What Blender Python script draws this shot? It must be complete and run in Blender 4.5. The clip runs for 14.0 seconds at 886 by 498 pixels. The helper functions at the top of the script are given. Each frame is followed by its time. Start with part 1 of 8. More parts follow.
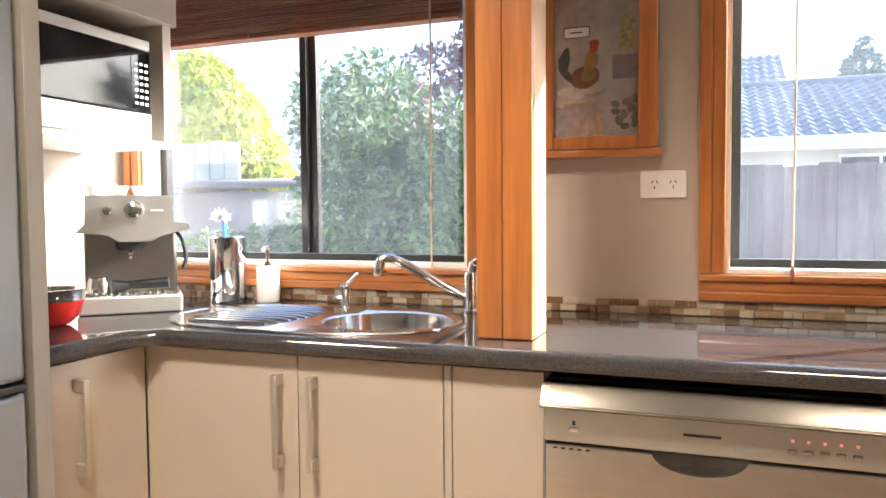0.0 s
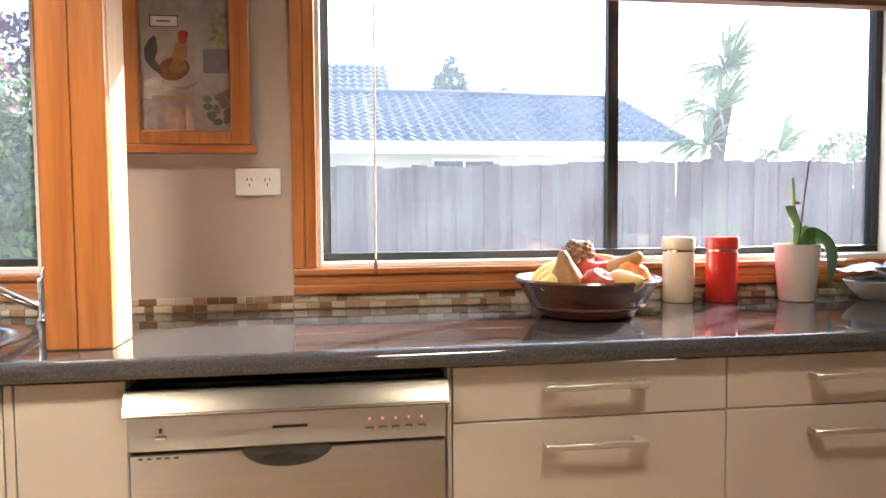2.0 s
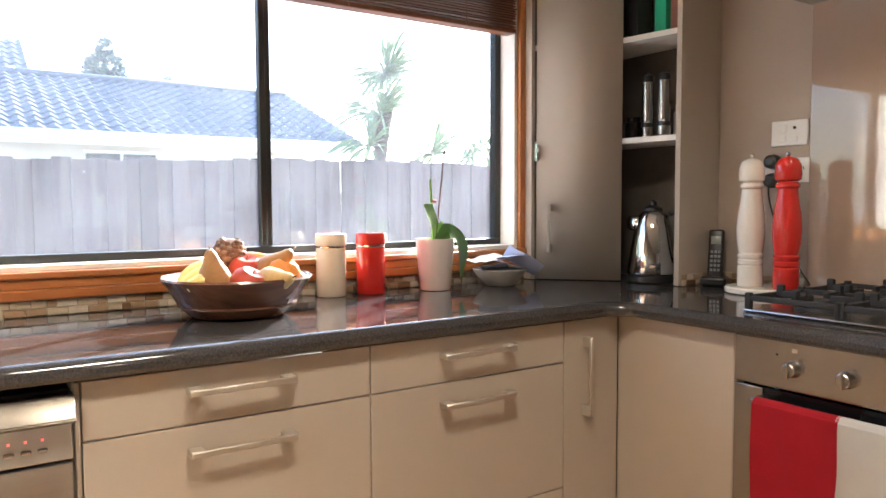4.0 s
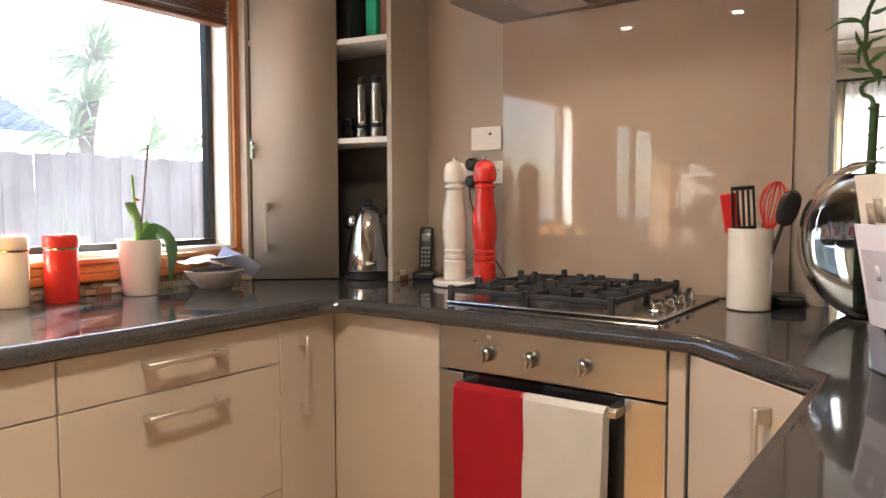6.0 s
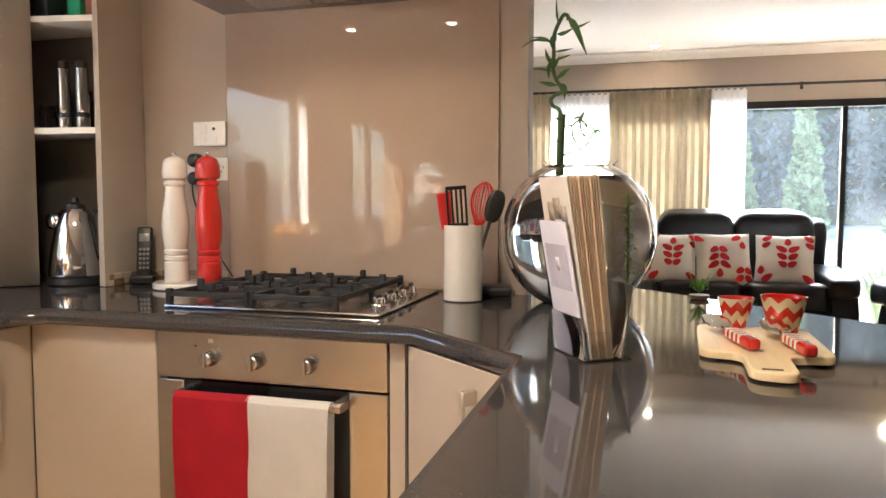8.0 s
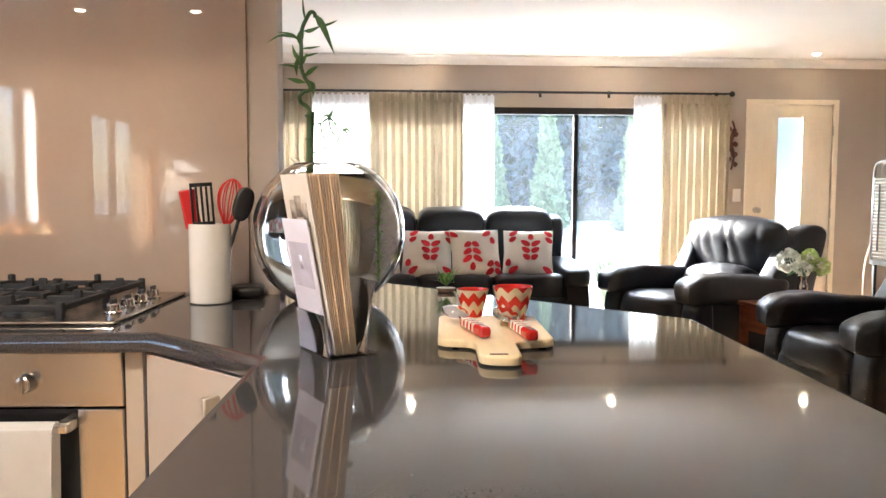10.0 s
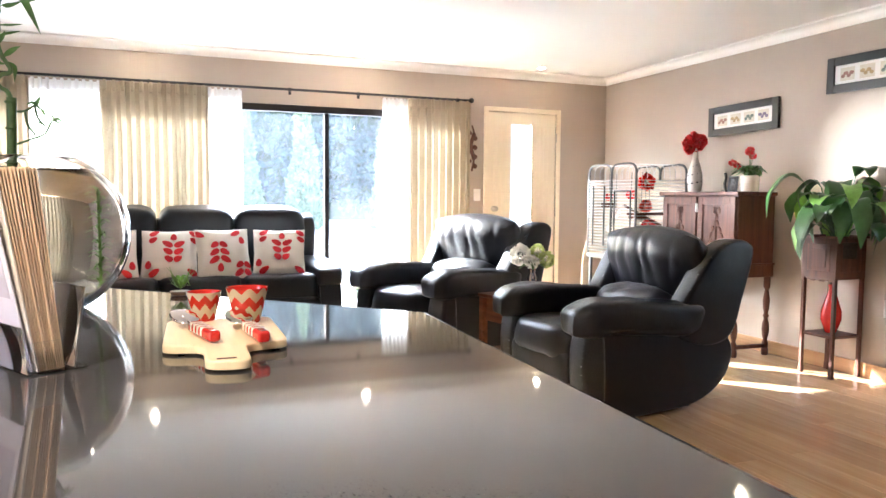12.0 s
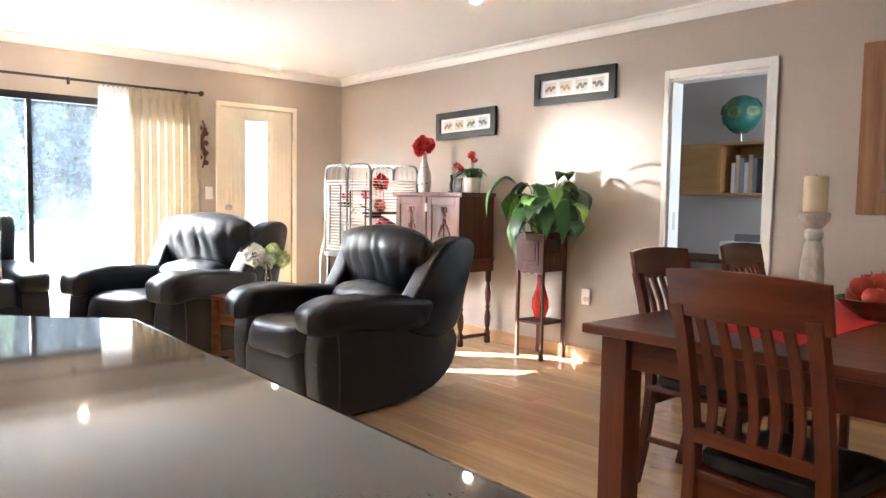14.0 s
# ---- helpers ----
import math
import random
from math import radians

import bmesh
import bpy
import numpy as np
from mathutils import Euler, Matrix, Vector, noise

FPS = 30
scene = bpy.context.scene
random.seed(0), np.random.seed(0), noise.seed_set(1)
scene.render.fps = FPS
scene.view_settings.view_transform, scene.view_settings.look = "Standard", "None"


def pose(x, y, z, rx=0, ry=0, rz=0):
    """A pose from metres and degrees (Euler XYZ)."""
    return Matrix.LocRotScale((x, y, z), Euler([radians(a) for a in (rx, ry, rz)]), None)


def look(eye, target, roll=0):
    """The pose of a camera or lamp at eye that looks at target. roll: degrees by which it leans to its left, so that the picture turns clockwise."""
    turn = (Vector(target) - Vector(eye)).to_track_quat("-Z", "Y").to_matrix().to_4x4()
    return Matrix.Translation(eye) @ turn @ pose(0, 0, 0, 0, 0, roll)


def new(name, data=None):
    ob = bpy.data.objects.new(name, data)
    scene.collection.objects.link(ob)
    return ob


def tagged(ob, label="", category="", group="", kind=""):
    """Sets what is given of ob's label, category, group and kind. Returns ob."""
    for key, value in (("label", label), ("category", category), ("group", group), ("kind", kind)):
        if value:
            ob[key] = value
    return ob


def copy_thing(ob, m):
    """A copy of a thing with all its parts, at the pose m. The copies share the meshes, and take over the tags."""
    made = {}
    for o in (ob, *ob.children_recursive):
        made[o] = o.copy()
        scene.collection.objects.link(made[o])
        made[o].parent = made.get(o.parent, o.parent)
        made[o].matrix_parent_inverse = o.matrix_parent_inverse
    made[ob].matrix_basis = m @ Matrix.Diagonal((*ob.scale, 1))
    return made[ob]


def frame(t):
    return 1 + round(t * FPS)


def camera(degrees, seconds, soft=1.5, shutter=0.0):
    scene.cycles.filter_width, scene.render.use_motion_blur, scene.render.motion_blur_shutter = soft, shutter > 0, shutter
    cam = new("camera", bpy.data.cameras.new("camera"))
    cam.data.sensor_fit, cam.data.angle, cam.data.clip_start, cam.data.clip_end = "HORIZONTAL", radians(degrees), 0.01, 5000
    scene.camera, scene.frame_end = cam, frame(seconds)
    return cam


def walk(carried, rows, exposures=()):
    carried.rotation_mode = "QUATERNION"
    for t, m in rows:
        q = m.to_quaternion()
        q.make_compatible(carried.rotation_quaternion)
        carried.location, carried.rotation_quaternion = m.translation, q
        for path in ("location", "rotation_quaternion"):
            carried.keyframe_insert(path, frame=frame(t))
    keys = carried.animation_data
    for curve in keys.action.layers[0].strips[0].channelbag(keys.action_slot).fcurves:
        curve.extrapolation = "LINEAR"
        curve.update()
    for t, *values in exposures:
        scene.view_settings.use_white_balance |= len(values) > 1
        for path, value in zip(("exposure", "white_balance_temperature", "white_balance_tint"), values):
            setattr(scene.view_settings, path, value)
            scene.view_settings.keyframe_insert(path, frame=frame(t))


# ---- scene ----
cam = camera(62.6, 14.0)
PATH = [
    (0.0, pose(-0.0495, 0.1340, 1.1708, 87.26, 0.44, 20.29)),
    (0.5, pose(-0.0303, 0.1396, 1.1708, 87.16, 0.52, 12.26)),
    (1.0, pose(-0.0095, 0.1425, 1.1708, 87.03, 0.44, 3.81)),
    (1.5, pose(0.0069, 0.1427, 1.1708, 86.91, 0.45, -2.75)),
    (2.0, pose(0.0215, 0.1412, 1.1708, 86.82, 0.41, -8.65)),
    (2.5, pose(0.0373, 0.1379, 1.1708, 86.70, 0.36, -15.13)),
    (3.0, pose(0.0527, 0.1328, 1.1708, 86.61, 0.31, -21.64)),
    (3.5, pose(0.0667, 0.1263, 1.1708, 86.54, 0.29, -27.83)),
    (4.0, pose(0.0793, 0.1188, 1.1708, 86.47, 0.24, -33.73)),
    (6.5, pose(0.1230, 0.0727, 1.1708, 86.28, 0.08, -59.40)),
    (7.0, pose(0.1289, 0.0616, 1.1708, 86.24, 0.05, -64.44)),
    (7.5, pose(0.1340, 0.0496, 1.1708, 86.20, -0.00, -69.70)),
    (8.0, pose(0.1376, 0.0385, 1.1708, 86.17, -0.08, -74.38)),
    (10.5, pose(0.1417, -0.0177, 1.1708, 86.03, -0.20, -97.11)),
    (11.0, pose(0.1398, -0.0293, 1.1708, 86.03, -0.25, -101.84)),
    (11.5, pose(0.1370, -0.0405, 1.1708, 86.02, -0.34, -106.47)),
    (12.0, pose(0.1331, -0.0519, 1.1708, 86.05, -0.44, -111.31)),
    (12.5, pose(0.1283, -0.0627, 1.1708, 86.06, -0.55, -116.06)),
    (13.0, pose(0.1227, -0.0732, 1.1708, 86.10, -0.61, -120.82)),
    (13.5, pose(0.1157, -0.0838, 1.1708, 86.15, -0.73, -125.90)),
    (14.0, pose(0.1073, -0.0943, 1.1708, 86.22, -0.90, -131.33)),
]
walk(cam, PATH, [(0.0, 2.25, 5850, 9), (4.0, 2.45, 5850, 9), (7.0, 2.78, 6250, 10), (8.2, 2.82, 6200, 10), (10.5, 3.17, 5800, 10), (12.5, 3.56, 5650, 10), (14.0, 3.54, 5750, 10)])

# ---- light ----
SUN_AZ, SUN_EL = radians(39), radians(24)      # north of east, above the horizon
sun_way = Vector((math.cos(SUN_AZ) * math.cos(SUN_EL), math.sin(SUN_AZ) * math.cos(SUN_EL), math.sin(SUN_EL)))
world = bpy.data.worlds.new("sky")
scene.world = world
world.use_nodes = True
wn = world.node_tree.nodes
sky = wn.new("ShaderNodeTexSky")
sky.sky_type, sky.sun_disc, sky.sun_elevation, sky.sun_rotation = "NISHITA", False, SUN_EL, radians(90) - SUN_AZ
world.node_tree.links.new(sky.outputs[0], wn["Background"].inputs[0])
wn["Background"].inputs[1].default_value = 0.15
sun = new("sun", bpy.data.lights.new("sun", "SUN"))
sun.data.energy, sun.data.angle, sun.data.color = 5.0, radians(0.5), (1.0, 0.93, 0.82)
sun.matrix_world = look(sun_way * 20, (0, 0, 0))


# area lamp added outside above the wide east glazing, in place of open sky light
sky_fill = new("sky_fill_lamp", bpy.data.lights.new("sky_fill_lamp", "AREA"))
sky_fill.data.shape, sky_fill.data.size, sky_fill.data.size_y, sky_fill.data.energy, sky_fill.data.color = "RECTANGLE", 3.4, 0.9, 60, (0.88, 0.94, 1.0)
sky_fill.matrix_world = look((8.0, -0.9, 2.75), (4.6, -1.6, 0.2))
# spot lamp added outside the sliding door, for the reflected sun patch indoors
bounce_spot = new("sun_patch_spot", bpy.data.lights.new("sun_patch_spot", "SPOT"))
bounce_spot.data.energy, bounce_spot.data.spot_size, bounce_spot.data.spot_blend, bounce_spot.data.shadow_soft_size, bounce_spot.data.color = 620, radians(13), 1.0, 0.13, (1.0, 0.94, 0.86)
# area lamp added in the study's unseen window, to brighten the room
study_sky = new("study_window_fill", bpy.data.lights.new("study_window_fill", "AREA"))
study_sky.data.shape, study_sky.data.size, study_sky.data.size_y, study_sky.data.energy, study_sky.data.color = "RECTANGLE", 1.0, 1.25, 1.2, (1.0, 0.95, 0.88)
study_sky.matrix_world = look((1.42, -5.4, 1.48), (2.6, -5.4, 1.40))
bounce_spot.matrix_world = look((8.4, -0.42, 0.85), (3.60, -4.43, 1.30))


# ---- materials ----
def mat(name, color, rough=0.5, metal=0.0, vary=0.08, scale=6.0, bump=0.0, bscale=60.0, spec=0.5, coat=0.0, stretch=(1, 1, 1), per=0.0):
    """A paint, metal, cloth or stone: two scales of colour variation and a fine relief."""
    m = bpy.data.materials.new(name)
    m.use_nodes = True
    n, l = m.node_tree.nodes, m.node_tree.links
    b = n["Principled BSDF"]
    b.inputs["Roughness"].default_value, b.inputs["Metallic"].default_value = rough, metal
    b.inputs["Specular IOR Level"].default_value, b.inputs["Coat Weight"].default_value = spec, coat
    b.inputs["Coat Roughness"].default_value = 0.08
    co = n.new("ShaderNodeTexCoord")
    mp = n.new("ShaderNodeMapping")
    mp.inputs["Scale"].default_value = stretch
    l.new(co.outputs["Object"], mp.inputs[0])
    big, small = n.new("ShaderNodeTexNoise"), n.new("ShaderNodeTexNoise")
    big.inputs["Scale"].default_value, small.inputs["Scale"].default_value = scale, bscale
    big.inputs["Detail"].default_value, small.inputs["Detail"].default_value = 3, 3
    l.new(mp.outputs[0], big.inputs[0]), l.new(mp.outputs[0], small.inputs[0])
    add = n.new("ShaderNodeMath")
    add.operation = "MULTIPLY_ADD"
    l.new(small.outputs[0], add.inputs[0])
    add.inputs[1].default_value = 0.5
    l.new(big.outputs[0], add.inputs[2])
    last = add
    if per:
        info, more = n.new("ShaderNodeObjectInfo"), n.new("ShaderNodeMath")
        more.operation, more.inputs[1].default_value = "MULTIPLY_ADD", per
        l.new(info.outputs["Random"], more.inputs[0]), l.new(add.outputs[0], more.inputs[2])
        last = more
    ramp = n.new("ShaderNodeMapRange")
    ramp.inputs[1].default_value, ramp.inputs[2].default_value = 0.45, 1.05 + per
    ramp.inputs[3].default_value, ramp.inputs[4].default_value = 1 - vary, 1 + vary
    l.new(last.outputs[0], ramp.inputs[0])
    mul = n.new("ShaderNodeVectorMath")
    mul.operation, mul.inputs[0].default_value = "SCALE", color
    l.new(ramp.outputs[0], mul.inputs["Scale"])
    l.new(mul.outputs[0], b.inputs["Base Color"])
    if bump:
        bp = n.new("ShaderNodeBump")
        bp.inputs["Strength"].default_value, bp.inputs["Distance"].default_value = bump, 0.004
        l.new(small.outputs[0], bp.inputs["Height"]), l.new(bp.outputs[0], b.inputs["Normal"])
    return m


def wood(name, dark, light, rough=0.35, along="X", scale=1.0, per=0.0, coat=0.0):
    """Wood with stretched grain along one axis of the object."""
    m = bpy.data.materials.new(name)
    m.use_nodes = True
    n, l = m.node_tree.nodes, m.node_tree.links
    b = n["Principled BSDF"]
    b.inputs["Roughness"].default_value, b.inputs["Coat Weight"].default_value = rough, coat
    b.inputs["Coat Roughness"].default_value = 0.12
    co, mp = n.new("ShaderNodeTexCoord"), n.new("ShaderNodeMapping")
    st = [26 * scale] * 3
    st["XYZ".index(along)] = 1.3 * scale
    mp.inputs["Scale"].default_value = st
    l.new(co.outputs["Object"], mp.inputs[0])
    grain, fine = n.new("ShaderNodeTexNoise"), n.new("ShaderNodeTexNoise")
    grain.inputs["Scale"].default_value, grain.inputs["Detail"].default_value = 1.0, 5
    fine.inputs["Scale"].default_value, fine.inputs["Detail"].default_value = 5.0, 2
    if per:
        info, shift = n.new("ShaderNodeObjectInfo"), n.new("ShaderNodeVectorMath")
        shift.operation = "MULTIPLY_ADD"
        shift.inputs[1].default_value = (40, 70, 90)
        l.new(info.outputs["Random"], shift.inputs[0]), l.new(mp.outputs[0], shift.inputs[2])
        l.new(shift.outputs[0], grain.inputs[0]), l.new(shift.outputs[0], fine.inputs[0])
    else:
        l.new(mp.outputs[0], grain.inputs[0]), l.new(mp.outputs[0], fine.inputs[0])
    mx = n.new("ShaderNodeMath")
    mx.operation, mx.inputs[1].default_value = "MULTIPLY_ADD", 0.35
    l.new(fine.outputs[0], mx.inputs[0]), l.new(grain.outputs[0], mx.inputs[2])
    rp = n.new("ShaderNodeValToRGB")
    rp.color_ramp.elements[0].position, rp.color_ramp.elements[1].position = 0.45, 0.9
    rp.color_ramp.elements[0].color, rp.color_ramp.elements[1].color = (*dark, 1), (*light, 1)
    l.new(mx.outputs[0], rp.inputs[0])
    out = rp.outputs[0]
    if per:
        mr, sc = n.new("ShaderNodeMapRange"), n.new("ShaderNodeVectorMath")
        sc.operation = "SCALE"
        mr.inputs[3].default_value, mr.inputs[4].default_value = 1 - per, 1 + per
        l.new(info.outputs["Random"], mr.inputs[0]), l.new(mr.outputs[0], sc.inputs["Scale"])
        l.new(out, sc.inputs[0])
        out = sc.outputs[0]
    l.new(out, b.inputs["Base Color"])
    bp = n.new("ShaderNodeBump")
    bp.inputs["Strength"].default_value, bp.inputs["Distance"].default_value = 0.15, 0.002
    l.new(grain.outputs[0], bp.inputs["Height"]), l.new(bp.outputs[0], b.inputs["Normal"])
    return m


def glass(name, tint=(1, 1, 1), rough=0.0, ior=1.45):
    m = bpy.data.materials.new(name)
    m.use_nodes = True
    b = m.node_tree.nodes["Principled BSDF"]
    b.inputs["Base Color"].default_value = (*tint, 1)
    b.inputs["Transmission Weight"].default_value, b.inputs["Roughness"].default_value, b.inputs["IOR"].default_value = 1, rough, ior
    return m


def cloth(name, color, through_part=0.5):
    """Cloth that lets light through."""
    m = mat(name, color, 0.9, 0, 0.06, 8, 0.2, 400)
    n, l = m.node_tree.nodes, m.node_tree.links
    tr, mix = n.new("ShaderNodeBsdfTranslucent"), n.new("ShaderNodeMixShader")
    tr.inputs[0].default_value, mix.inputs[0].default_value = (*color, 1), through_part
    l.new(n["Principled BSDF"].outputs[0], mix.inputs[1]), l.new(tr.outputs[0], mix.inputs[2])
    l.new(mix.outputs[0], n["Material Output"].inputs[0])
    return m


def glow(name, color, power):
    m = bpy.data.materials.new(name)
    m.use_nodes = True
    b = m.node_tree.nodes["Principled BSDF"]
    b.inputs["Emission Color"].default_value, b.inputs["Emission Strength"].default_value = (*color, 1), power
    m.cycles.emission_sampling = "NONE"
    return m


M_WALL = mat("taupe_wall_paint", (0.43, 0.36, 0.30), 0.7, 0, 0.04, 1.5, 0.12, 180)
M_CEIL = mat("white_ceiling_paint", (0.82, 0.80, 0.77), 0.8, 0, 0.02, 1.0, 0.08, 150)
M_WHITE = mat("white_gloss_paint", (0.80, 0.78, 0.74), 0.35, 0, 0.03, 4, 0.03, 90)
M_CREAM = mat("cream_laminate", (0.44, 0.38, 0.315), 0.48, 0, 0.03, 2, 0.05, 220, 0.35)
M_CREAMIN = mat("cream_carcass", (0.55, 0.49, 0.41), 0.5, 0, 0.04, 3, 0.05, 160)
M_STONE = mat("black_speckled_stone", (0.046, 0.0435, 0.045), 0.05, 0, 0.55, 260, 0.0, 700, 0.5, 0.0)
M_STEEL = mat("brushed_steel", (0.44, 0.41, 0.38), 0.24, 1.0, 0.05, 3, 0.05, 200, 0.5, 0, (1, 1, 40))
M_CSTEEL = mat("bright_machine_steel", (0.70, 0.68, 0.65), 0.25, 0.6, 0.04, 4, 0.02, 200)
M_CHROME = mat("polished_chrome", (0.75, 0.74, 0.72), 0.07, 1.0, 0.03, 6, 0.0)
M_NICKEL = mat("satin_nickel", (0.52, 0.48, 0.42), 0.38, 0.75, 0.05, 10, 0.03, 300)
M_SILVER = mat("silver_fridge_paint", (0.22, 0.23, 0.25), 0.35, 0.6, 0.03, 2, 0.02, 200)
M_TIMBER = wood("orange_varnished_cedar", (0.32, 0.10, 0.022), (0.50, 0.19, 0.05), 0.32, "X", 1.0, 0, 0.4)
M_TIMBERZ = wood("orange_varnished_cedar_upright", (0.32, 0.10, 0.022), (0.50, 0.19, 0.05), 0.32, "Z", 1.0, 0, 0.4)
M_SLAT = wood("brown_blind_slat", (0.16, 0.055, 0.025), (0.30, 0.11, 0.05), 0.4, "X", 1.0, 0.15)
M_ALU = mat("dark_bronze_aluminium", (0.045, 0.042, 0.040), 0.35, 0.7, 0.06, 5, 0.03, 150)
M_PANE = glass("window_glass")
pn_, pl_ = M_PANE.node_tree.nodes, M_PANE.node_tree.links      # a patchy smeared film whose pale tone stands in for window glare
veil, dmix, dn, dr_ = pn_.new("ShaderNodeBsdfTranslucent"), pn_.new("ShaderNodeMixShader"), pn_.new("ShaderNodeTexNoise"), pn_.new("ShaderNodeMapRange")
veil.inputs[0].default_value = (0.80, 0.87, 1.0, 1)
dn.inputs["Scale"].default_value, dn.inputs["Detail"].default_value = 5.0, 6
dr_.inputs[1].default_value, dr_.inputs[2].default_value, dr_.inputs[3].default_value, dr_.inputs[4].default_value = 0.35, 0.75, 0.012, 0.028
pl_.new(dn.outputs[0], dr_.inputs[0]), pl_.new(dr_.outputs[0], dmix.inputs[0])
pl_.new(pn_["Principled BSDF"].outputs[0], dmix.inputs[1]), pl_.new(veil.outputs[0], dmix.inputs[2])
pl_.new(dmix.outputs[0], pn_["Material Output"].inputs[0])
M_BLACK = mat("black_plastic", (0.015, 0.015, 0.016), 0.35, 0, 0.1, 8, 0.05, 250)
M_IRON = mat("cast_iron", (0.025, 0.026, 0.029), 0.6, 0.2, 0.2, 20, 0.4, 300)
M_DGLASS = mat("dark_oven_glass", (0.008, 0.008, 0.009), 0.05, 0, 0.1, 3)
M_SPLASH = mat("taupe_back_painted_glass", (0.42, 0.325, 0.26), 0.012, 0, 0.03, 1, 0, 60, 0.6, 0.0)
M_LEATHER = mat("black_leather", (0.010, 0.011, 0.015), 0.35, 0, 0.25, 7, 0.35, 130)
M_RED = mat("glossy_red", (0.62, 0.025, 0.018), 0.15, 0, 0.05, 8, 0, 60, 0.5, 0.6)
M_WCER = mat("white_ceramic", (0.80, 0.76, 0.70), 0.18, 0, 0.03, 8, 0.02, 60, 0.5, 0.4)
M_REDCLOTH = mat("red_cotton", (0.56, 0.014, 0.028), 0.9, 0, 0.1, 12, 0.10, 400)
M_WCLOTH = mat("white_cotton", (0.90, 0.88, 0.85), 0.9, 0, 0.05, 12, 0.10, 400)
M_DINING = wood("red_brown_dining_wood", (0.056, 0.009, 0.003), (0.140, 0.027, 0.007), 0.42, "Z", 0.7, 0.1, 0.03)
M_DININGX = wood("red_brown_dining_top", (0.060, 0.010, 0.003), (0.150, 0.030, 0.008), 0.36, "X", 0.7, 0.1, 0.05)
M_OLD = wood("dark_antique_oak", (0.050, 0.016, 0.010), (0.13, 0.042, 0.022), 0.62, "Z", 0.9, 0.1, 0.0)
M_CURTAIN = cloth("cream_curtain", (0.40, 0.335, 0.235), 0.09)
M_SHEER = cloth("white_sheer", (0.85, 0.85, 0.85), 0.65)
M_PAPER = mat("white_paper", (0.80, 0.79, 0.78), 0.8, 0, 0.03, 10)
M_BEIGE = mat("beige_paper", (0.62, 0.50, 0.38), 0.8, 0, 0.06, 10)
M_CLEAR = glass("clear_glass")
# more of the painted glare on the wide window, less on the door
M_PANEN = M_PANE.copy()
M_PANEN.name = "dusty_window_glass"
M_PANEN.node_tree.nodes["Map Range"].inputs[3].default_value = 0.020
M_PANEN.node_tree.nodes["Map Range"].inputs[4].default_value = 0.050
M_PANEE = M_PANE.copy()
M_PANEE.name = "door_glass"
M_PANEE.node_tree.nodes["Map Range"].inputs[3].default_value = 0.007
M_PANEE.node_tree.nodes["Map Range"].inputs[4].default_value = 0.016
M_WATER = glass("water", (0.52, 0.53, 0.54), 0.05, 1.33)
M_LEAF = mat("green_leaf", (0.055, 0.14, 0.028), 0.4, 0, 0.3, 20, 0.1, 80, per=0.1)
M_LEAFL = mat("light_green_leaf", (0.18, 0.36, 0.06), 0.4, 0, 0.25, 20, 0.1, 80)
M_CREAMDOOR = mat("cream_door_paint", (0.84, 0.75, 0.60), 0.45, 0, 0.03, 3, 0.05, 120)
M_ROSE = mat("pale_wood_board", (0.84, 0.68, 0.42), 0.5, 0, 0.08, 6, 0.05, 90, 0.5, 0, (1, 12, 1))


# ---- builders ----
def thing(name, loc, turn=0, label="", category="", group=""):
    e = new(name)
    e.empty_display_size = 0.05
    e.matrix_world = pose(*loc, 0, 0, turn)
    return tagged(e, label, category, group)


def part(name, bm, material, parent=None, label="", smooth=40):
    me = bpy.data.meshes.new(name)
    bmesh.ops.recalc_face_normals(bm, faces=bm.faces)
    for f in bm.faces:
        f.smooth = smooth > 0
    if smooth:
        for e in bm.edges:
            e.smooth = len(e.link_faces) == 2 and e.calc_face_angle(0) < radians(smooth)
        for f in bm.faces:
            if max(abs(c) for c in f.normal) > 0.9999 and len(f.verts) != 3 or abs(f.normal.z) > 0.9999:
                f.smooth = False
    bm.to_mesh(me)
    bm.free()
    me.materials.append(material)
    ob = new(name, me)
    if parent is not None:
        ob.parent = parent
    return tagged(ob, label)


def structure(name, bm, material, label="", category=""):
    return tagged(part(name, bm, material), label, category, "", "structure")


def single(name, bm, material, loc, label, category, group="", turn=0):
    ob = part(name, bm, material)
    ob.matrix_world = pose(*loc, 0, 0, turn)
    return tagged(ob, label, category, group)


def shifted(bm, m):
    bmesh.ops.transform(bm, matrix=m, verts=bm.verts)
    return bm


def joined(*bms):
    out = bms[0]
    for b in bms[1:]:
        me = bpy.data.meshes.new("tmp")
        b.to_mesh(me)
        b.free()
        out.from_mesh(me)
        bpy.data.meshes.remove(me)
    return out


def box(x0, y0, z0, x1, y1, z1, bev=0.0, seg=2):
    bm = bmesh.new()
    bmesh.ops.create_cube(bm, size=1)
    for v in bm.verts:
        v.co = ((x0 + x1) / 2 + v.co.x * (x1 - x0), (y0 + y1) / 2 + v.co.y * (y1 - y0), (z0 + z1) / 2 + v.co.z * (z1 - z0))
    if bev:
        bmesh.ops.bevel(bm, geom=bm.edges[:], offset=bev, segments=seg, affect="EDGES", profile=0.5)
    return bm


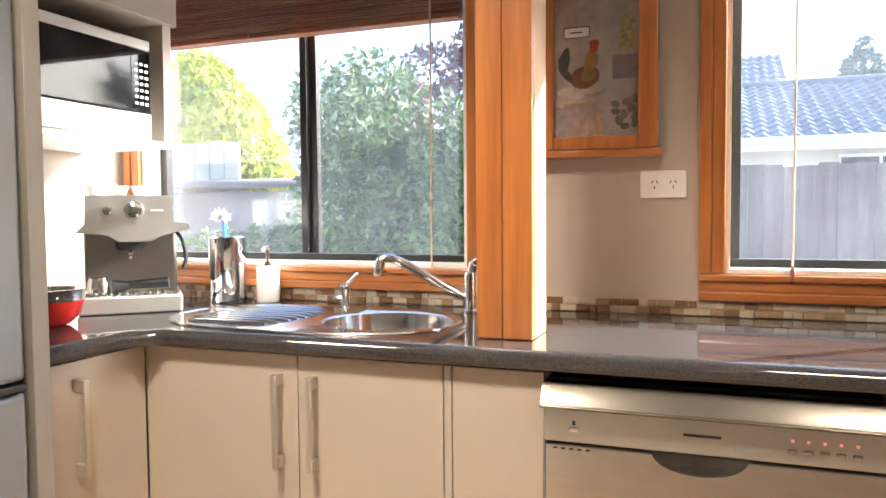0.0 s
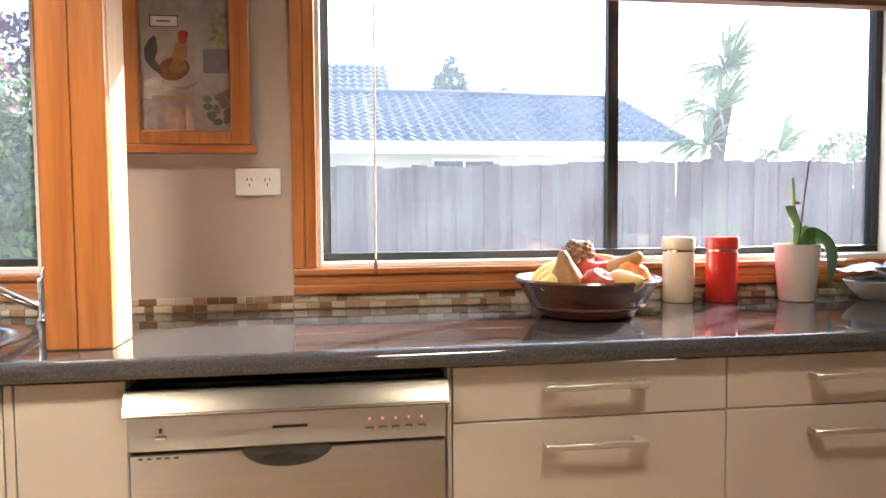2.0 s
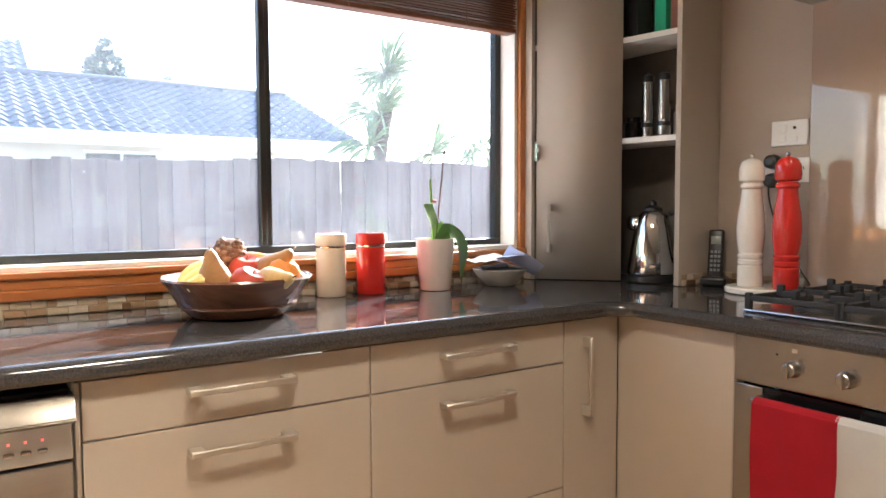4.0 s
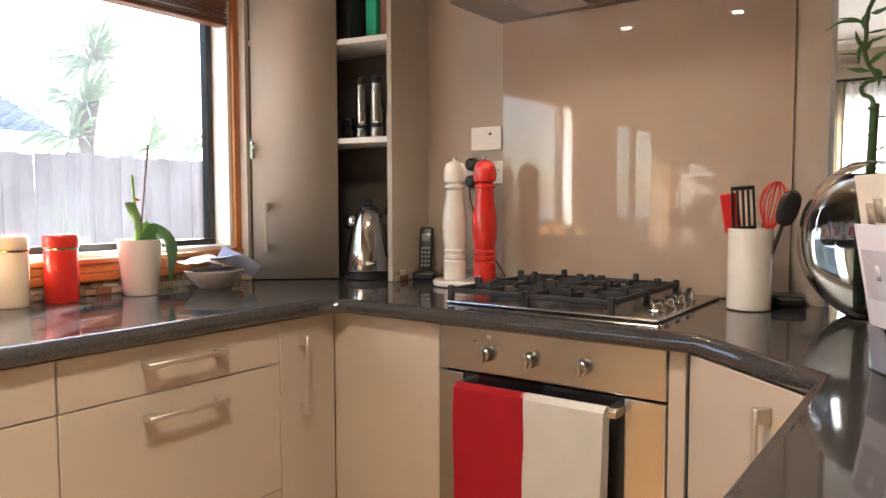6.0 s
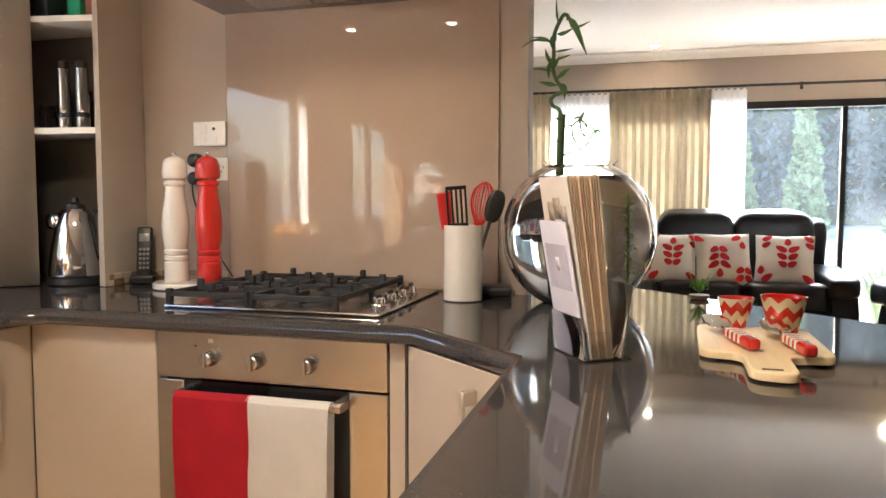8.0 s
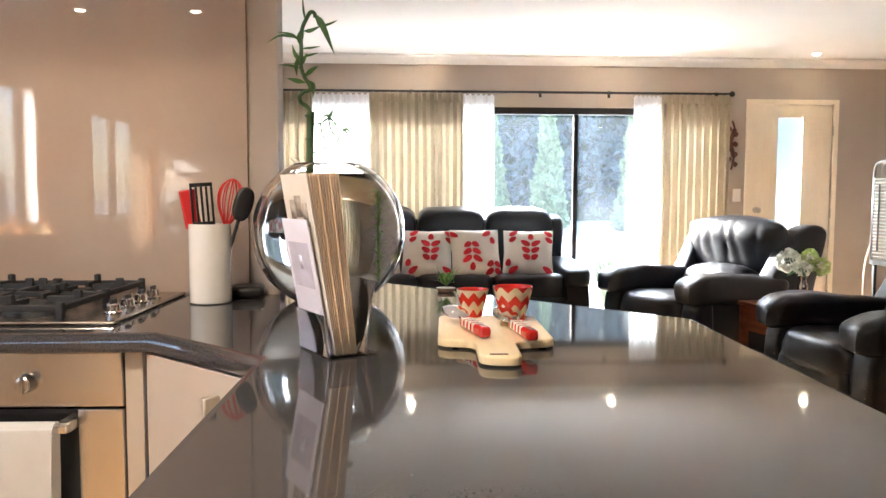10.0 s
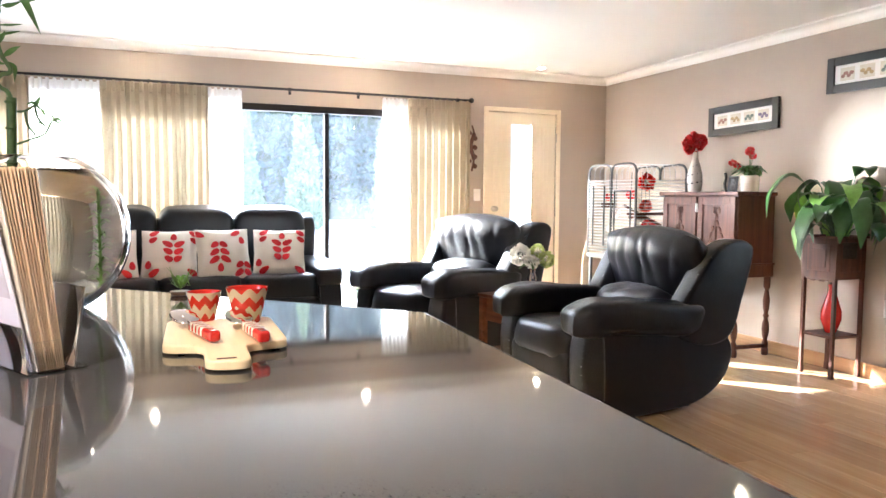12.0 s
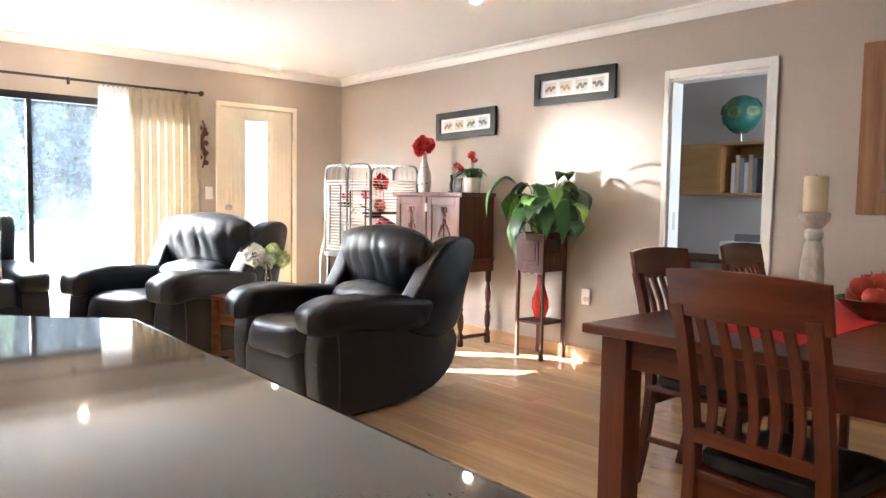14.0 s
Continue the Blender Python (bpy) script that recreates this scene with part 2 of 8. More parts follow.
def lathe(profile, seg=32, cap=True):
    bm = bmesh.new()
    rings = []
    for r, z in profile:
        rings.append([bm.verts.new((r * math.cos(2 * math.pi * i / seg), r * math.sin(2 * math.pi * i / seg), z)) for i in range(seg)])
    for a, b in zip(rings, rings[1:]):
        for i in range(seg):
            bm.faces.new((a[i], a[(i + 1) % seg], b[(i + 1) % seg], b[i]))
    if cap:
        bm.faces.new(rings[0][::-1]), bm.faces.new(rings[-1])
    return bm


def tube(points, radius, seg=10, cap=True):
    """A round bar along points; radius is one number or one per point."""
    pts = [Vector(p) for p in points]
    rad = radius if isinstance(radius, (list, tuple)) else [radius] * len(pts)
    bm = bmesh.new()
    rings, side = [], None
    for i, p in enumerate(pts):
        d = (pts[min(i + 1, len(pts) - 1)] - pts[max(i - 1, 0)]).normalized()
        if side is None:
            side = d.orthogonal().normalized()
        side = (side - d * side.dot(d)).normalized()
        up = d.cross(side)
        rings.append([bm.verts.new(p + (side * math.cos(2 * math.pi * k / seg) + up * math.sin(2 * math.pi * k / seg)) * rad[i]) for k in range(seg)])
    for a, b in zip(rings, rings[1:]):
        for k in range(seg):
            bm.faces.new((a[k], a[(k + 1) % seg], b[(k + 1) % seg], b[k]))
    if cap:
        bm.faces.new(rings[0][::-1]), bm.faces.new(rings[-1])
    return bm


def arc(points, n=8):
    """A smooth line through points."""
    p = [Vector(q) for q in points]
    p = [p[0] * 2 - p[1]] + p + [p[-1] * 2 - p[-2]]
    out = []
    for i in range(1, len(p) - 2):
        for k in range(n):
            t = k / n
            out.append(0.5 * (2 * p[i] + (p[i + 1] - p[i - 1]) * t + (2 * p[i - 1] - 5 * p[i] + 4 * p[i + 1] - p[i + 2]) * t * t
                              + (3 * p[i] - p[i - 1] - 3 * p[i + 1] + p[i + 2]) * t ** 3))
    return out + [p[-2]]


def pad(sx, sy, sz, e=0.35, n=20, wob=0.0, seed=0):
    """A stuffed block of that size about the origin; e: 1 is an egg, 0.1 nearly a box; wob: creases."""
    bm = bmesh.new()
    bmesh.ops.create_uvsphere(bm, u_segments=2 * n, v_segments=n, radius=1)
    sp = lambda v: math.copysign(abs(v) ** e, v)
    for v in bm.verts:
        c = v.co.normalized()
        el, az = math.asin(max(-1, min(1, c.z))), math.atan2(c.y, c.x)
        q = Vector((sp(math.cos(el)) * sp(math.cos(az)), sp(math.cos(el)) * sp(math.sin(az)), sp(math.sin(el))))
        q = Vector((q.x * sx / 2, q.y * sy / 2, q.z * sz / 2))
        if wob:
            q += c * wob * noise.noise(q * 9 + Vector((seed, 0, 0)))
        v.co = q
    return bm


def smooth_outline(points, n=4):
    """A closed outline through points, rounded between them."""
    c = len(points)
    out = []
    for i in range(c):
        p = [Vector(points[(i + k) % c]) for k in (-1, 0, 1, 2)]
        for k in range(n):
            t = k / n
            q = 0.5 * (2 * p[1] + (p[2] - p[0]) * t + (2 * p[0] - 5 * p[1] + 4 * p[2] - p[3]) * t * t + (3 * p[1] - p[0] - 3 * p[2] + p[3]) * t ** 3)
            out.append((q.x, q.y))
    return out


def slab(outline, z0, z1, bev=0.0):
    """A plate with the given outline, its top edge rounded."""
    bm = bmesh.new()
    f = bm.faces.new([bm.verts.new((x, y, z0)) for x, y in outline])
    ex = bmesh.ops.extrude_face_region(bm, geom=[f])
    top = [v for v in ex["geom"] if isinstance(v, bmesh.types.BMVert)]
    for v in top:
        v.co.z = z1
    if bev:
        ed = [e for e in bm.edges if all(v in top for v in e.verts)]
        bmesh.ops.bevel(bm, geom=ed, offset=bev, segments=3, affect="EDGES", profile=0.5)
    return bm


def handle(name, parent, a, b, out, r=0.006, label="satin nickel bar handle"):
    """A bar handle with two square feet from a to b, standing off along out."""
    a, b, out = Vector(a), Vector(b), Vector(out)
    d = (b - a).normalized()
    w = d.cross(out.normalized())
    n = out.normalized()
    turn = Matrix(((d.x, w.x, n.x), (d.y, w.y, n.y), (d.z, w.z, n.z))).to_4x4()

    def bar(c0, c1, h, k):
        return shifted(box(0, -k, 0, (c1 - c0).length, k, h, 0.0015, 1), Matrix.Translation(c0) @ turn)
    bm = joined(bar(a, a + d * 0.028, out.length, 0.0075), bar(b - d * 0.028, b, out.length, 0.0075),
                bar(a + n * (out.length - 0.0075), b + n * (out.length - 0.0075), 0.009, 0.0058))
    return part(name, bm, M_NICKEL, parent, label)


# ---- large structure ----
YN, XE, YS, XW, CEIL = 2.145, 6.69, -4.43, -1.98, 2.43
T = 0.12


def wall_with_holes(name, axis, at, out, lo, hi, top, holes, label):
    """A wall along one axis with rectangular holes (a, b, z0, z1), as butted pieces of one mesh."""
    bits = []
    def bit(a, b, z0, z1):
        if b - a > 1e-4 and z1 - z0 > 1e-4:
            p, q = sorted((at, at + out))
            bits.append(box(a, p, z0, b, q, z1) if axis == "x" else box(p, a, z0, q, b, z1))
    cur = lo
    for a, b, z0, z1 in holes:
        bit(cur, a, 0, top), bit(a, b, 0, z0), bit(a, b, z1, top)
        cur = b
    bit(cur, hi, 0, top)
    return structure(name, joined(*bits), M_WALL, label, "wall")


W1 = (-1.90, -0.716, 1.012, 2.10)
W2 = (-0.018, 1.75, 1.012, 2.10)
GL = (-2.70, 1.45, 0.0, 1.99)
DE = (-3.84, -3.08, 0.0, 2.03)
DS = (2.118, 2.78, 0.0, 1.995)
wall_with_holes("wall_north", "x", YN, T, XW - T, XE + T, CEIL, [W1, W2], "taupe painted kitchen wall with two windows")
wall_with_holes("wall_east", "y", XE, T, YS - T, YN, CEIL, [DE, GL], "taupe painted living room wall with glazed opening")
wall_with_holes("wall_south", "x", YS, -T, XW - T, XE, CEIL, [DS], "taupe painted living room wall with doorway")
wall_with_holes("wall_west", "y", XW, -T, YS, YN, CEIL, [], "taupe painted side wall")
structure("wall_splashback", box(2.225, 0.37, 0, 2.315, YN - 0.001, CEIL - 0.001), M_WALL, "taupe wall stub behind the cooktop", "wall")
structure("ceiling", box(XW - T, YS - T, CEIL, XE + T, YN + T, CEIL + 0.1), M_CEIL, "plain white painted ceiling", "ceiling")
# study behind the south doorway
M_STUDY = mat("grey_study_paint", (0.52, 0.50, 0.49), 0.75, 0, 0.04, 1.5, 0.1, 180)
structure("wall_study", joined(box(1.5, -6.12, 0, 4.2, -6.0, CEIL), box(1.4, -6.12, 0, 1.5, -5.95, CEIL), box(1.4, -4.85, 0, 1.5, YS - T, CEIL), box(1.4, -5.95, 0, 1.5, -4.85, 0.8), box(1.4, -5.95, 2.15, 1.5, -4.85, CEIL), box(4.2, -6.12, 0, 4.3, YS - T, CEIL),
                               box(1.5, -6.0, CEIL, 4.2, YS - T, CEIL + 0.1)), M_STUDY, "plain grey study walls beyond the doorway", "wall")


def cornice(name, a, b, inward):
    """A cove moulding between wall and ceiling from a to b."""
    prof = [(0, -0.075), (0.012, -0.075), (0.014, -0.066)] + [(0.014 + 0.05 * (1 - math.cos(t)), -0.066 + 0.05 * math.sin(t)) for t in (0.3, 0.6, 0.9, 1.2, 1.57)] + [(0.075, -0.014), (0.075, 0)]
    bm = bmesh.new()
    a, b, n = Vector(a), Vector(b), Vector(inward)
    r0 = [bm.verts.new(a + n * x + Vector((0, 0, z))) for x, z in prof]
    r1 = [bm.verts.new(b + n * x + Vector((0, 0, z))) for x, z in prof]
    for i in range(len(prof) - 1):
        bm.faces.new((r0[i], r0[i + 1], r1[i + 1], r1[i]))
    return structure(name, bm, M_CEIL, "white cove cornice", "cornice")


cornice("cornice_east", (XE - 0.001, YS, CEIL), (XE - 0.001, YN, CEIL), (-1, 0, 0))
cornice("cornice_south", (XW, YS + 0.001, CEIL), (XE, YS + 0.001, CEIL), (0, 1, 0))
M_SKIRT = wood("honey_skirting", (0.36, 0.19, 0.08), (0.50, 0.29, 0.13), 0.4, "X")
structure("baseboard_south", joined(box(2.818, YS, 0, XE, YS + 0.015, 0.10, 0.003), box(XW, YS, 0, 2.06, YS + 0.015, 0.10, 0.003)), M_SKIRT, "honey timber skirting board", "skirting")
structure("baseboard_east", joined(box(XE - 0.015, YS + 0.016, 0, XE, -3.89, 0.10, 0.003), box(XE - 0.015, -3.03, 0, XE, -2.72, 0.10, 0.003)), M_SKIRT, "honey timber skirting board", "skirting")

# ---- windows ----
def kitchen_window(name, hole, mull, half, veiled, label):
    x0, x1, z0, z1 = hole
    w = tagged(new(name), label, "window", "", "structure")
    y = YN
    # timber architrave with a moulded face, and the lining of the reveal
    for nm, bm, m in (("sill", joined(box(x0 - 0.065, y - 0.022, z0 - 0.07, x1 + 0.06, y - 0.001, z0 - 0.045, 0.005), box(x0 - 0.065, y - 0.016, z0 - 0.045, x1 + 0.06, y - 0.001, z0 - 0.018, 0.004),
                                      box(x0 - 0.065, y - 0.026, z0 - 0.018, x1 + 0.06, y - 0.001, z0 - 0.001, 0.004)), M_TIMBER),
                      ("architrave", joined(box(x0 - 0.065, y - 0.022, z0, x0 - 0.034, y - 0.001, z1 + 0.06, 0.004), box(x0 - 0.034, y - 0.017, z0, x0 - 0.001, y - 0.001, z1 + 0.06, 0.004)), M_TIMBERZ),
                      ("architrave", joined(box(x1 + 0.03, y - 0.022, z0, x1 + 0.06, y - 0.001, z1 + 0.06, 0.004), box(x1 + 0.001, y - 0.017, z0, x1 + 0.03, y - 0.001, z1 + 0.06, 0.004)), M_TIMBERZ),
                      ("architrave", box(x0, y - 0.02, z1, x1, y - 0.001, z1 + 0.06, 0.004), M_TIMBER),
                      ("reveal", joined(box(x0, y, z0, x0 + 0.012, y + 0.078, z1), box(x1 - 0.012, y, z0, x1, y + 0.078, z1), box(x0 + 0.012, y, z0, x1 - 0.012, y + 0.078, z0 + 0.012)), M_WHITE)):
        part(nm, bm, m, w)
    f0, f1 = y + 0.078, y + 0.115
    xs0, xs1 = x0 + 0.013, x1 - 0.013
    part("window_frame", joined(box(xs0, f0, z0 + 0.013, xs1, f1, z0 + 0.034, 0.003), box(xs0, f0, z1 - 0.04, xs1, f1, z1, 0.003),
                                box(xs0, f0, z0 + 0.034, xs0 + 0.024, f1, z1 - 0.04, 0.003), box(xs1 - 0.024, f0, z0 + 0.034, xs1, f1, z1 - 0.04, 0.003)), M_ALU, w, "dark bronze aluminium frame")
    part("mullion", joined(box(mull - half, f0 - 0.006, z0 + 0.035, mull - 0.001, f1 - 0.012, z1 - 0.04, 0.003), box(mull + 0.001, f0 + 0.01, z0 + 0.035, mull + half, f1, z1 - 0.04, 0.003)), M_ALU, w)
    for a, b in ((xs0 + 0.024, mull - half), (mull + half, xs1 - 0.024)):
        p = part("pane", box(a, y + 0.094, z0 + 0.034, b, y + 0.098, z1 - 0.04), (M_PANEN if veiled else M_PANE), w)
        p.visible_shadow = False
    return w


kitchen_window("window_1", W1, -1.288, 0.027, 0, "aluminium sliding window over the sink with varnished timber trim")
kitchen_window("window_2", W2, 0.853, 0.020, 1, "wide aluminium sliding kitchen window with varnished timber trim")


def blind(x0, x1, z0, cord, label):
    """A timber venetian blind, drawn up: a stack of slats over a bottom rail, with cords."""
    b = thing("venetian_blind", ((x0 + x1) / 2, YN + 0.012, z0), 0, label, "blind", "kitchen blinds")
    w = (x1 - x0) / 2
    part("bottom_rail", box(-w, -0.026, 0, w, 0.026, 0.016, 0.004), M_SLAT, b)
    me = None
    for i in range(30):
        z = 0.021 + i * 0.0088
        if me is None:
            s = part("slat", box(-w, -0.025, 0, w, 0.025, 0.0042, 0.001, 1), M_SLAT, b)
            me = s.data
        else:
            s = new("slat", me)
            s.parent = b
        s.matrix_basis = pose(random.uniform(-.002, .002), random.uniform(-.003, .003), z, random.uniform(-2, 2), random.uniform(-.08, .08), 0)
    part("head_rail", box(-w, -0.028, 0.29, w, 0.03, 0.345, 0.003), M_SLAT, b)
    for k in (-0.75, -0.25, 0.25, 0.75):
        part("ladder_cord", tube([(w * k, -0.029, 0.0), (w * k, -0.029, 0.29)], 0.0016, 6), M_SLAT, b)
    part("pull_cord", tube([(cord, -0.032, 0.29), (cord + 0.002, -0.032, -0.2), (cord, -0.032, -0.73)], 0.003, 6), M_BEIGE, b, "thin pale pull cord")
    part("cord_tassel", lathe([(0.003, -0.775), (0.008, -0.77), (0.0065, -0.745), (0.003, -0.73)], 10), M_SLAT, b).location = (cord, -0.032, 0)
    return b


blind(-1.87, -0.735, 1.735, 0.48, "brown timber venetian blind drawn up over the sink window")
blind(0.0, 1.735, 1.765, -0.73, "brown timber venetian blind drawn up over the wide window")

# timber post on the counter
post = thing("timber_post", (-0.4675, 1.705, 0.9), 0, "square post of orange varnished cedar standing on the counter", "post")
part("front_board", box(-0.062, -0.068, 0.001, -0.004, -0.048, 1.529, 0.003), M_TIMBERZ, post)
part("front_board", box(-0.003, -0.068, 0.001, 0.062, -0.048, 1.529, 0.003), M_TIMBERZ, post)
part("core", box(-0.060, -0.047, 0.001, 0.055, 0.066, 1.529, 0.003), M_TIMBERZ, post)
part("side_board", box(0.0555, -0.0475, 0.001, 0.0625, 0.066, 1.529, 0.002), wood("pale_bare_cedar", (0.30, 0.17, 0.085), (0.44, 0.28, 0.15), 0.45, "Z"), post, "pale bare timber side board")

# ---- worktop with rounded edge and a hole for the sink ----
def ring_offset(poly, d):
    out = []
    n = len(poly)
    for i in range(n):
        p, q, s = Vector(poly[i - 1]), Vector(poly[i]), Vector(poly[(i + 1) % n])
        a, b = (q - p).normalized(), (s - q).normalized()
        na, nb = Vector((-a.y, a.x)), Vector((-b.y, b.x))
        m = (na + nb) / (1 + na.dot(nb))
        out.append(q + m * d)
    return out


def worktop():
    outline = [(-1.975, 1.192), (-1.335, 1.192), (-1.335, 1.47), (-1.28, 1.525), (1.545, 1.525), (1.60, 1.47), (1.60, 0.515), (1.375, 0.262), (-1.1, 0.262), (-1.1, -0.575), (0.6, -0.607),
               (1.765, -0.655), (2.56, 0.14), (2.56, 0.366), (2.222, 0.366), (2.222, 2.142), (-1.975, 2.142)]
    bm = bmesh.new()
    rings = []
    for d, z in [(0.012, 0.860), (0.003, 0.863), (0.0, 0.871), (0.0, 0.882), (0.004, 0.892), (0.011, 0.898), (0.020, 0.900)]:
        rings.append([bm.verts.new((p.x, p.y, z)) for p in ring_offset(outline, d)])
    n = len(outline)
    for a, b in zip(rings, rings[1:]):
        for i in range(n):
            bm.faces.new((a[i], a[(i + 1) % n], b[(i + 1) % n], b[i]))
    top = [bm.edges.get((rings[-1][i], rings[-1][(i + 1) % n])) for i in range(n)]
    hv = [bm.verts.new((-0.815 + 0.175 * math.cos(a), 1.80 + 0.165 * math.sin(a), 0.9)) for a in [2 * math.pi * k / 36 for k in range(36)]]
    hole = [bm.edges.new((hv[k], hv[(k + 1) % 36])) for k in range(36)]
    bmesh.ops.triangle_fill(bm, edges=top + hole, use_beauty=True)
    bot = [bm.edges.get((rings[0][i], rings[0][(i + 1) % n])) for i in range(n)]
    bmesh.ops.triangle_fill(bm, edges=bot, use_beauty=True)
    ob = part("worktop", bm, M_STONE, None, "", 50)
    return tagged(ob, "continuous polished black speckled stone worktop with rounded edge", "worktop")


worktop()

# mosaic strip behind the counter
TILES = [mat("mosaic_" + k, c, 0.3, 0, 0.12, 30, 0.1, 200, per=0.2) for k, c in (("cream", (0.46, 0.38, 0.27)), ("tan", (0.34, 0.23, 0.135)), ("brown", (0.20, 0.11, 0.055)), ("pale", (0.52, 0.46, 0.37)))]
M_GROUT = mat("grout", (0.45, 0.38, 0.30), 0.9, 0, 0.05, 30, 0.2, 200)


def mosaic(name, a, b, z0, out, rows=2, pick=random.Random(4)):
    """A strip of small rectangular tiles from a to b on a wall."""
    a, b, out = Vector((*a, 0)), Vector((*b, 0)), Vector((*out, 0))
    d, L = (b - a).normalized(), (b - a).length
    base = bmesh.new()
    vs = [base.verts.new(p) for p in (a + out * 0.004 + Vector((0, 0, z0)), b + out * 0.004 + Vector((0, 0, z0)), b + out * 0.004 + Vector((0, 0, z0 + 0.04)), a + out * 0.004 + Vector((0, 0, z0 + 0.04)))]
    base.faces.new(vs)
    strip = structure(name, base, M_GROUT, "strip of cream, tan and brown mosaic tiles", "tiles")
    meshes = {}
    count = 0
    turn = Matrix(((d.x, out.x, 0), (d.y, out.y, 0), (0, 0, 1))).to_4x4()
    for r in range(rows):
        x = 0.0
        while x < L - 0.012:
            w = min(pick.choice((0.022, 0.034, 0.046)), L - x)
            k = pick.randrange(4)
            key = (round(w, 4), k)
            if key not in meshes:
                t = part("tile", box(0.001, 0.003, 0.001, w - 0.001, 0.0085, 0.0185, 0.0012, 1), TILES[k], strip)
                meshes[key] = t.data
            else:
                t = new("tile", meshes[key])
                t.parent = strip
            p = a + d * x
            t.matrix_basis = Matrix.Translation((p.x, p.y, z0 + r * 0.02)) @ turn
            x += w
            count += 1
    return strip


# ---- base cabinets ----
FY = 1.552   # face of the doors of the window run
FX = 1.634   # face of the doors of the oven run


def unit(name, x0, x1, label, category="cabinet", group="base cabinets"):
    """A base unit of the window run; its doors face -y. Its origin is the middle of its front at the floor."""
    u = thing(name, ((x0 + x1) / 2, FY, 0), 0, label, category, group)
    w = (x1 - x0) / 2
    part("body", joined(box(-w, 0.02, 0.1, w, 0.58, 0.856)), M_CREAMIN, u)
    part("kickboard", box(-w, 0.05, 0.002, w, 0.066, 0.098), M_CREAMIN, u)
    return u, w


def front(u, nm, x0, x1, z0, z1, lab=""):
    return part(nm, box(x0 + 0.0015, 0, z0 + 0.0015, x1 - 0.0015, 0.018, z1 - 0.0015, 0.0015, 1), M_CREAM, u, lab)


u, w = unit("base_cabinet", -1.36, -0.928, "cream laminate corner base cabinet with a long upright handle")
d = front(u, "door", -w, w, 0.1, 0.856)
handle("handle", d, (w - 0.045, 0, 0.598), (w - 0.045, 0, 0.812), (0, -0.032, 0))
u, w = unit("base_cabinet", -0.928, -0.576, "cream laminate sink cabinet with a long upright handle")
d = front(u, "door", -w, w, 0.1, 0.856)
handle("handle", d, (-w + 0.045, 0, 0.598), (-w + 0.045, 0, 0.812), (0, -0.032, 0))
u, w = unit("filler_panel", -0.576, -0.361, "narrow cream laminate filler panels beside the dishwasher", "panel")
front(u, "panel", -w, -w + 0.019, 0.1, 0.856)
front(u, "panel", -w + 0.019, w, 0.1, 0.856)
for x0, x1 in ((0.252, 0.839), (0.839, 1.426)):
    u, w = unit("drawer_cabinet", x0, x1, "cream laminate drawer cabinet with satin bar handles")
    for z0, z1, hz in ((0.743, 0.856, 0.811), (0.40, 0.743, 0.691), (0.1, 0.40, 0.35)):
        d = front(u, "drawer", -w, w, z0, z1)
        handle("handle", d, (-0.109, 0, hz), (0.108, 0, hz), (0, -0.032, 0))
u, w = unit("filler_panel", 0.2405, 0.2515, "thin cream filler strip beside the dishwasher", "panel")
front(u, "panel", -w, w, 0.1, 0.856)
u, w = unit("base_cabinet", 1.426, 1.634, "narrow cream corner cabinet with an upright handle")
d = front(u, "door", -w, w, 0.1, 0.856)
handle("handle", d, (-0.03, 0, 0.59), (-0.03, 0, 0.808), (0, -0.032, 0))
# run along the west wall
u = thing("base_cabinet", (-1.36, 1.37, 0), 90, "cream laminate base cabinet beside the fridge", "cabinet", "base cabinets")
part("body", box(-0.17, 0.02, 0.1, 0.175, 0.6, 0.856), M_CREAMIN, u)
d = part("door", box(-0.165, 0, 0.1015, 0.18, 0.018, 0.8545, 0.0015, 1), M_CREAM, u)
handle("handle", d, (-0.03, 0, 0.60), (-0.03, 0, 0.815), (0, -0.032, 0))
part("kickboard", box(-0.17, 0.05, 0.002, 0.175, 0.066, 0.098), M_CREAMIN, u)
# oven run, doors face west
u = thing("blank_cabinet", (FX, 1.365, 0), -90, "plain cream laminate corner panel beside the oven", "panel", "base cabinets")
part("panel", box(-0.187, 0, 0.1, 0.185, 0.018, 0.856, 0.0015, 1), M_CREAM, u)
part("body", box(-0.185, 0.02, 0.1, 0.185, 0.58, 0.856), M_CREAMIN, u)
u = thing("filler_panel", (FX, 0.561, 0), -90, "narrow cream filler strip beside the oven", "panel", "base cabinets")
part("panel", box(-0.018, 0, 0.1, 0.018, 0.018, 0.856, 0.0015, 1), M_CREAM, u)
u = thing("diagonal_cabinet", (1.512, 0.408, 0), -131.6, "cream laminate diagonal cabinet with an upright handle", "cabinet", "base cabinets")
part("body", box(-0.165, 0.02, 0.1, 0.165, 0.3, 0.856), M_CREAMIN, u)
d = part("door", box(-0.165, 0, 0.1, 0.165, 0.018, 0.856, 0.0015, 1), M_CREAM, u)
handle("handle", d, (0.085, 0, 0.60), (0.085, 0, 0.815), (0, -0.032, 0))
# peninsula carcass
u = thing("peninsula_cabinet", (0.1, 0.0, 0), 0, "cream laminate cabinet carrying the peninsula worktop", "cabinet", "base cabinets")
part("body", box(-1.15, -0.30, 0.1, 1.28, 0.235, 0.856), M_CREAMIN, u)
part("panel", box(-1.15, -0.32, 0.0, 2.0, -0.302, 0.856, 0.002, 1), M_CREAM, u)
part("kickboard", box(-1.15, -0.28, 0.002, 1.25, 0.2, 0.098), M_CREAMIN, u)

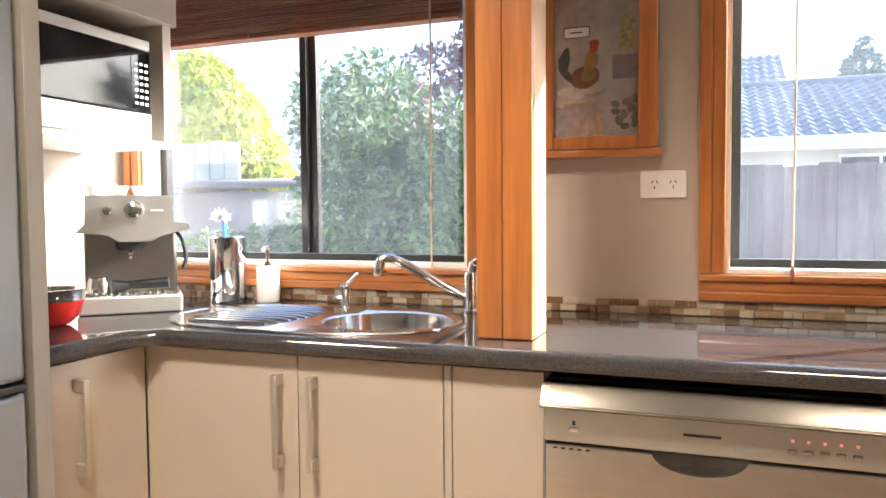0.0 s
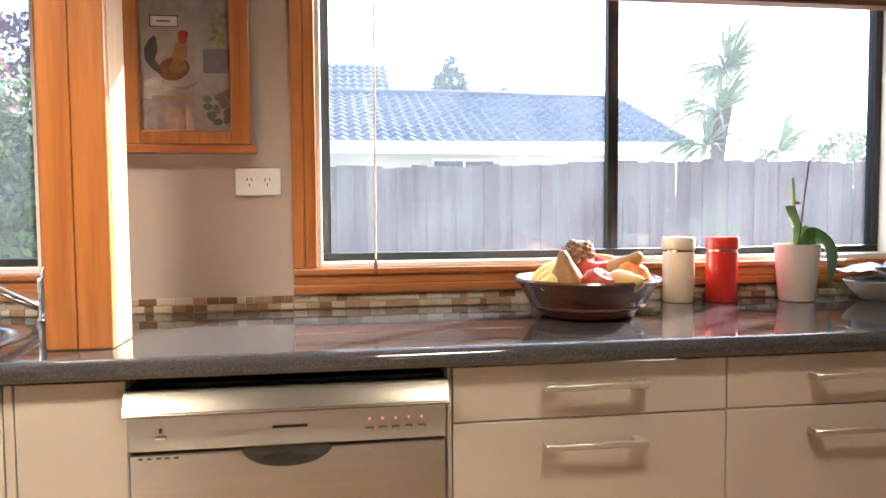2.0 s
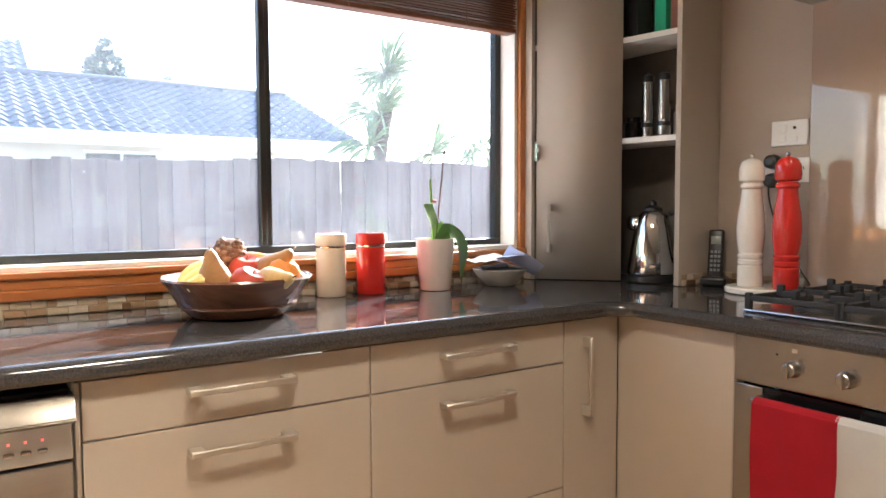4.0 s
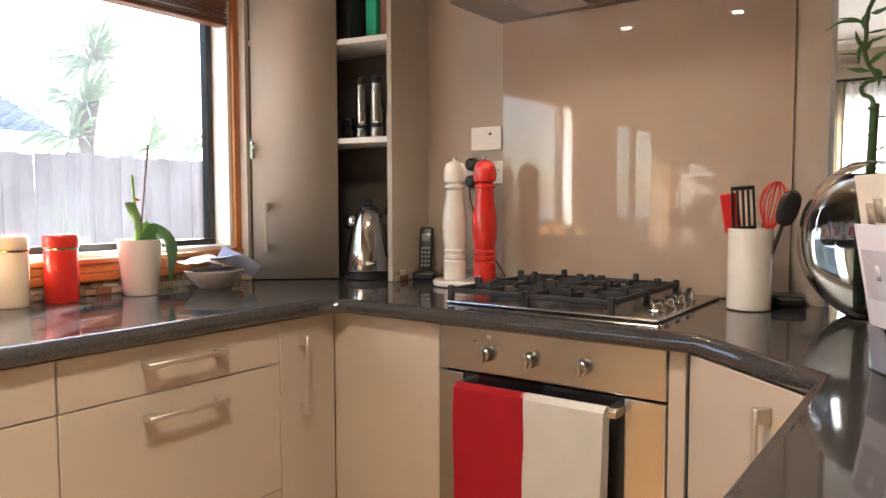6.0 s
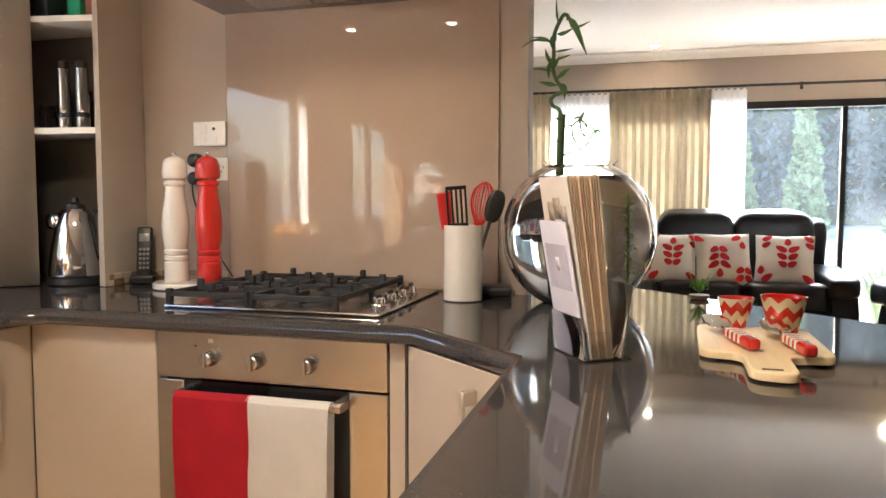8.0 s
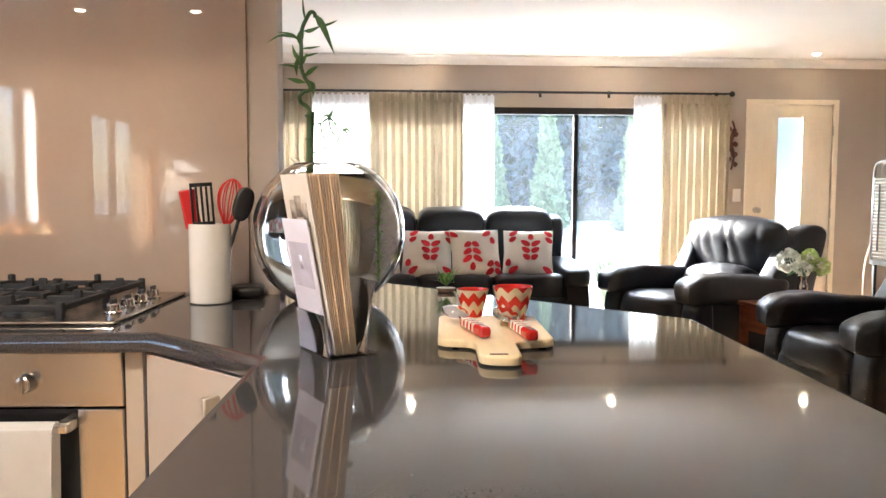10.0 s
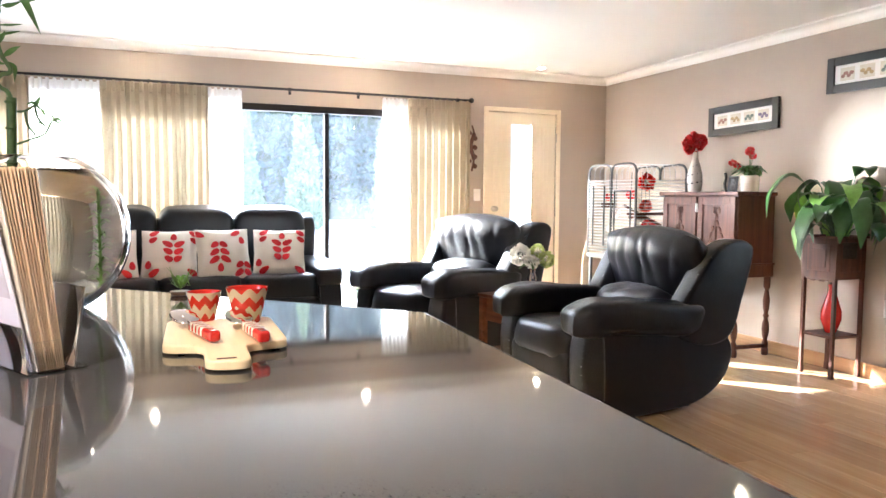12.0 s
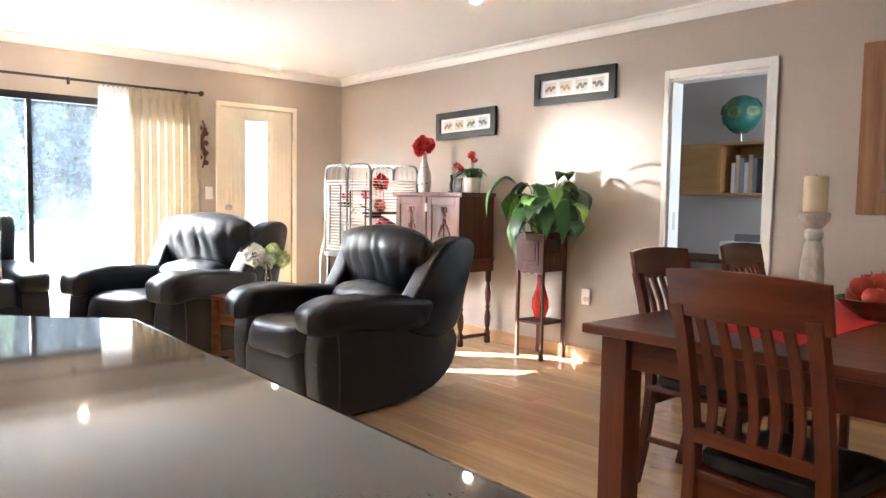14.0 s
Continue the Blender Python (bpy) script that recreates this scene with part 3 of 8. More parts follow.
# ---- dishwasher ----
dw = thing("dishwasher", (-0.061, FY - 0.012, 0), 0, "freestanding stainless steel dishwasher under the counter", "dishwasher")
part("body", box(-0.297, 0.03, 0.05, 0.297, 0.56, 0.842), M_BLACK, dw)
lid = slab([(-0.026, 0.7925), (-0.027, 0.799), (-0.004, 0.832), (0.004, 0.838), (0.3, 0.838), (0.3, 0.7925)], -0.302, 0.302)
bmesh.ops.bevel(lid, geom=lid.edges[:], offset=0.002, segments=2, affect="EDGES")
part("lid", shifted(lid, Matrix(((0, 0, 1, 0), (1, 0, 0, 0), (0, 1, 0, 0), (0, 0, 0, 1)))), mat("pale_satin_steel", (0.15, 0.135, 0.115), 0.26, 0.85, 0.04, 4, 0.03, 200), dw, "pale lid with a slanting front")
part("control_panel", box(-0.298, 0.0, 0.722, 0.298, 0.03, 0.790, 0.003), mat("silver_panel_paint", (0.40, 0.39, 0.37), 0.3, 0.7, 0.03, 3), dw)
dd = part("door", box(-0.298, 0.0, 0.10, 0.298, 0.03, 0.718, 0.004), M_STEEL, dw)
scoop = bmesh.new()
vs = [scoop.verts.new((0.085 * math.cos(a), -0.002 - 0.012 * math.sin(-a), 0.036 * math.sin(a))) for a in [math.pi + math.pi * k / 16 for k in range(17)]]
scoop.faces.new(vs)
bmesh.ops.solidify(scoop, geom=scoop.faces[:], thickness=0.004)
part("grip", shifted(scoop, Matrix.Translation((-0.008, -0.002, 0.722))), M_STEEL, dd, "curved steel grip")
part("power_button", box(-0.249, -0.004, 0.744, -0.229, 0.002, 0.752, 0.002), M_CHROME, dw)
part("symbol", box(-0.242, -0.0015, 0.757, -0.236, 0.002, 0.766), M_BLACK, dw)
part("brand_bar", box(-0.036, -0.0012, 0.756, 0.03, 0.002, 0.761), M_BLACK, dw, "dark bar of lettering")
M_LED = glow("red_indicator", (1.0, 0.03, 0.03), 0.22)
for i in range(5):
    x = 0.148 + i * 0.0255
    part("programme_button", box(x - 0.008, -0.004, 0.743, x + 0.008, 0.002, 0.750, 0.002), M_STEEL, dw)
    part("indicator", box(x - 0.0025, -0.0022, 0.7625, x + 0.0025, 0.002, 0.7675), M_LED, dw)
part("vent_marks", joined(*[box(-0.28 + i * 0.016, -0.0012, 0.708, -0.272 + i * 0.016, 0.002, 0.7105) for i in range(5)]), M_BLACK, dd)

# ---- oven ----
ov = thing("oven", (FX - 0.004, 0.879, 0), -90, "stainless steel built-in oven with a towel rail handle", "oven")
part("body", box(-0.29, 0.03, 0.25, 0.29, 0.55, 0.85), M_BLACK, ov)
pn = part("control_panel", box(-0.297, 0.0, 0.745, 0.297, 0.03, 0.858, 0.003), M_STEEL, ov)
for x in (-0.147, -0.027, 0.109):
    k = part("knob", shifted(lathe([(0.019, 0.0), (0.019, 0.006), (0.0165, 0.009), (0.0155, 0.024), (0.013, 0.026)], 24), Matrix.Translation((x, 0, 0.797)) @ pose(0, 0, 0, 90)), M_STEEL, pn, "round steel knob")
    part("grip", box(x - 0.0035, -0.033, 0.779, x + 0.0035, -0.02, 0.815, 0.002), M_STEEL, k)
    part("dial_marks", joined(*[box(x + 0.026 * math.cos(a) - 0.0008, -0.0008, 0.797 + 0.026 * math.sin(a) - 0.0008, x + 0.026 * math.cos(a) + 0.0008, 0.001, 0.797 + 0.026 * math.sin(a) + 0.0008) for a in [0.4 + 0.6 * q for q in range(6)]]), M_BLACK, pn)
part("indicator", box(-0.19, -0.001, 0.822, -0.185, 0.001, 0.827), M_BLACK, pn)
part("symbol", box(-0.152, -0.001, 0.834, -0.14, 0.001, 0.843), M_NICKEL, pn)
od = part("door", joined(box(-0.297, 0.0, 0.25, -0.222, 0.025, 0.740, 0.003), box(0.205, 0.0, 0.25, 0.297, 0.025, 0.740, 0.003), box(-0.222, 0.0, 0.25, 0.205, 0.025, 0.32, 0.003)), M_STEEL, ov)
part("glass", box(-0.222, 0.006, 0.32, 0.205, 0.02, 0.740), M_DGLASS, od, "dark oven glass")
part("towel_rail", joined(box(-0.225, -0.05, 0.705, 0.205, -0.035, 0.722, 0.003), box(-0.225, -0.04, 0.703, -0.2, 0.006, 0.724, 0.003), box(0.178, -0.04, 0.703, 0.205, 0.006, 0.724, 0.003)), M_STEEL, od, "square steel bar handle")


def towel(x0, x1, bottom, material, label, seed):
    """A folded tea towel hung over the oven rail, with soft waves."""
    bm = bmesh.new()
    prof = [(-0.060, bottom + 0.02), (-0.061, bottom + 0.2), (-0.060, 0.70), (-0.056, 0.720), (-0.044, 0.7285), (-0.033, 0.722), (-0.029, 0.70), (-0.028, 0.55), (-0.028, bottom + 0.07)]
    prof = [(p.x, p.y) for p in arc([(a, b, 0) for a, b in prof], 6)]
    nx = 26
    grid = []
    for i in range(nx + 1):
        x = x0 + (x1 - x0) * i / nx
        col = []
        for y, z in prof:
            drop = max(0, 0.72 - z)
            side = -1 if y < -0.044 else 1
            wv = 0.010 * noise.noise(Vector((x * 16, z * 2.2, seed))) * min(1, drop * 5) * (1 if side < 0 else 0.3)
            tilt = 0.035 * drop * (x - (x0 + x1) / 2) / (x1 - x0) * -1
            col.append(bm.verts.new((x + tilt + 0.004 * noise.noise(Vector((z * 9, x * 3, seed))), y + (wv if side < 0 else abs(wv)) - (0.004 if side < 0 else 0), z + 0.006 * math.sin(x * 40 + seed) * min(1, drop * 2))))
        grid.append(col)
    for a, b in zip(grid, grid[1:]):
        for k in range(len(prof) - 1):
            bm.faces.new((a[k], b[k], b[k + 1], a[k + 1]))
    bmesh.ops.solidify(bm, geom=bm.faces[:], thickness=0.0035)
    return single("tea_towel", bm, material, (FX - 0.004, 0.879, 0), label, "towel", "tea towels on the oven", -90)


towel(-0.210, -0.012, 0.36, M_REDCLOTH, "plain red cotton tea towel hung over the oven rail", 1.0)
towel(-0.022, 0.182, 0.37, M_WCLOTH, "plain white cotton tea towel hung over the oven rail", 5.0)

# ---- gas hob ----
hob = thing("gas_hob", (1.95, 0.915, 0.9), -90, "stainless steel gas hob with black cast iron trivets", "hob")
part("tray", box(-0.29, -0.25, 0.001, 0.29, 0.25, 0.009, 0.004), M_STEEL, hob)
for bx, by, br in ((-0.17, -0.12, 0.036), (-0.17, 0.12, 0.045), (0.06, -0.12, 0.045), (0.06, 0.12, 0.032)):
    b = part("burner", shifted(lathe([(br + 0.02, 0.009), (br + 0.018, 0.016), (br + 0.004, 0.018), (br, 0.03), (br - 0.004, 0.034), (0.004, 0.036)], 28), Matrix.Translation((bx, by, 0))), M_IRON, hob)
    part("burner_ring", shifted(lathe([(br + 0.012, 0.017), (br + 0.013, 0.021), (br + 0.002, 0.023)], 28, False), Matrix.Translation((bx, by, 0))), M_CHROME, hob)
for cx in (-0.17, 0.06):
    bits = []
    w2 = 0.112
    for y in (-0.235, 0.235):
        bits.append(box(cx - w2, y - 0.006, 0.028, cx + w2, y + 0.006, 0.042, 0.003))
    for x in (cx - w2, cx + w2):
        bits.append(box(x - 0.006, -0.235, 0.028, x + 0.006, 0.235, 0.042, 0.003))
    bits.append(box(cx - w2, -0.006, 0.028, cx + w2, 0.006, 0.042, 0.003))
    for by in (-0.12, 0.12):
        for a in range(4):
            m = Matrix.Translation((cx, by, 0)) @ pose(0, 0, 0, 0, 0, a * 90)
            bits.append(shifted(box(0.03, -0.006, 0.03, 0.108, 0.006, 0.047, 0.003), m))
            bits.append(shifted(box(0.088, -0.007, 0.03, 0.108, 0.007, 0.062, 0.004), m))
    for x in (cx - w2, cx + w2):
        for y in (-0.235, 0.235, 0):
            bits.append(box(x - 0.008, y - 0.008, 0.009, x + 0.008, y + 0.008, 0.048, 0.003))
    part("trivet", joined(*bits), M_IRON, hob, "black cast iron trivet")
for i in range(4):
    k = part("knob", shifted(lathe([(0.02, 0.009), (0.02, 0.013), (0.016, 0.016), (0.015, 0.03), (0.012, 0.033)], 20), Matrix.Translation((0.245, -0.14 + 0.085 * i, 0))), M_CHROME, hob, "round chrome knob")
    part("grip", box(0.241, -0.155 + 0.085 * i, 0.03, 0.249, -0.125 + 0.085 * i, 0.042, 0.003), M_BLACK, k)

# ---- splashback glass and wall fittings ----
sg = structure("splashback", box(2.217, 0.453, 0.903, 2.2245, 1.338, 1.76, 0.0015, 1), M_SPLASH, "glossy taupe back-painted glass splashback", "splashback")
hood = thing("range_hood", (2.222, 0.895, 1.757), -90, "wide grey steel range hood above the cooktop", "range hood")
M_HOOD = mat("grey_hood_steel", (0.30, 0.28, 0.26), 0.35, 0.8, 0.05, 3, 0.03, 200)
part("canopy", shifted(slab([(-0.45, 0.0), (-0.45, -0.30), (-0.3, -0.46), (0.3, -0.46), (0.45, -0.30), (0.45, 0.0)], 0.0, 0.05), Matrix.Identity(4)), M_HOOD, hood)
part("chimney", box(-0.16, -0.3, 0.05, 0.16, -0.002, 0.69, 0.003), M_HOOD, hood)
for x in (-0.2, 0.0, 0.2):
    part("filter", joined(box(x - 0.095, -0.245, -0.006, x + 0.095, -0.06, -0.001, 0.002)), M_STEEL, hood)

for x in (-0.135, 0.222):
    part("lamp_ring", shifted(lathe([(0.017, -0.003), (0.026, -0.004), (0.028, -0.0005)], 24, False), Matrix.Translation((x, -0.297, 0))), M_CHROME, hood)
    part("lamp_face", shifted(lathe([(0.002, -0.0065), (0.011, -0.006), (0.017, -0.003)], 20, False), Matrix.Translation((x, -0.297, 0))), glow("hood_lamp_glow", (1.0, 0.80, 0.55), 14), hood, "glowing warm lamp face")
    hl = new("hood_lamp", bpy.data.lights.new("hood_lamp", "SPOT"))
    hl.data.energy, hl.data.color, hl.data.spot_size, hl.data.spot_blend, hl.data.shadow_soft_size = 0.35, (1.0, 0.78, 0.54), radians(150), 0.8, 0.03
    hl.matrix_world = pose(1.925, 0.895 - x, 1.74)


def wall_socket(name, loc, turn, w, h, label, holes):
    s = thing(name, loc, turn, label, "socket")
    part("plate", box(-w / 2, -0.009, -h / 2, w / 2, 0, h / 2, 0.003), M_WHITE, s)
    for x in holes:
        for k, (dx, dz, a) in enumerate(((-0.006, 0.006, 25), (0.006, 0.006, -25), (0, -0.008, 0))):
            part("slot", shifted(box(-0.0012, -0.0005, -0.004, 0.0012, 0.0005, 0.004), Matrix.Translation((x + dx, -0.0094, dz)) @ pose(0, 0, 0, 0, a, 0)), M_BLACK, s)
        part("switch", box(x - 0.005, -0.0115, 0.020, x + 0.005, -0.009, 0.030, 0.001), M_WHITE, s)
    return s


wall_socket("double_socket", (-0.172, YN - 0.001, 1.245), 0, 0.117, 0.072, "white double power socket on the kitchen wall", (-0.022, 0.025))
s = wall_socket("switch_plate", (2.224, 1.403, 1.384), -90, 0.118, 0.078, "white switch plate beside the splashback", ())
part("rocker", box(-0.03, -0.0115, 0.002, -0.008, -0.009, 0.028, 0.001), M_WHITE, s)
part("button", shifted(lathe([(0.005, 0), (0.005, 0.002)], 12), Matrix.Translation((0.018, -0.009, 0.015)) @ pose(0, 0, 0, 90)), M_BLACK, s)
for dx in (-0.02, 0.018):
    part("rocker", box(dx - 0.01, -0.0115, -0.028, dx + 0.01, -0.009, -0.008, 0.001), M_WHITE, s)
s = wall_socket("plugged_socket", (2.224, 1.412, 1.270), -90, 0.150, 0.075, "white socket with two black plugs", (0.052,))
for z in (0.028, -0.03):
    part("plug", shifted(lathe([(0.022, 0.0), (0.024, 0.012), (0.021, 0.03), (0.012, 0.036)], 18), Matrix.Translation((-0.040, 0.0, z)) @ pose(0, 0, 0, 90)), M_BLACK, s, "black round plug")
part("cable", tube(arc([(-0.040, -0.03, -0.03), (-0.035, -0.035, -0.09), (0.0, -0.03, -0.2), (0.06, -0.03, -0.29), (0.1, -0.03, -0.345)]), 0.0025, 6), M_BLACK, s)

# ---- living room: glazing, doors, curtains ----
g = tagged(new("window_sliding_door"), "wide dark aluminium sliding glass doors behind the sofa", "window", "", "structure")
gy0, gy1, gz1 = GL[0], GL[1], GL[3]
part("window_frame", joined(box(XE + 0.02, gy0, gz1 - 0.06, XE + 0.1, gy1, gz1, 0.003), box(XE + 0.02, gy0, 0.0, XE + 0.1, gy1, 0.045, 0.003),
                            box(XE + 0.02, gy0, 0.045, XE + 0.1, gy0 + 0.05, gz1 - 0.06, 0.003), box(XE + 0.02, gy1 - 0.05, 0.045, XE + 0.1, gy1, gz1 - 0.06, 0.003)), M_ALU, g, "dark aluminium frame")
edges = [gy0 + 0.05, -1.486, -0.10, gy1 - 0.05]
for m in edges[1:-1]:
    part("stile", box(XE + 0.03, m - 0.02, 0.045, XE + 0.085, m + 0.02, gz1 - 0.06, 0.003), M_ALU, g)
for a, b in zip(edges, edges[1:]):
    p = part("pane", box(XE + 0.055, a + (0.02 if a != edges[0] else 0), 0.045, XE + 0.06, b - (0.02 if b != edges[-1] else 0), gz1 - 0.06), M_PANEE, g)
    p.visible_shadow = False

door = tagged(new("door_1"), "cream panelled front door with a narrow glass strip", "door", "", "structure")
part("door_frame", joined(box(XE - 0.018, -3.885, 0, XE + 0.05, -3.84, 2.075, 0.003), box(XE - 0.018, -3.08, 0, XE + 0.05, -3.033, 2.075, 0.003), box(XE - 0.018, -3.84, 2.03, XE + 0.05, -3.08, 2.075, 0.003)), M_CREAMDOOR, door)
x0, x1 = XE + 0.008, XE + 0.045
part("leaf", joined(box(x0, -3.838, 0.005, x1, -3.565, 2.027, 0.002), box(x0, -3.335, 0.005, x1, -3.082, 2.027, 0.002), box(x0, -3.565, 1.915, x1, -3.335, 2.027, 0.002), box(x0, -3.565, 0.005, x1, -3.335, 0.25, 0.002)), M_CREAMDOOR, door)
part("groove", joined(*[box(x0 - 0.004, y - 0.003, 0.15, x0 + 0.002, y + 0.003, 1.9, 0.001, 1) for y in (-3.62, -3.665, -3.71, -3.755, -3.15, -3.195, -3.24, -3.285)]), M_CREAMDOOR, door)
M_FROST = glass("frosted_glass", (0.95, 0.98, 0.95), 0.35)
p = part("glass_strip", box(x0 + 0.012, -3.565, 0.25, x1 - 0.012, -3.335, 1.915), M_FROST, door, "narrow frosted glass strip")
p.visible_shadow = False
k = part("knob", shifted(lathe([(0.028, 0), (0.028, 0.005), (0.012, 0.012), (0.012, 0.03), (0.026, 0.042), (0.027, 0.055), (0.015, 0.066), (0.003, 0.068)], 20), Matrix.Translation((x0, -3.15, 1.075)) @ pose(0, 0, 0, 0, -90)), M_NICKEL, door, "brass door knob")
part("hinge", joined(*[box(XE - 0.02, -3.842, z, XE - 0.006, -3.834, z + 0.09, 0.001) for z in (0.25, 1.0, 1.75)]), M_NICKEL, door)
sw = thing("light_switch", (XE - 0.001, -2.965, 1.21), -90, "small white light switch beside the front door", "switch")
part("plate", box(-0.036, -0.008, -0.058, 0.036, 0, 0.058, 0.003), M_WHITE, sw)
part("rocker", box(-0.006, -0.012, -0.01, 0.006, -0.008, 0.01, 0.001), M_WHITE, sw)

door = tagged(new("door_2"), "white timber door frame around the open study doorway", "door frame", "", "structure")
part("architrave", joined(box(2.78, YS, 0, 2.816, YS + 0.018, 2.05, 0.004), box(2.065, YS, 0, 2.118, YS + 0.018, 2.05, 0.004), box(2.118, YS, 1.995, 2.78, YS + 0.018, 2.05, 0.004)), M_WHITE, door)
part("jamb", joined(box(2.76, YS - T, 0, 2.7795, YS - 0.001, 1.99), box(2.1185, YS - T, 0, 2.138, YS - 0.001, 1.99), box(2.138, YS - T, 1.975, 2.76, YS - 0.001, 1.9945)), M_WHITE, door)
part("strike_plate", box(2.7585, YS - 0.08, 1.0, 2.7605, YS - 0.05, 1.12), M_NICKEL, door)

rod = thing("curtain_rod", (XE - 0.11, -0.75, 2.105), 0, "thin dark metal curtain rod with ball finials", "curtain rod")
part("rod", tube([(0, -2.08, 0), (0, 2.35, 0)], 0.011, 10), M_IRON, rod)
part("finial", shifted(pad(0.05, 0.05, 0.05, 1.0, 10), Matrix.Translation((0, -2.10, 0))), M_IRON, rod)
for y in (-2.0, -1.02, -0.4, 0.75, 2.2):
    part("bracket", joined(tube([(0, y, 0), (0.108, y, 0.0)], 0.006, 8), box(0.1, y - 0.012, -0.03, 0.109, y + 0.012, 0.03, 0.002)), M_IRON, rod)


def curtain(name, y0, y1, material, folds, depth, label, x=XE - 0.11, z1=2.085, seed=0):
    """A hanging curtain with pinch pleats at its head and folds that widen downwards."""
    bm = bmesh.new()
    n, rows = folds * 12, 14
    cols = []
    for i in range(n + 1):
        u = i / n
        y = y0 + (y1 - y0) * u
        col = []
        for j in range(rows + 1):
            t = j / rows
            z = z1 - (z1 - 0.02) * t
            ph = 2 * math.pi * folds * u + 0.9 * noise.noise(Vector((u * 3, t * 1.2, seed)))
            amp = depth * (0.45 + 0.55 * min(1, t * 4)) * (0.75 + 0.5 * noise.noise(Vector((u * folds * 0.7, seed, 3))))
            col.append(bm.verts.new((x + amp * math.sin(ph) + 0.006 * noise.noise(Vector((u * 20, t * 6, seed))), y + 0.3 * amp * math.sin(2 * ph), z)))
        cols.append(col)
    for a, b in zip(cols, cols[1:]):
        for j in range(rows):
            bm.faces.new((a[j], b[j], b[j + 1], a[j + 1]))
    c = thing(name, (0, 0, 0), 0, label, "curtain", "living room curtains")
    part("cloth", bm, material, c, "", 80)
    for k in range(folds):
        y = y0 + (y1 - y0) * (k + 0.5) / folds
        part("pleat", box(x - 0.02, y - 0.012, z1 - 0.075, x + 0.012, y + 0.012, z1 + 0.012, 0.006, 2), material, c)
    return c


curtain("curtain", -2.84, -2.215, M_CURTAIN, 9, 0.035, "cream pleated curtain glowing in the sun beside the door", seed=1)
curtain("curtain", -0.455, 0.365, M_CURTAIN, 12, 0.038, "cream pleated curtain hanging behind the sofa", seed=2)
curtain("curtain", 0.86, 1.5, M_CURTAIN, 9, 0.035, "cream pleated curtain at the end of the rod", seed=3)
curtain("sheer_curtain", -2.26, -1.985, M_SHEER, 7, 0.018, "white sheer curtain drawn back", XE - 0.055, 2.08, 4)
curtain("sheer_curtain", -0.735, -0.40, M_SHEER, 7, 0.018, "white sheer curtain drawn back", XE - 0.055, 2.08, 5)
curtain("sheer_curtain", 0.30, 0.92, M_SHEER, 12, 0.018, "white sheer curtain between two curtains", XE - 0.055, 2.08, 6)


# ---- leather seating ----
def gathered(w, d, h, folds, deep, n=60, m=30):
    """A stuffed back cushion about the origin with an arched top, its front drawn into soft uneven folds that fade downwards."""
    bm = bmesh.new()
    for sgn in (1, -1):
        g = []
        for i in range(n + 1):
            u = math.sin((i / n - 0.5) * math.pi)
            u = 0.55 * u + 0.45 * (2 * i / n - 1)
            col = []
            for j in range(m + 1):
                v = 2 * j / m - 1
                t = d / 2 * math.sqrt(max(0, 1 - abs(u) ** 3)) * math.sqrt(max(0, 1 - abs(v) ** 2.6))
                y = sgn * t
                if sgn > 0:
                    ph = u * folds * 1.57 + 0.7 * noise.noise(Vector((u * 2.5, v * 1.2, 3))) * 2.2
                    f = abs(math.sin(ph)) ** 0.7
                    y += deep * (f - 0.7) * min(1, t / (d * 0.35)) * max(0.12, min(1, 0.55 + 0.5 * v)) * (0.7 + 0.6 * noise.noise(Vector((u * 4, v * 2, 9))))
                    y += 0.02 * noise.noise(Vector((u * 1.8, v * 2.2, 5))) * min(1, t / (d * 0.4))
                z = v * h / 2
                if v > 0:
                    z *= 1 - 0.20 * abs(u) ** 2.2
                col.append(bm.verts.new((u * w / 2 * (1 - 0.06 * v * v), y, z)))
            g.append(col)
        for i in range(n):
            for j in range(m):
                q = (g[i][j], g[i + 1][j], g[i + 1][j + 1], g[i][j + 1])
                bm.faces.new(q[::-1] if sgn > 0 else q)
    bmesh.ops.remove_doubles(bm, verts=bm.verts, dist=0.0006)
    bmesh.ops.recalc_face_normals(bm, faces=bm.faces)
    return bm


UPRIGHT = Matrix(((0, 0, 1, 0), (1, 0, 0, 0), (0, 1, 0, 0), (0, 0, 0, 1)))


def soft_slab(outline, thick, edge):
    """A padded board with the outline in its (y, z) plane and well rounded edges."""
    bm = slab(outline, -thick / 2, thick / 2)
    bmesh.ops.bevel(bm, geom=[e for e in bm.edges], offset=edge, segments=4, affect="EDGES", profile=0.5)
    return bm


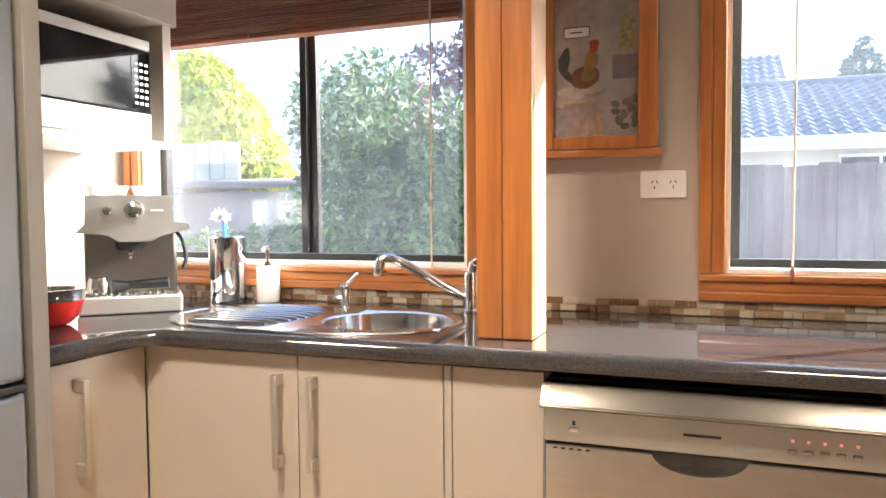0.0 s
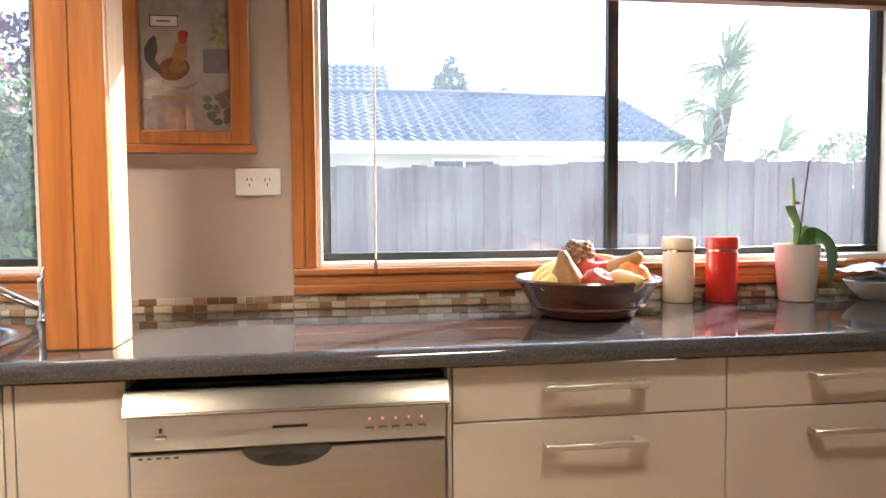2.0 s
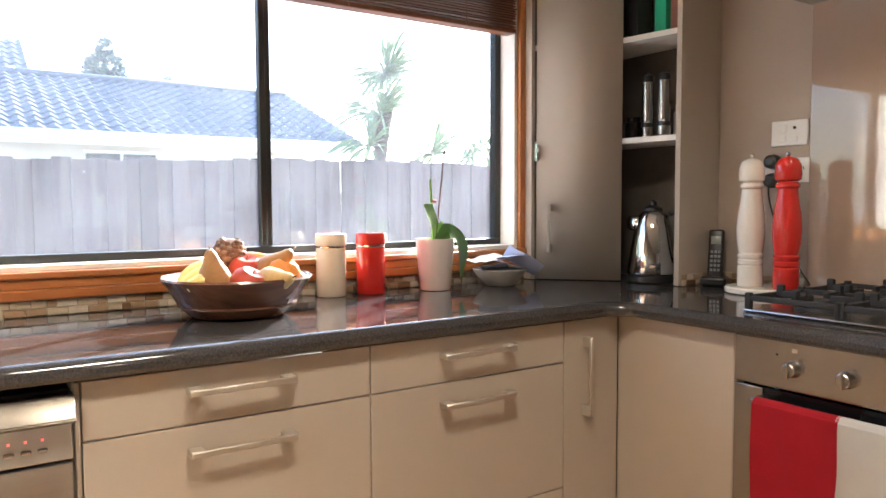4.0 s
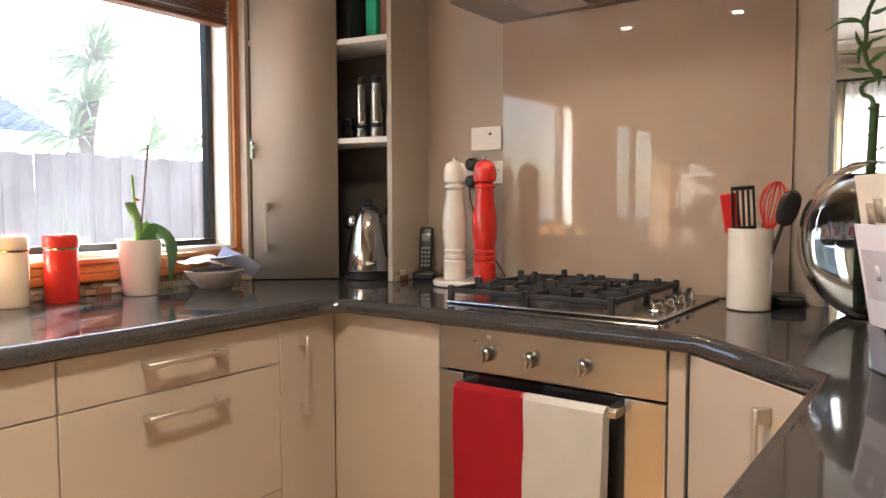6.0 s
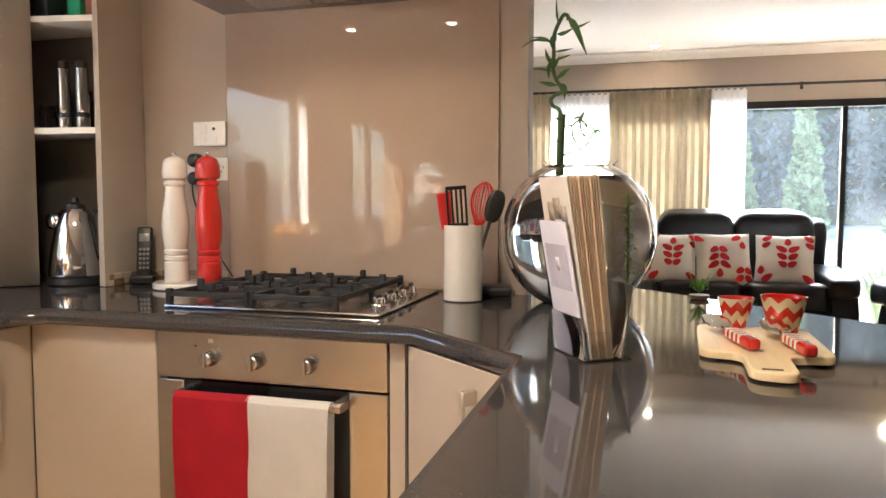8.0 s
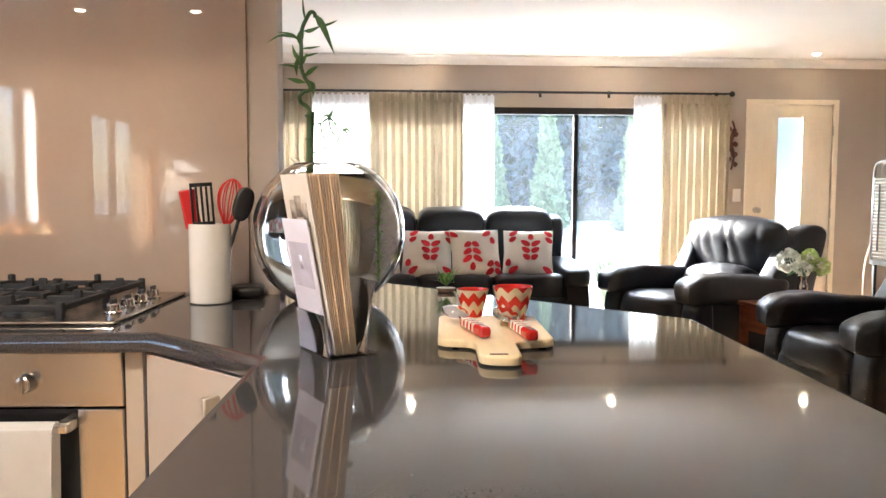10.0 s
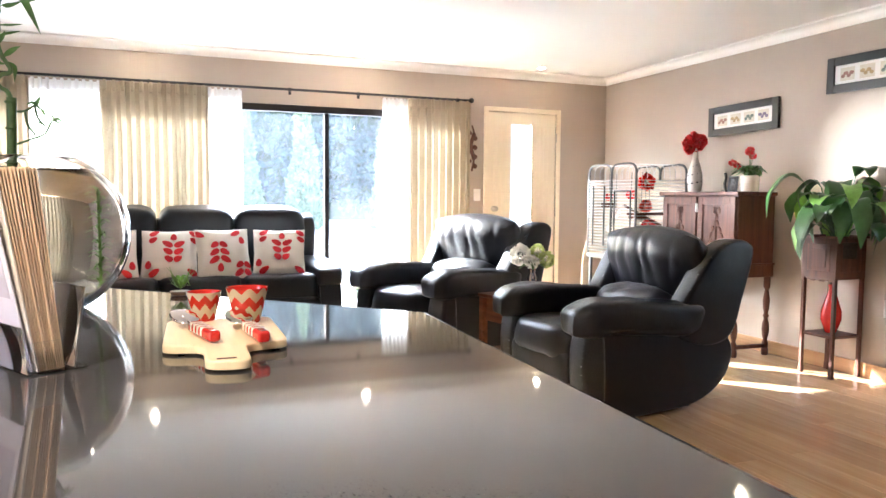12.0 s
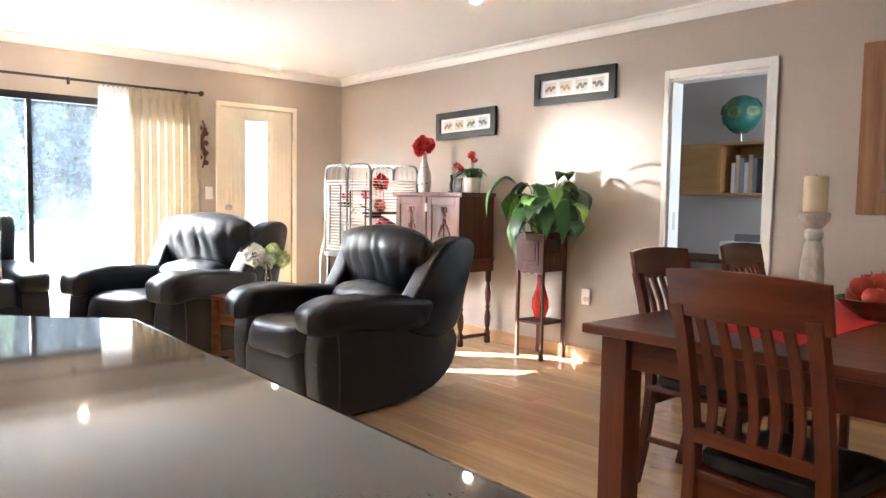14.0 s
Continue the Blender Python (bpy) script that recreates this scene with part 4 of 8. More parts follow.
def recliner(loc, turn, label):
    """A plump recliner that faces +y, 0.95 wide and about as deep."""
    a = thing("leather_armchair", loc, turn, label, "armchair", "leather recliners")
    P = lambda bm, *m: shifted(bm, pose(*m))
    for s in (-1, 1):
        x = s * 0.375
        side = soft_slab(smooth_outline([(-0.61, 0.29), (-0.54, 0.15), (-0.34, 0.045), (0.05, 0.012), (0.20, 0.012), (0.315, 0.05), (0.335, 0.28), (0.31, 0.50), (-0.45, 0.50), (-0.58, 0.40)]), 0.135, 0.014)
        part("side_panel", shifted(side, Matrix.Translation((x, 0, 0)) @ UPRIGHT), M_LEATHER, a)
        band = soft_slab(smooth_outline([(0.27, 0.03), (0.37, 0.06), (0.405, 0.20), (0.41, 0.38), (0.37, 0.50), (0.28, 0.50)]), 0.150, 0.026)
        part("front_pad", shifted(band, Matrix.Translation((x, 0, 0)) @ UPRIGHT), M_LEATHER, a, "stitched front pad")
        arm = pad(0.235, 0.88, 0.19, 0.44, 24, 0.016, s * 3)
        for v in arm.verts:
            k = max(0.0, (v.co.y - 0.20) / 0.23)
            v.co.z += 0.012 * math.sin(v.co.y * 5) - 0.035 * k * k - 0.05 * max(0, -v.co.y - 0.25)
            v.co.x *= 0.90 + 0.22 * max(-0.3, min(1, (v.co.y + 0.1) * 1.8))
            if v.co.y > 0.25:
                v.co.y += 0.008 * math.sin(v.co.x * 90) * k
        part("armrest", P(arm, x, 0.02, 0.545, 1.5), M_LEATHER, a, "plump padded armrest")
        wing = soft_slab(smooth_outline([(-0.17, 0.50), (-0.275, 0.66), (-0.375, 0.82), (-0.46, 0.915), (-0.58, 0.955), (-0.69, 0.935), (-0.725, 0.86), (-0.675, 0.62), (-0.60, 0.42), (-0.45, 0.36), (-0.24, 0.40)]), 0.135, 0.026)
        for v in wing.verts:
            v.co.z += s * 0.10 * max(0, v.co.y - 0.6) ** 1.2
        part("back_wing", shifted(wing, Matrix.Translation((s * 0.385, 0, 0)) @ UPRIGHT), M_LEATHER, a, "broad padded wing")
    part("seat", P(pad(0.62, 0.70, 0.23, 0.45, 24, 0.016, 7), 0, 0.10, 0.375, 4), M_LEATHER, a)
    part("footrest", P(pad(0.60, 0.13, 0.30, 0.4, 20, 0.012, 8), 0, 0.365, 0.225, -4), M_LEATHER, a)
    part("base", box(-0.33, -0.46, 0.05, 0.33, 0.31, 0.28, 0.02), M_LEATHER, a)
    part("lumbar", P(pad(0.62, 0.24, 0.28, 0.65, 22, 0.018, 9), 0, -0.275, 0.525, -20), M_LEATHER, a, "rounded lumbar roll")
    part("backrest", P(gathered(0.86, 0.30, 0.60, 7, 0.018), 0, -0.465, 0.735, -24), M_LEATHER, a, "gathered leather back cushion")
    part("back_panel", P(pad(0.64, 0.16, 0.80, 0.3, 18), 0, -0.55, 0.55, -20), M_LEATHER, a)
    for x in (-0.31, 0.31):
        part("runner", box(x - 0.03, -0.40, 0.0, x + 0.03, 0.25, 0.05), M_BLACK, a)
    return a


recliner((3.76, -2.45, 0), 3, "black leather recliner armchair with plump padded arms")
recliner((5.33, -2.05, 0), 24, "black leather recliner armchair by the curtain in the sun").scale = (1.06, 1.06, 1.04)


def sofa(loc, turn):
    s = thing("leather_sofa", loc, turn, "black leather three-seat reclining sofa below the window", "sofa")
    P = lambda bm, *m: shifted(bm, pose(*m))
    W = 0.57
    for i in range(3):
        x = (i - 1) * W
        part("seat", P(pad(W - 0.005, 0.66, 0.24, 0.3, 20, 0.008, i), x, 0.12, 0.475, 3), M_LEATHER, s)
        part("footrest", P(pad(W - 0.01, 0.12, 0.32, 0.3, 16, 0.006, i + 3), x, 0.42, 0.28, -3), M_LEATHER, s)
        part("backrest", P(pad(W - 0.005, 0.26, 0.62, 0.38, 22, 0.012, i + 6), x, -0.33, 0.79, -12), M_LEATHER, s, "padded leather back cushion")
    for k in (-1, 1):
        side = slab([(-0.46, 0.05), (0.36, 0.05), (0.44, 0.16), (0.46, 0.40), (0.42, 0.54), (-0.42, 0.56), (-0.48, 0.4)], -0.09, 0.09)
        bmesh.ops.bevel(side, geom=[e for e in side.edges], offset=0.016, segments=3, affect="EDGES")
        part("side_panel", shifted(side, Matrix.Translation((k * (1.5 * W + 0.06), 0, 0)) @ Matrix(((0, 0, 1, 0), (1, 0, 0, 0), (0, 1, 0, 0), (0, 0, 0, 1)))), M_LEATHER, s)
        arm = pad(0.23, 0.86, 0.16, 0.45, 20, 0.01, k)
        part("armrest", P(arm, k * (1.5 * W + 0.06), 0.05, 0.60, -3), M_LEATHER, s, "padded armrest")
        part("back_wing", P(pad(0.12, 0.24, 0.55, 0.45, 14, 0.006, k), k * (1.5 * W + 0.03), -0.36, 0.76, -12, 0, 0), M_LEATHER, s)
    part("base", box(-1.5 * W, -0.45, 0.05, 1.5 * W, 0.36, 0.36, 0.02), M_LEATHER, s)
    part("back_panel", P(box(-1.5 * W, -0.04, 0, 1.5 * W, 0.04, 0.95, 0.03), 0, -0.43, 0.05, -8 + 8), M_LEATHER, s)
    part("feet", joined(*[box(x - 0.03, y - 0.03, 0, x + 0.03, y + 0.03, 0.05) for x in (-0.8, 0.8) for y in (-0.4, 0.3)]), M_BLACK, s)
    return s


sofa((5.95, -0.33, 0), 90)

M_PILLOW = mat("white_pillow_cotton", (0.80, 0.76, 0.70), 0.9, 0, 0.04, 10, 0.08, 400)
M_MOTIF = mat("red_leaf_print", (0.60, 0.02, 0.03), 0.9, 0, 0.06, 10, 0.08, 400)


def pillow(loc, turn, lean, label, dx, up):
    """A square white cushion with red leaf sprigs printed on its face; it faces +y."""
    p = thing("cushion", loc, turn, label, "cushion", "cushions on the sofa")
    H = 0.385

    def face(x, z):
        k = max(0.0, (1 - (abs(x) / (H / 2)) ** 2.2)) * max(0.0, (1 - (abs(z) / (H / 2)) ** 2.2))
        return 0.075 * k ** 0.6
    lean_m = pose(0, 0, 0, lean)
    bm = bmesh.new()
    n = 18
    for sgn in (1, -1):
        g = [[bm.verts.new((H * (i / n - .5) * (1 - 0.05 * (1 - abs(2 * j / n - 1))), sgn * face(H * (i / n - .5), H * (j / n - .5)), H / 2 + H * (j / n - .5) * (1 - 0.05 * (1 - abs(2 * i / n - 1))))) for j in range(n + 1)] for i in range(n + 1)]
        for i in range(n):
            for j in range(n):
                bm.faces.new((g[i][j], g[i + 1][j], g[i + 1][j + 1], g[i][j + 1]))
    bmesh.ops.remove_doubles(bm, verts=bm.verts, dist=0.0005)
    part("cover", shifted(bm, lean_m), M_PILLOW, p)
    leafs = bmesh.new()

    def leaf(cx, cz, ang, L, wd):
        N = 12
        ring, mid = [], None
        for k in range(N):
            a = 2 * math.pi * k / N
            lx, lz = wd * math.sin(a) * (1.0 - 0.25 * math.cos(a)), L * math.cos(a)
            x, z = cx + lx * math.cos(ang) + lz * math.sin(ang), cz - lx * math.sin(ang) + lz * math.cos(ang)
            x, z = max(-H / 2 + .004, min(H / 2 - .004, x)), max(-H / 2 + .004, min(H / 2 - .004, z))
            ring.append(leafs.verts.new((x, face(x, z) + 0.0025, H / 2 + z)))
        c = leafs.verts.new((cx, face(cx, cz) + 0.003, H / 2 + cz))
        for k in range(N):
            leafs.faces.new((c, ring[k], ring[(k + 1) % N]))
    for cx, cz in ((dx, 0.005), (dx - 0.168, 0.155), (dx + 0.168, 0.155), (dx - 0.168, -0.20), (dx + 0.168, -0.20)):
        for r, wide in ((-1, 0.85), (0, 1.0), (1, 1.12)):
            for s in (-1, 1):
                x, z = cx + s * 0.036 * wide, up * (cz + r * 0.056)
                if abs(x) < 0.168 and abs(z) < 0.165:
                    leaf(x, z, s * (1.0 if up > 0 else 2.14), 0.037 * wide, 0.022)
        x, z = cx, up * (cz + 0.112)
        if abs(x) < 0.168 and abs(z) < 0.165:
            leaf(x, z, 0, 0.030, 0.022)
    if len(leafs.verts) == 0:
        leaf(0, 0, 0, 0.03, 0.02)
    tagged(part("leaf_print", shifted(leafs, lean_m), M_MOTIF, p, "red leaf sprigs"), kind="stuff")
    return p


for i, (y, dx, up) in enumerate(((0.27, 0.02, 1), (-0.115, -0.03, 1), (-0.50, 0.04, -1), (-0.885, -0.02, 1))):
    pillow((5.60 + 0.02 * (i % 2), y, 0.575), 90 + (7, -5, 8, -9)[i], 22 + 3 * (i % 2), "white cushion printed with red leaf sprigs", dx, up)

# ---- floor ----
M_FLOOR = wood("pale_oak_floor", (0.64, 0.40, 0.20), (0.78, 0.54, 0.31), 0.20, "X", 0.8, 0.10, 0.35)
floor = structure("floor", box(XW - T, -6.2, -0.12, XE + T, YN + T, -0.004), mat("floor_joint", (0.12, 0.07, 0.04), 0.8, 0, 0.1, 5), "pale honey oak strip floor", "floor")
plank_mesh, rng = {}, random.Random(7)
for i in range(40):
    y = YS + 0.02 + i * 0.165
    x, first = XW, True
    while x < XE:
        L = rng.choice((0.5, 0.8, 1.1, 1.4)) if first else rng.choice((1.2, 1.6, 1.9))
        first = False
        L = min(L, XE - x)
        if L < 0.05:
            break
        key = round(L, 3)
        if key not in plank_mesh:
            p = part("plank", box(0.0006, 0.0006, -0.012, L - 0.0006, 0.1644, 0.0, 0.0012, 1), M_FLOOR, floor)
            plank_mesh[key] = p.data
        else:
            p = new("plank", plank_mesh[key])
            p.parent = floor
        p.matrix_basis = Matrix.Translation((x, y, 0))
        x += L

mosaic("tiles_window", (-1.97, YN), (1.78, YN), 0.9005, (0, -1))

# ---- kitchen things: fridge corner ----
fr = thing("fridge", (-1.262, 0.80, 0), 90, "tall silver fridge freezer in a cabinet recess", "fridge")
part("body", box(-0.34, 0.05, 0.03, 0.34, 0.68, 1.76, 0.006), M_SILVER, fr)
part("upper_door", box(-0.34, 0.0, 0.862, 0.34, 0.05, 1.76, 0.012, 3), M_SILVER, fr)
part("lower_door", box(-0.34, 0.0, 0.04, 0.34, 0.05, 0.842, 0.012, 3), M_SILVER, fr)
part("grip", box(0.24, -0.004, 0.846, 0.338, 0.03, 0.858, 0.002), M_BLACK, fr, "dark recessed grip")
pn = thing("fridge_surround", (-1.62, 1.165, 0), 0, "full-height grey-beige panel beside the fridge", "panel")
part("panel", box(-0.355, -0.012, 0, 0.36, 0.026, 2.428, 0.002), mat("grey_beige_laminate", (0.20, 0.18, 0.155), 0.45, 0, 0.03, 2, 0.05, 200), pn)

mc = thing("microwave_cabinet", (-1.62, 1.735, 1.378), 90, "cream wall cabinet with an open microwave niche", "cabinet")
part("shelf", box(-0.52, 0.0, 0.0, 0.24, 0.355, 0.018, 0.001), M_WHITE, mc)
part("side_panel", box(0.205, 0.0, 0.018, 0.24, 0.355, 0.40, 0.001), M_CREAM, mc)
part("side_panel", box(-0.52, 0.0, 0.018, -0.50, 0.355, 0.40, 0.001), M_CREAM, mc)
part("back_panel", box(-0.50, 0.345, 0.018, 0.205, 0.355, 0.40), M_CREAMIN, mc)
part("upper_door", box(-0.52, -0.02, 0.372, 0.245, 0.355, 1.04, 0.002), M_CREAM, mc)

mw = thing("microwave", (-1.625, 1.675, 1.397), 90, "silver microwave oven with a dark glass door", "microwave")
part("body", box(-0.26, 0.02, 0.0, 0.215, 0.34, 0.292, 0.004), M_STEEL, mw)
M_SILV2 = mat("silver_plastic", (0.62, 0.60, 0.58), 0.3, 0.5, 0.03, 3)
part("top_trim", box(-0.26, 0.0, 0.262, 0.215, 0.02, 0.292, 0.003), M_SILV2, mw)
part("door", box(-0.26, -0.004, 0.078, 0.135, 0.018, 0.261, 0.003), M_DGLASS, mw, "dark mirror-like glass door")
part("control_panel", box(0.137, 0.0, 0.078, 0.215, 0.018, 0.261, 0.003), M_DGLASS, mw)
part("bottom_trim", box(-0.26, 0.0, 0.0, 0.215, 0.02, 0.076, 0.003), M_SILV2, mw)
for i in range(7):
    for j in range(3):
        part("key", box(0.15 + j * 0.02, -0.002, 0.10 + i * 0.019, 0.163 + j * 0.02, 0.0, 0.108 + i * 0.019, 0.0006, 1), M_SILV2, mw)

cf = thing("coffee_machine", (-1.645, 1.815, 0.9), 42, "stainless steel espresso machine on the counter corner", "coffee machine")
part("drip_tray", box(-0.135, -0.13, 0.002, 0.135, 0.06, 0.05, 0.006, 3), M_CSTEEL, cf)
part("tray_grid", joined(*[box(-0.12 + k * 0.02, -0.12, 0.05, -0.112 + k * 0.02, 0.0, 0.054) for k in range(13)]), M_CHROME, cf)
part("body", box(-0.125, 0.0, 0.05, 0.125, 0.17, 0.24, 0.01, 3), mat("dark_steel", (0.22, 0.20, 0.18), 0.35, 0.9, 0.05, 4, 0.04, 200), cf)
head = slab([(-0.14, 0.225), (-0.06, 0.22), (-0.03, 0.20), (0.06, 0.20), (0.08, 0.215), (0.16, 0.235), (0.155, 0.25), (0.118, 0.255), (0.112, 0.33), (-0.112, 0.33), (-0.115, 0.25)], -0.17, 0.09)
part("head", shifted(head, pose(0, 0, 0, 90)), M_CSTEEL, cf, "polished steel control head")
for x, rr in ((-0.055, 0.014), (0.012, 0.026)):
    part("dial", shifted(lathe([(rr, 0), (rr, 0.006), (rr * 0.85, 0.01), (rr * 0.8, 0.022), (rr * 0.5, 0.025)], 22), Matrix.Translation((x, -0.09, 0.288)) @ pose(0, 0, 0, 90)), M_CHROME, cf)
part("mark", box(0.055, -0.0915, 0.285, 0.09, -0.089, 0.291), M_WHITE, cf)
part("group_head", shifted(lathe([(0.035, 0.175), (0.04, 0.182), (0.04, 0.205), (0.03, 0.21)], 24), Matrix.Translation((0.0, -0.045, 0))), M_BLACK, cf)
part("spout", tube([(0.0, -0.045, 0.178), (0.0, -0.045, 0.15)], 0.006, 8), M_CHROME, cf)
part("steam_wand", tube(arc([(0.125, -0.05, 0.225), (0.14, -0.07, 0.2), (0.148, -0.075, 0.15), (0.14, -0.08, 0.12)]), 0.006, 8), M_BLACK, cf)
part("portafilter", joined(tube([(-0.005, -0.06, 0.075), (0.10, -0.075, 0.082)], [0.012, 0.016], 12), tube([(-0.05, -0.06, 0.072), (-0.005, -0.06, 0.075)], [0.022, 0.012], 14)), M_BLACK, cf, "black handled portafilter")
part("milk_jug", shifted(lathe([(0.026, 0.054), (0.03, 0.06), (0.026, 0.09), (0.023, 0.10), (0.021, 0.10), (0.022, 0.06)], 22), Matrix.Translation((-0.085, -0.075, 0))), M_CHROME, cf)
for k in range(3):
    part("cup", shifted(lathe([(0.018, 0.0), (0.026, 0.02), (0.028, 0.03), (0.025, 0.03), (0.02, 0.008)], 18), Matrix.Translation((-0.09 + 0.06 * k, 0.02 + 0.03 * (k % 2), 0.331))), M_WCER, cf)
single("mixing_bowl", joined(lathe([(0.035, 0.0), (0.05, 0.004), (0.078, 0.03), (0.09, 0.07), (0.088, 0.07), (0.075, 0.032), (0.03, 0.01)], 36, False)), M_RED, (-1.60, 1.495, 0.9), "glossy red mixing bowl on the counter", "bowl").scale = (0.85, 0.85, 0.9)
single("mixing_bowl_liner", lathe([(0.09, 0.0), (0.094, 0.03), (0.096, 0.032), (0.091, 0.032), (0.085, 0.0), (0.05, -0.03)], 36, False), M_CHROME, (-1.60, 1.495, 0.9635), "shiny steel bowl sitting in the red bowl", "bowl").scale = (0.85, 0.85, 0.9)

cn = thing("steel_canister", (-1.468, 2.03, 0.9), 0, "tall polished steel canister holding a dish brush", "canister")
part("cylinder", lathe([(0.056, 0.001), (0.057, 0.004), (0.057, 0.203), (0.055, 0.205), (0.054, 0.203), (0.053, 0.01)], 40), M_CHROME, cn)
br = thing("dish_brush", (-1.468, 2.03, 0.92), 0, "dish brush with white bristles and a blue handle", "brush")
part("shaft", tube([(0.01, 0.0, 0.0), (-0.012, 0, 0.23)], 0.006, 8), mat("blue_plastic", (0.03, 0.16, 0.55), 0.4), br)
bm = bmesh.new()
for k in range(90):
    d = Vector((random.gauss(0, 1), random.gauss(0, 1), random.uniform(-0.2, 1))).normalized()
    p = Vector((-0.022, 0, 0.245))
    s = d.orthogonal().normalized() * 0.002
    bm.faces.new([bm.verts.new(q) for q in (p - s, p + s, p + d * random.uniform(0.028, 0.036) + s, p + d * 0.03 - s)])
part("bristles", bm, M_WCLOTH, br)
sd = thing("soap_dispenser", (-1.352, 2.075, 0.9), 0, "white soap dispenser with a steel pump", "soap dispenser")
part("bottle", lathe([(0.034, 0.001), (0.036, 0.004), (0.036, 0.108), (0.033, 0.112), (0.012, 0.114)], 32), M_WCER, sd)
part("pump", joined(lathe([(0.011, 0.114), (0.011, 0.128), (0.006, 0.13), (0.006, 0.165), (0.009, 0.168), (0.009, 0.176), (0.004, 0.178)], 18), tube([(0, 0, 0.171), (0.004, -0.03, 0.17), (0.005, -0.036, 0.162)], 0.0045, 8)), M_CHROME, sd)

# sink
sk = thing("sink", (-1.03, 1.80, 0.9), 0, "oval stainless steel sink with drainer set in the worktop", "sink")
M_SINK = mat("sink_steel", (0.66, 0.65, 0.66), 0.17, 1.0, 0.05, 6, 0.02, 200)


def tray():
    bm = bmesh.new()
    N = 64
    out = []
    for k in range(N):
        a = 2 * math.pi * k / N
        c, s = math.cos(a), math.sin(a)
        out.append((0.40 * math.copysign(abs(c) ** 0.75, c), 0.235 * math.copysign(abs(s) ** 0.85, s)))
    r0 = [bm.verts.new((x, y, 0.0008)) for x, y in out]
    r1 = [bm.verts.new((x * 0.993, y * 0.99, 0.005)) for x, y in out]
    r2 = [bm.verts.new((x * 0.965, y * 0.95, 0.003)) for x, y in out]
    h = [bm.verts.new((0.215 + 0.168 * math.cos(2 * math.pi * k / 48), 0.16 * math.sin(2 * math.pi * k / 48), 0.0045)) for k in range(48)]
    for a, b in ((r0, r1), (r1, r2)):
        for k in range(N):
            bm.faces.new((a[k], a[(k + 1) % N], b[(k + 1) % N], b[k]))
    e = [bm.edges.get((r2[k], r2[(k + 1) % N])) for k in range(N)] + [bm.edges.new((h[k], h[(k + 1) % 48])) for k in range(48)]
    bmesh.ops.triangle_fill(bm, edges=e, use_beauty=True)
    rings = [h]
    for f, z in ((0.965, 0.001), (0.93, -0.02), (0.88, -0.09), (0.80, -0.125), (0.6, -0.14), (0.15, -0.145)):
        rings.append([bm.verts.new((0.215 + 0.168 * f * math.cos(2 * math.pi * k / 48), 0.16 * f * math.sin(2 * math.pi * k / 48), z)) for k in range(48)])
    for a, b in zip(rings, rings[1:]):
        for k in range(48):
            bm.faces.new((a[k], a[(k + 1) % 48], b[(k + 1) % 48], b[k]))
    bm.faces.new(rings[-1])
    return bm


part("tray", tray(), M_SINK, sk)
for k in range(10):
    y = -0.15 + k * 0.033
    L = 0.13 * math.sqrt(max(0.1, 1 - (y / 0.2) ** 2)) + 0.03
    part("drainer_rib", tube([(-0.16 - L, y, 0.002), (-0.16 - L + 0.02, y, 0.006), (-0.16 + L * 0.8, y, 0.006), (-0.16 + L * 0.8 + 0.02, y, 0.002)], 0.006, 8), M_SINK, sk)
part("waste", shifted(lathe([(0.03, 0), (0.03, 0.004), (0.02, 0.005), (0.004, 0.003)], 20), Matrix.Translation((0.215, 0, -0.144))), M_CHROME, sk)

tp = thing("kitchen_tap", (-0.668, 2.03, 0.9), 0, "chrome single-lever kitchen tap with a long slanting spout", "tap")
part("body", lathe([(0.026, 0.001), (0.026, 0.008), (0.021, 0.012), (0.021, 0.10), (0.018, 0.11), (0.008, 0.114)], 24), M_CHROME, tp)
part("spout", tube(arc([(-0.005, 0, 0.035), (-0.07, -0.03, 0.075), (-0.16, -0.07, 0.132), (-0.2, -0.088, 0.15), (-0.225, -0.098, 0.148), (-0.232, -0.1, 0.122)]), [0.012] * 24 + [0.0125] * 8 + [0.014] * 9, 14), M_CHROME, tp)
part("nozzle", shifted(lathe([(0.014, 0), (0.016, 0.002), (0.016, 0.02), (0.013, 0.022)], 18), Matrix.Translation((-0.232, -0.1, 0.104))), M_CHROME, tp)
part("lever", tube(arc([(0, 0, 0.105), (0.01, -0.005, 0.135), (0.035, -0.012, 0.152), (0.06, -0.015, 0.15)]), [0.014] * 9 + [0.010] * 8 + [0.007] * 8, 12), M_CHROME, tp)
ft = thing("filter_tap", (-1.035, 1.985, 0.9), 0, "small chrome filter tap with a slim lever", "tap")
part("body", lathe([(0.02, 0.001), (0.02, 0.006), (0.012, 0.009), (0.011, 0.05), (0.014, 0.055), (0.014, 0.07), (0.009, 0.074)], 20), M_CHROME, ft)
part("lever", tube([(0.0, 0, 0.065), (0.045, -0.01, 0.105)], [0.006, 0.0045], 10), M_CHROME, ft)
part("outlet", tube(arc([(0, 0, 0.03), (-0.018, -0.012, 0.036), (-0.026, -0.016, 0.028)]), 0.006, 8), M_CHROME, ft)

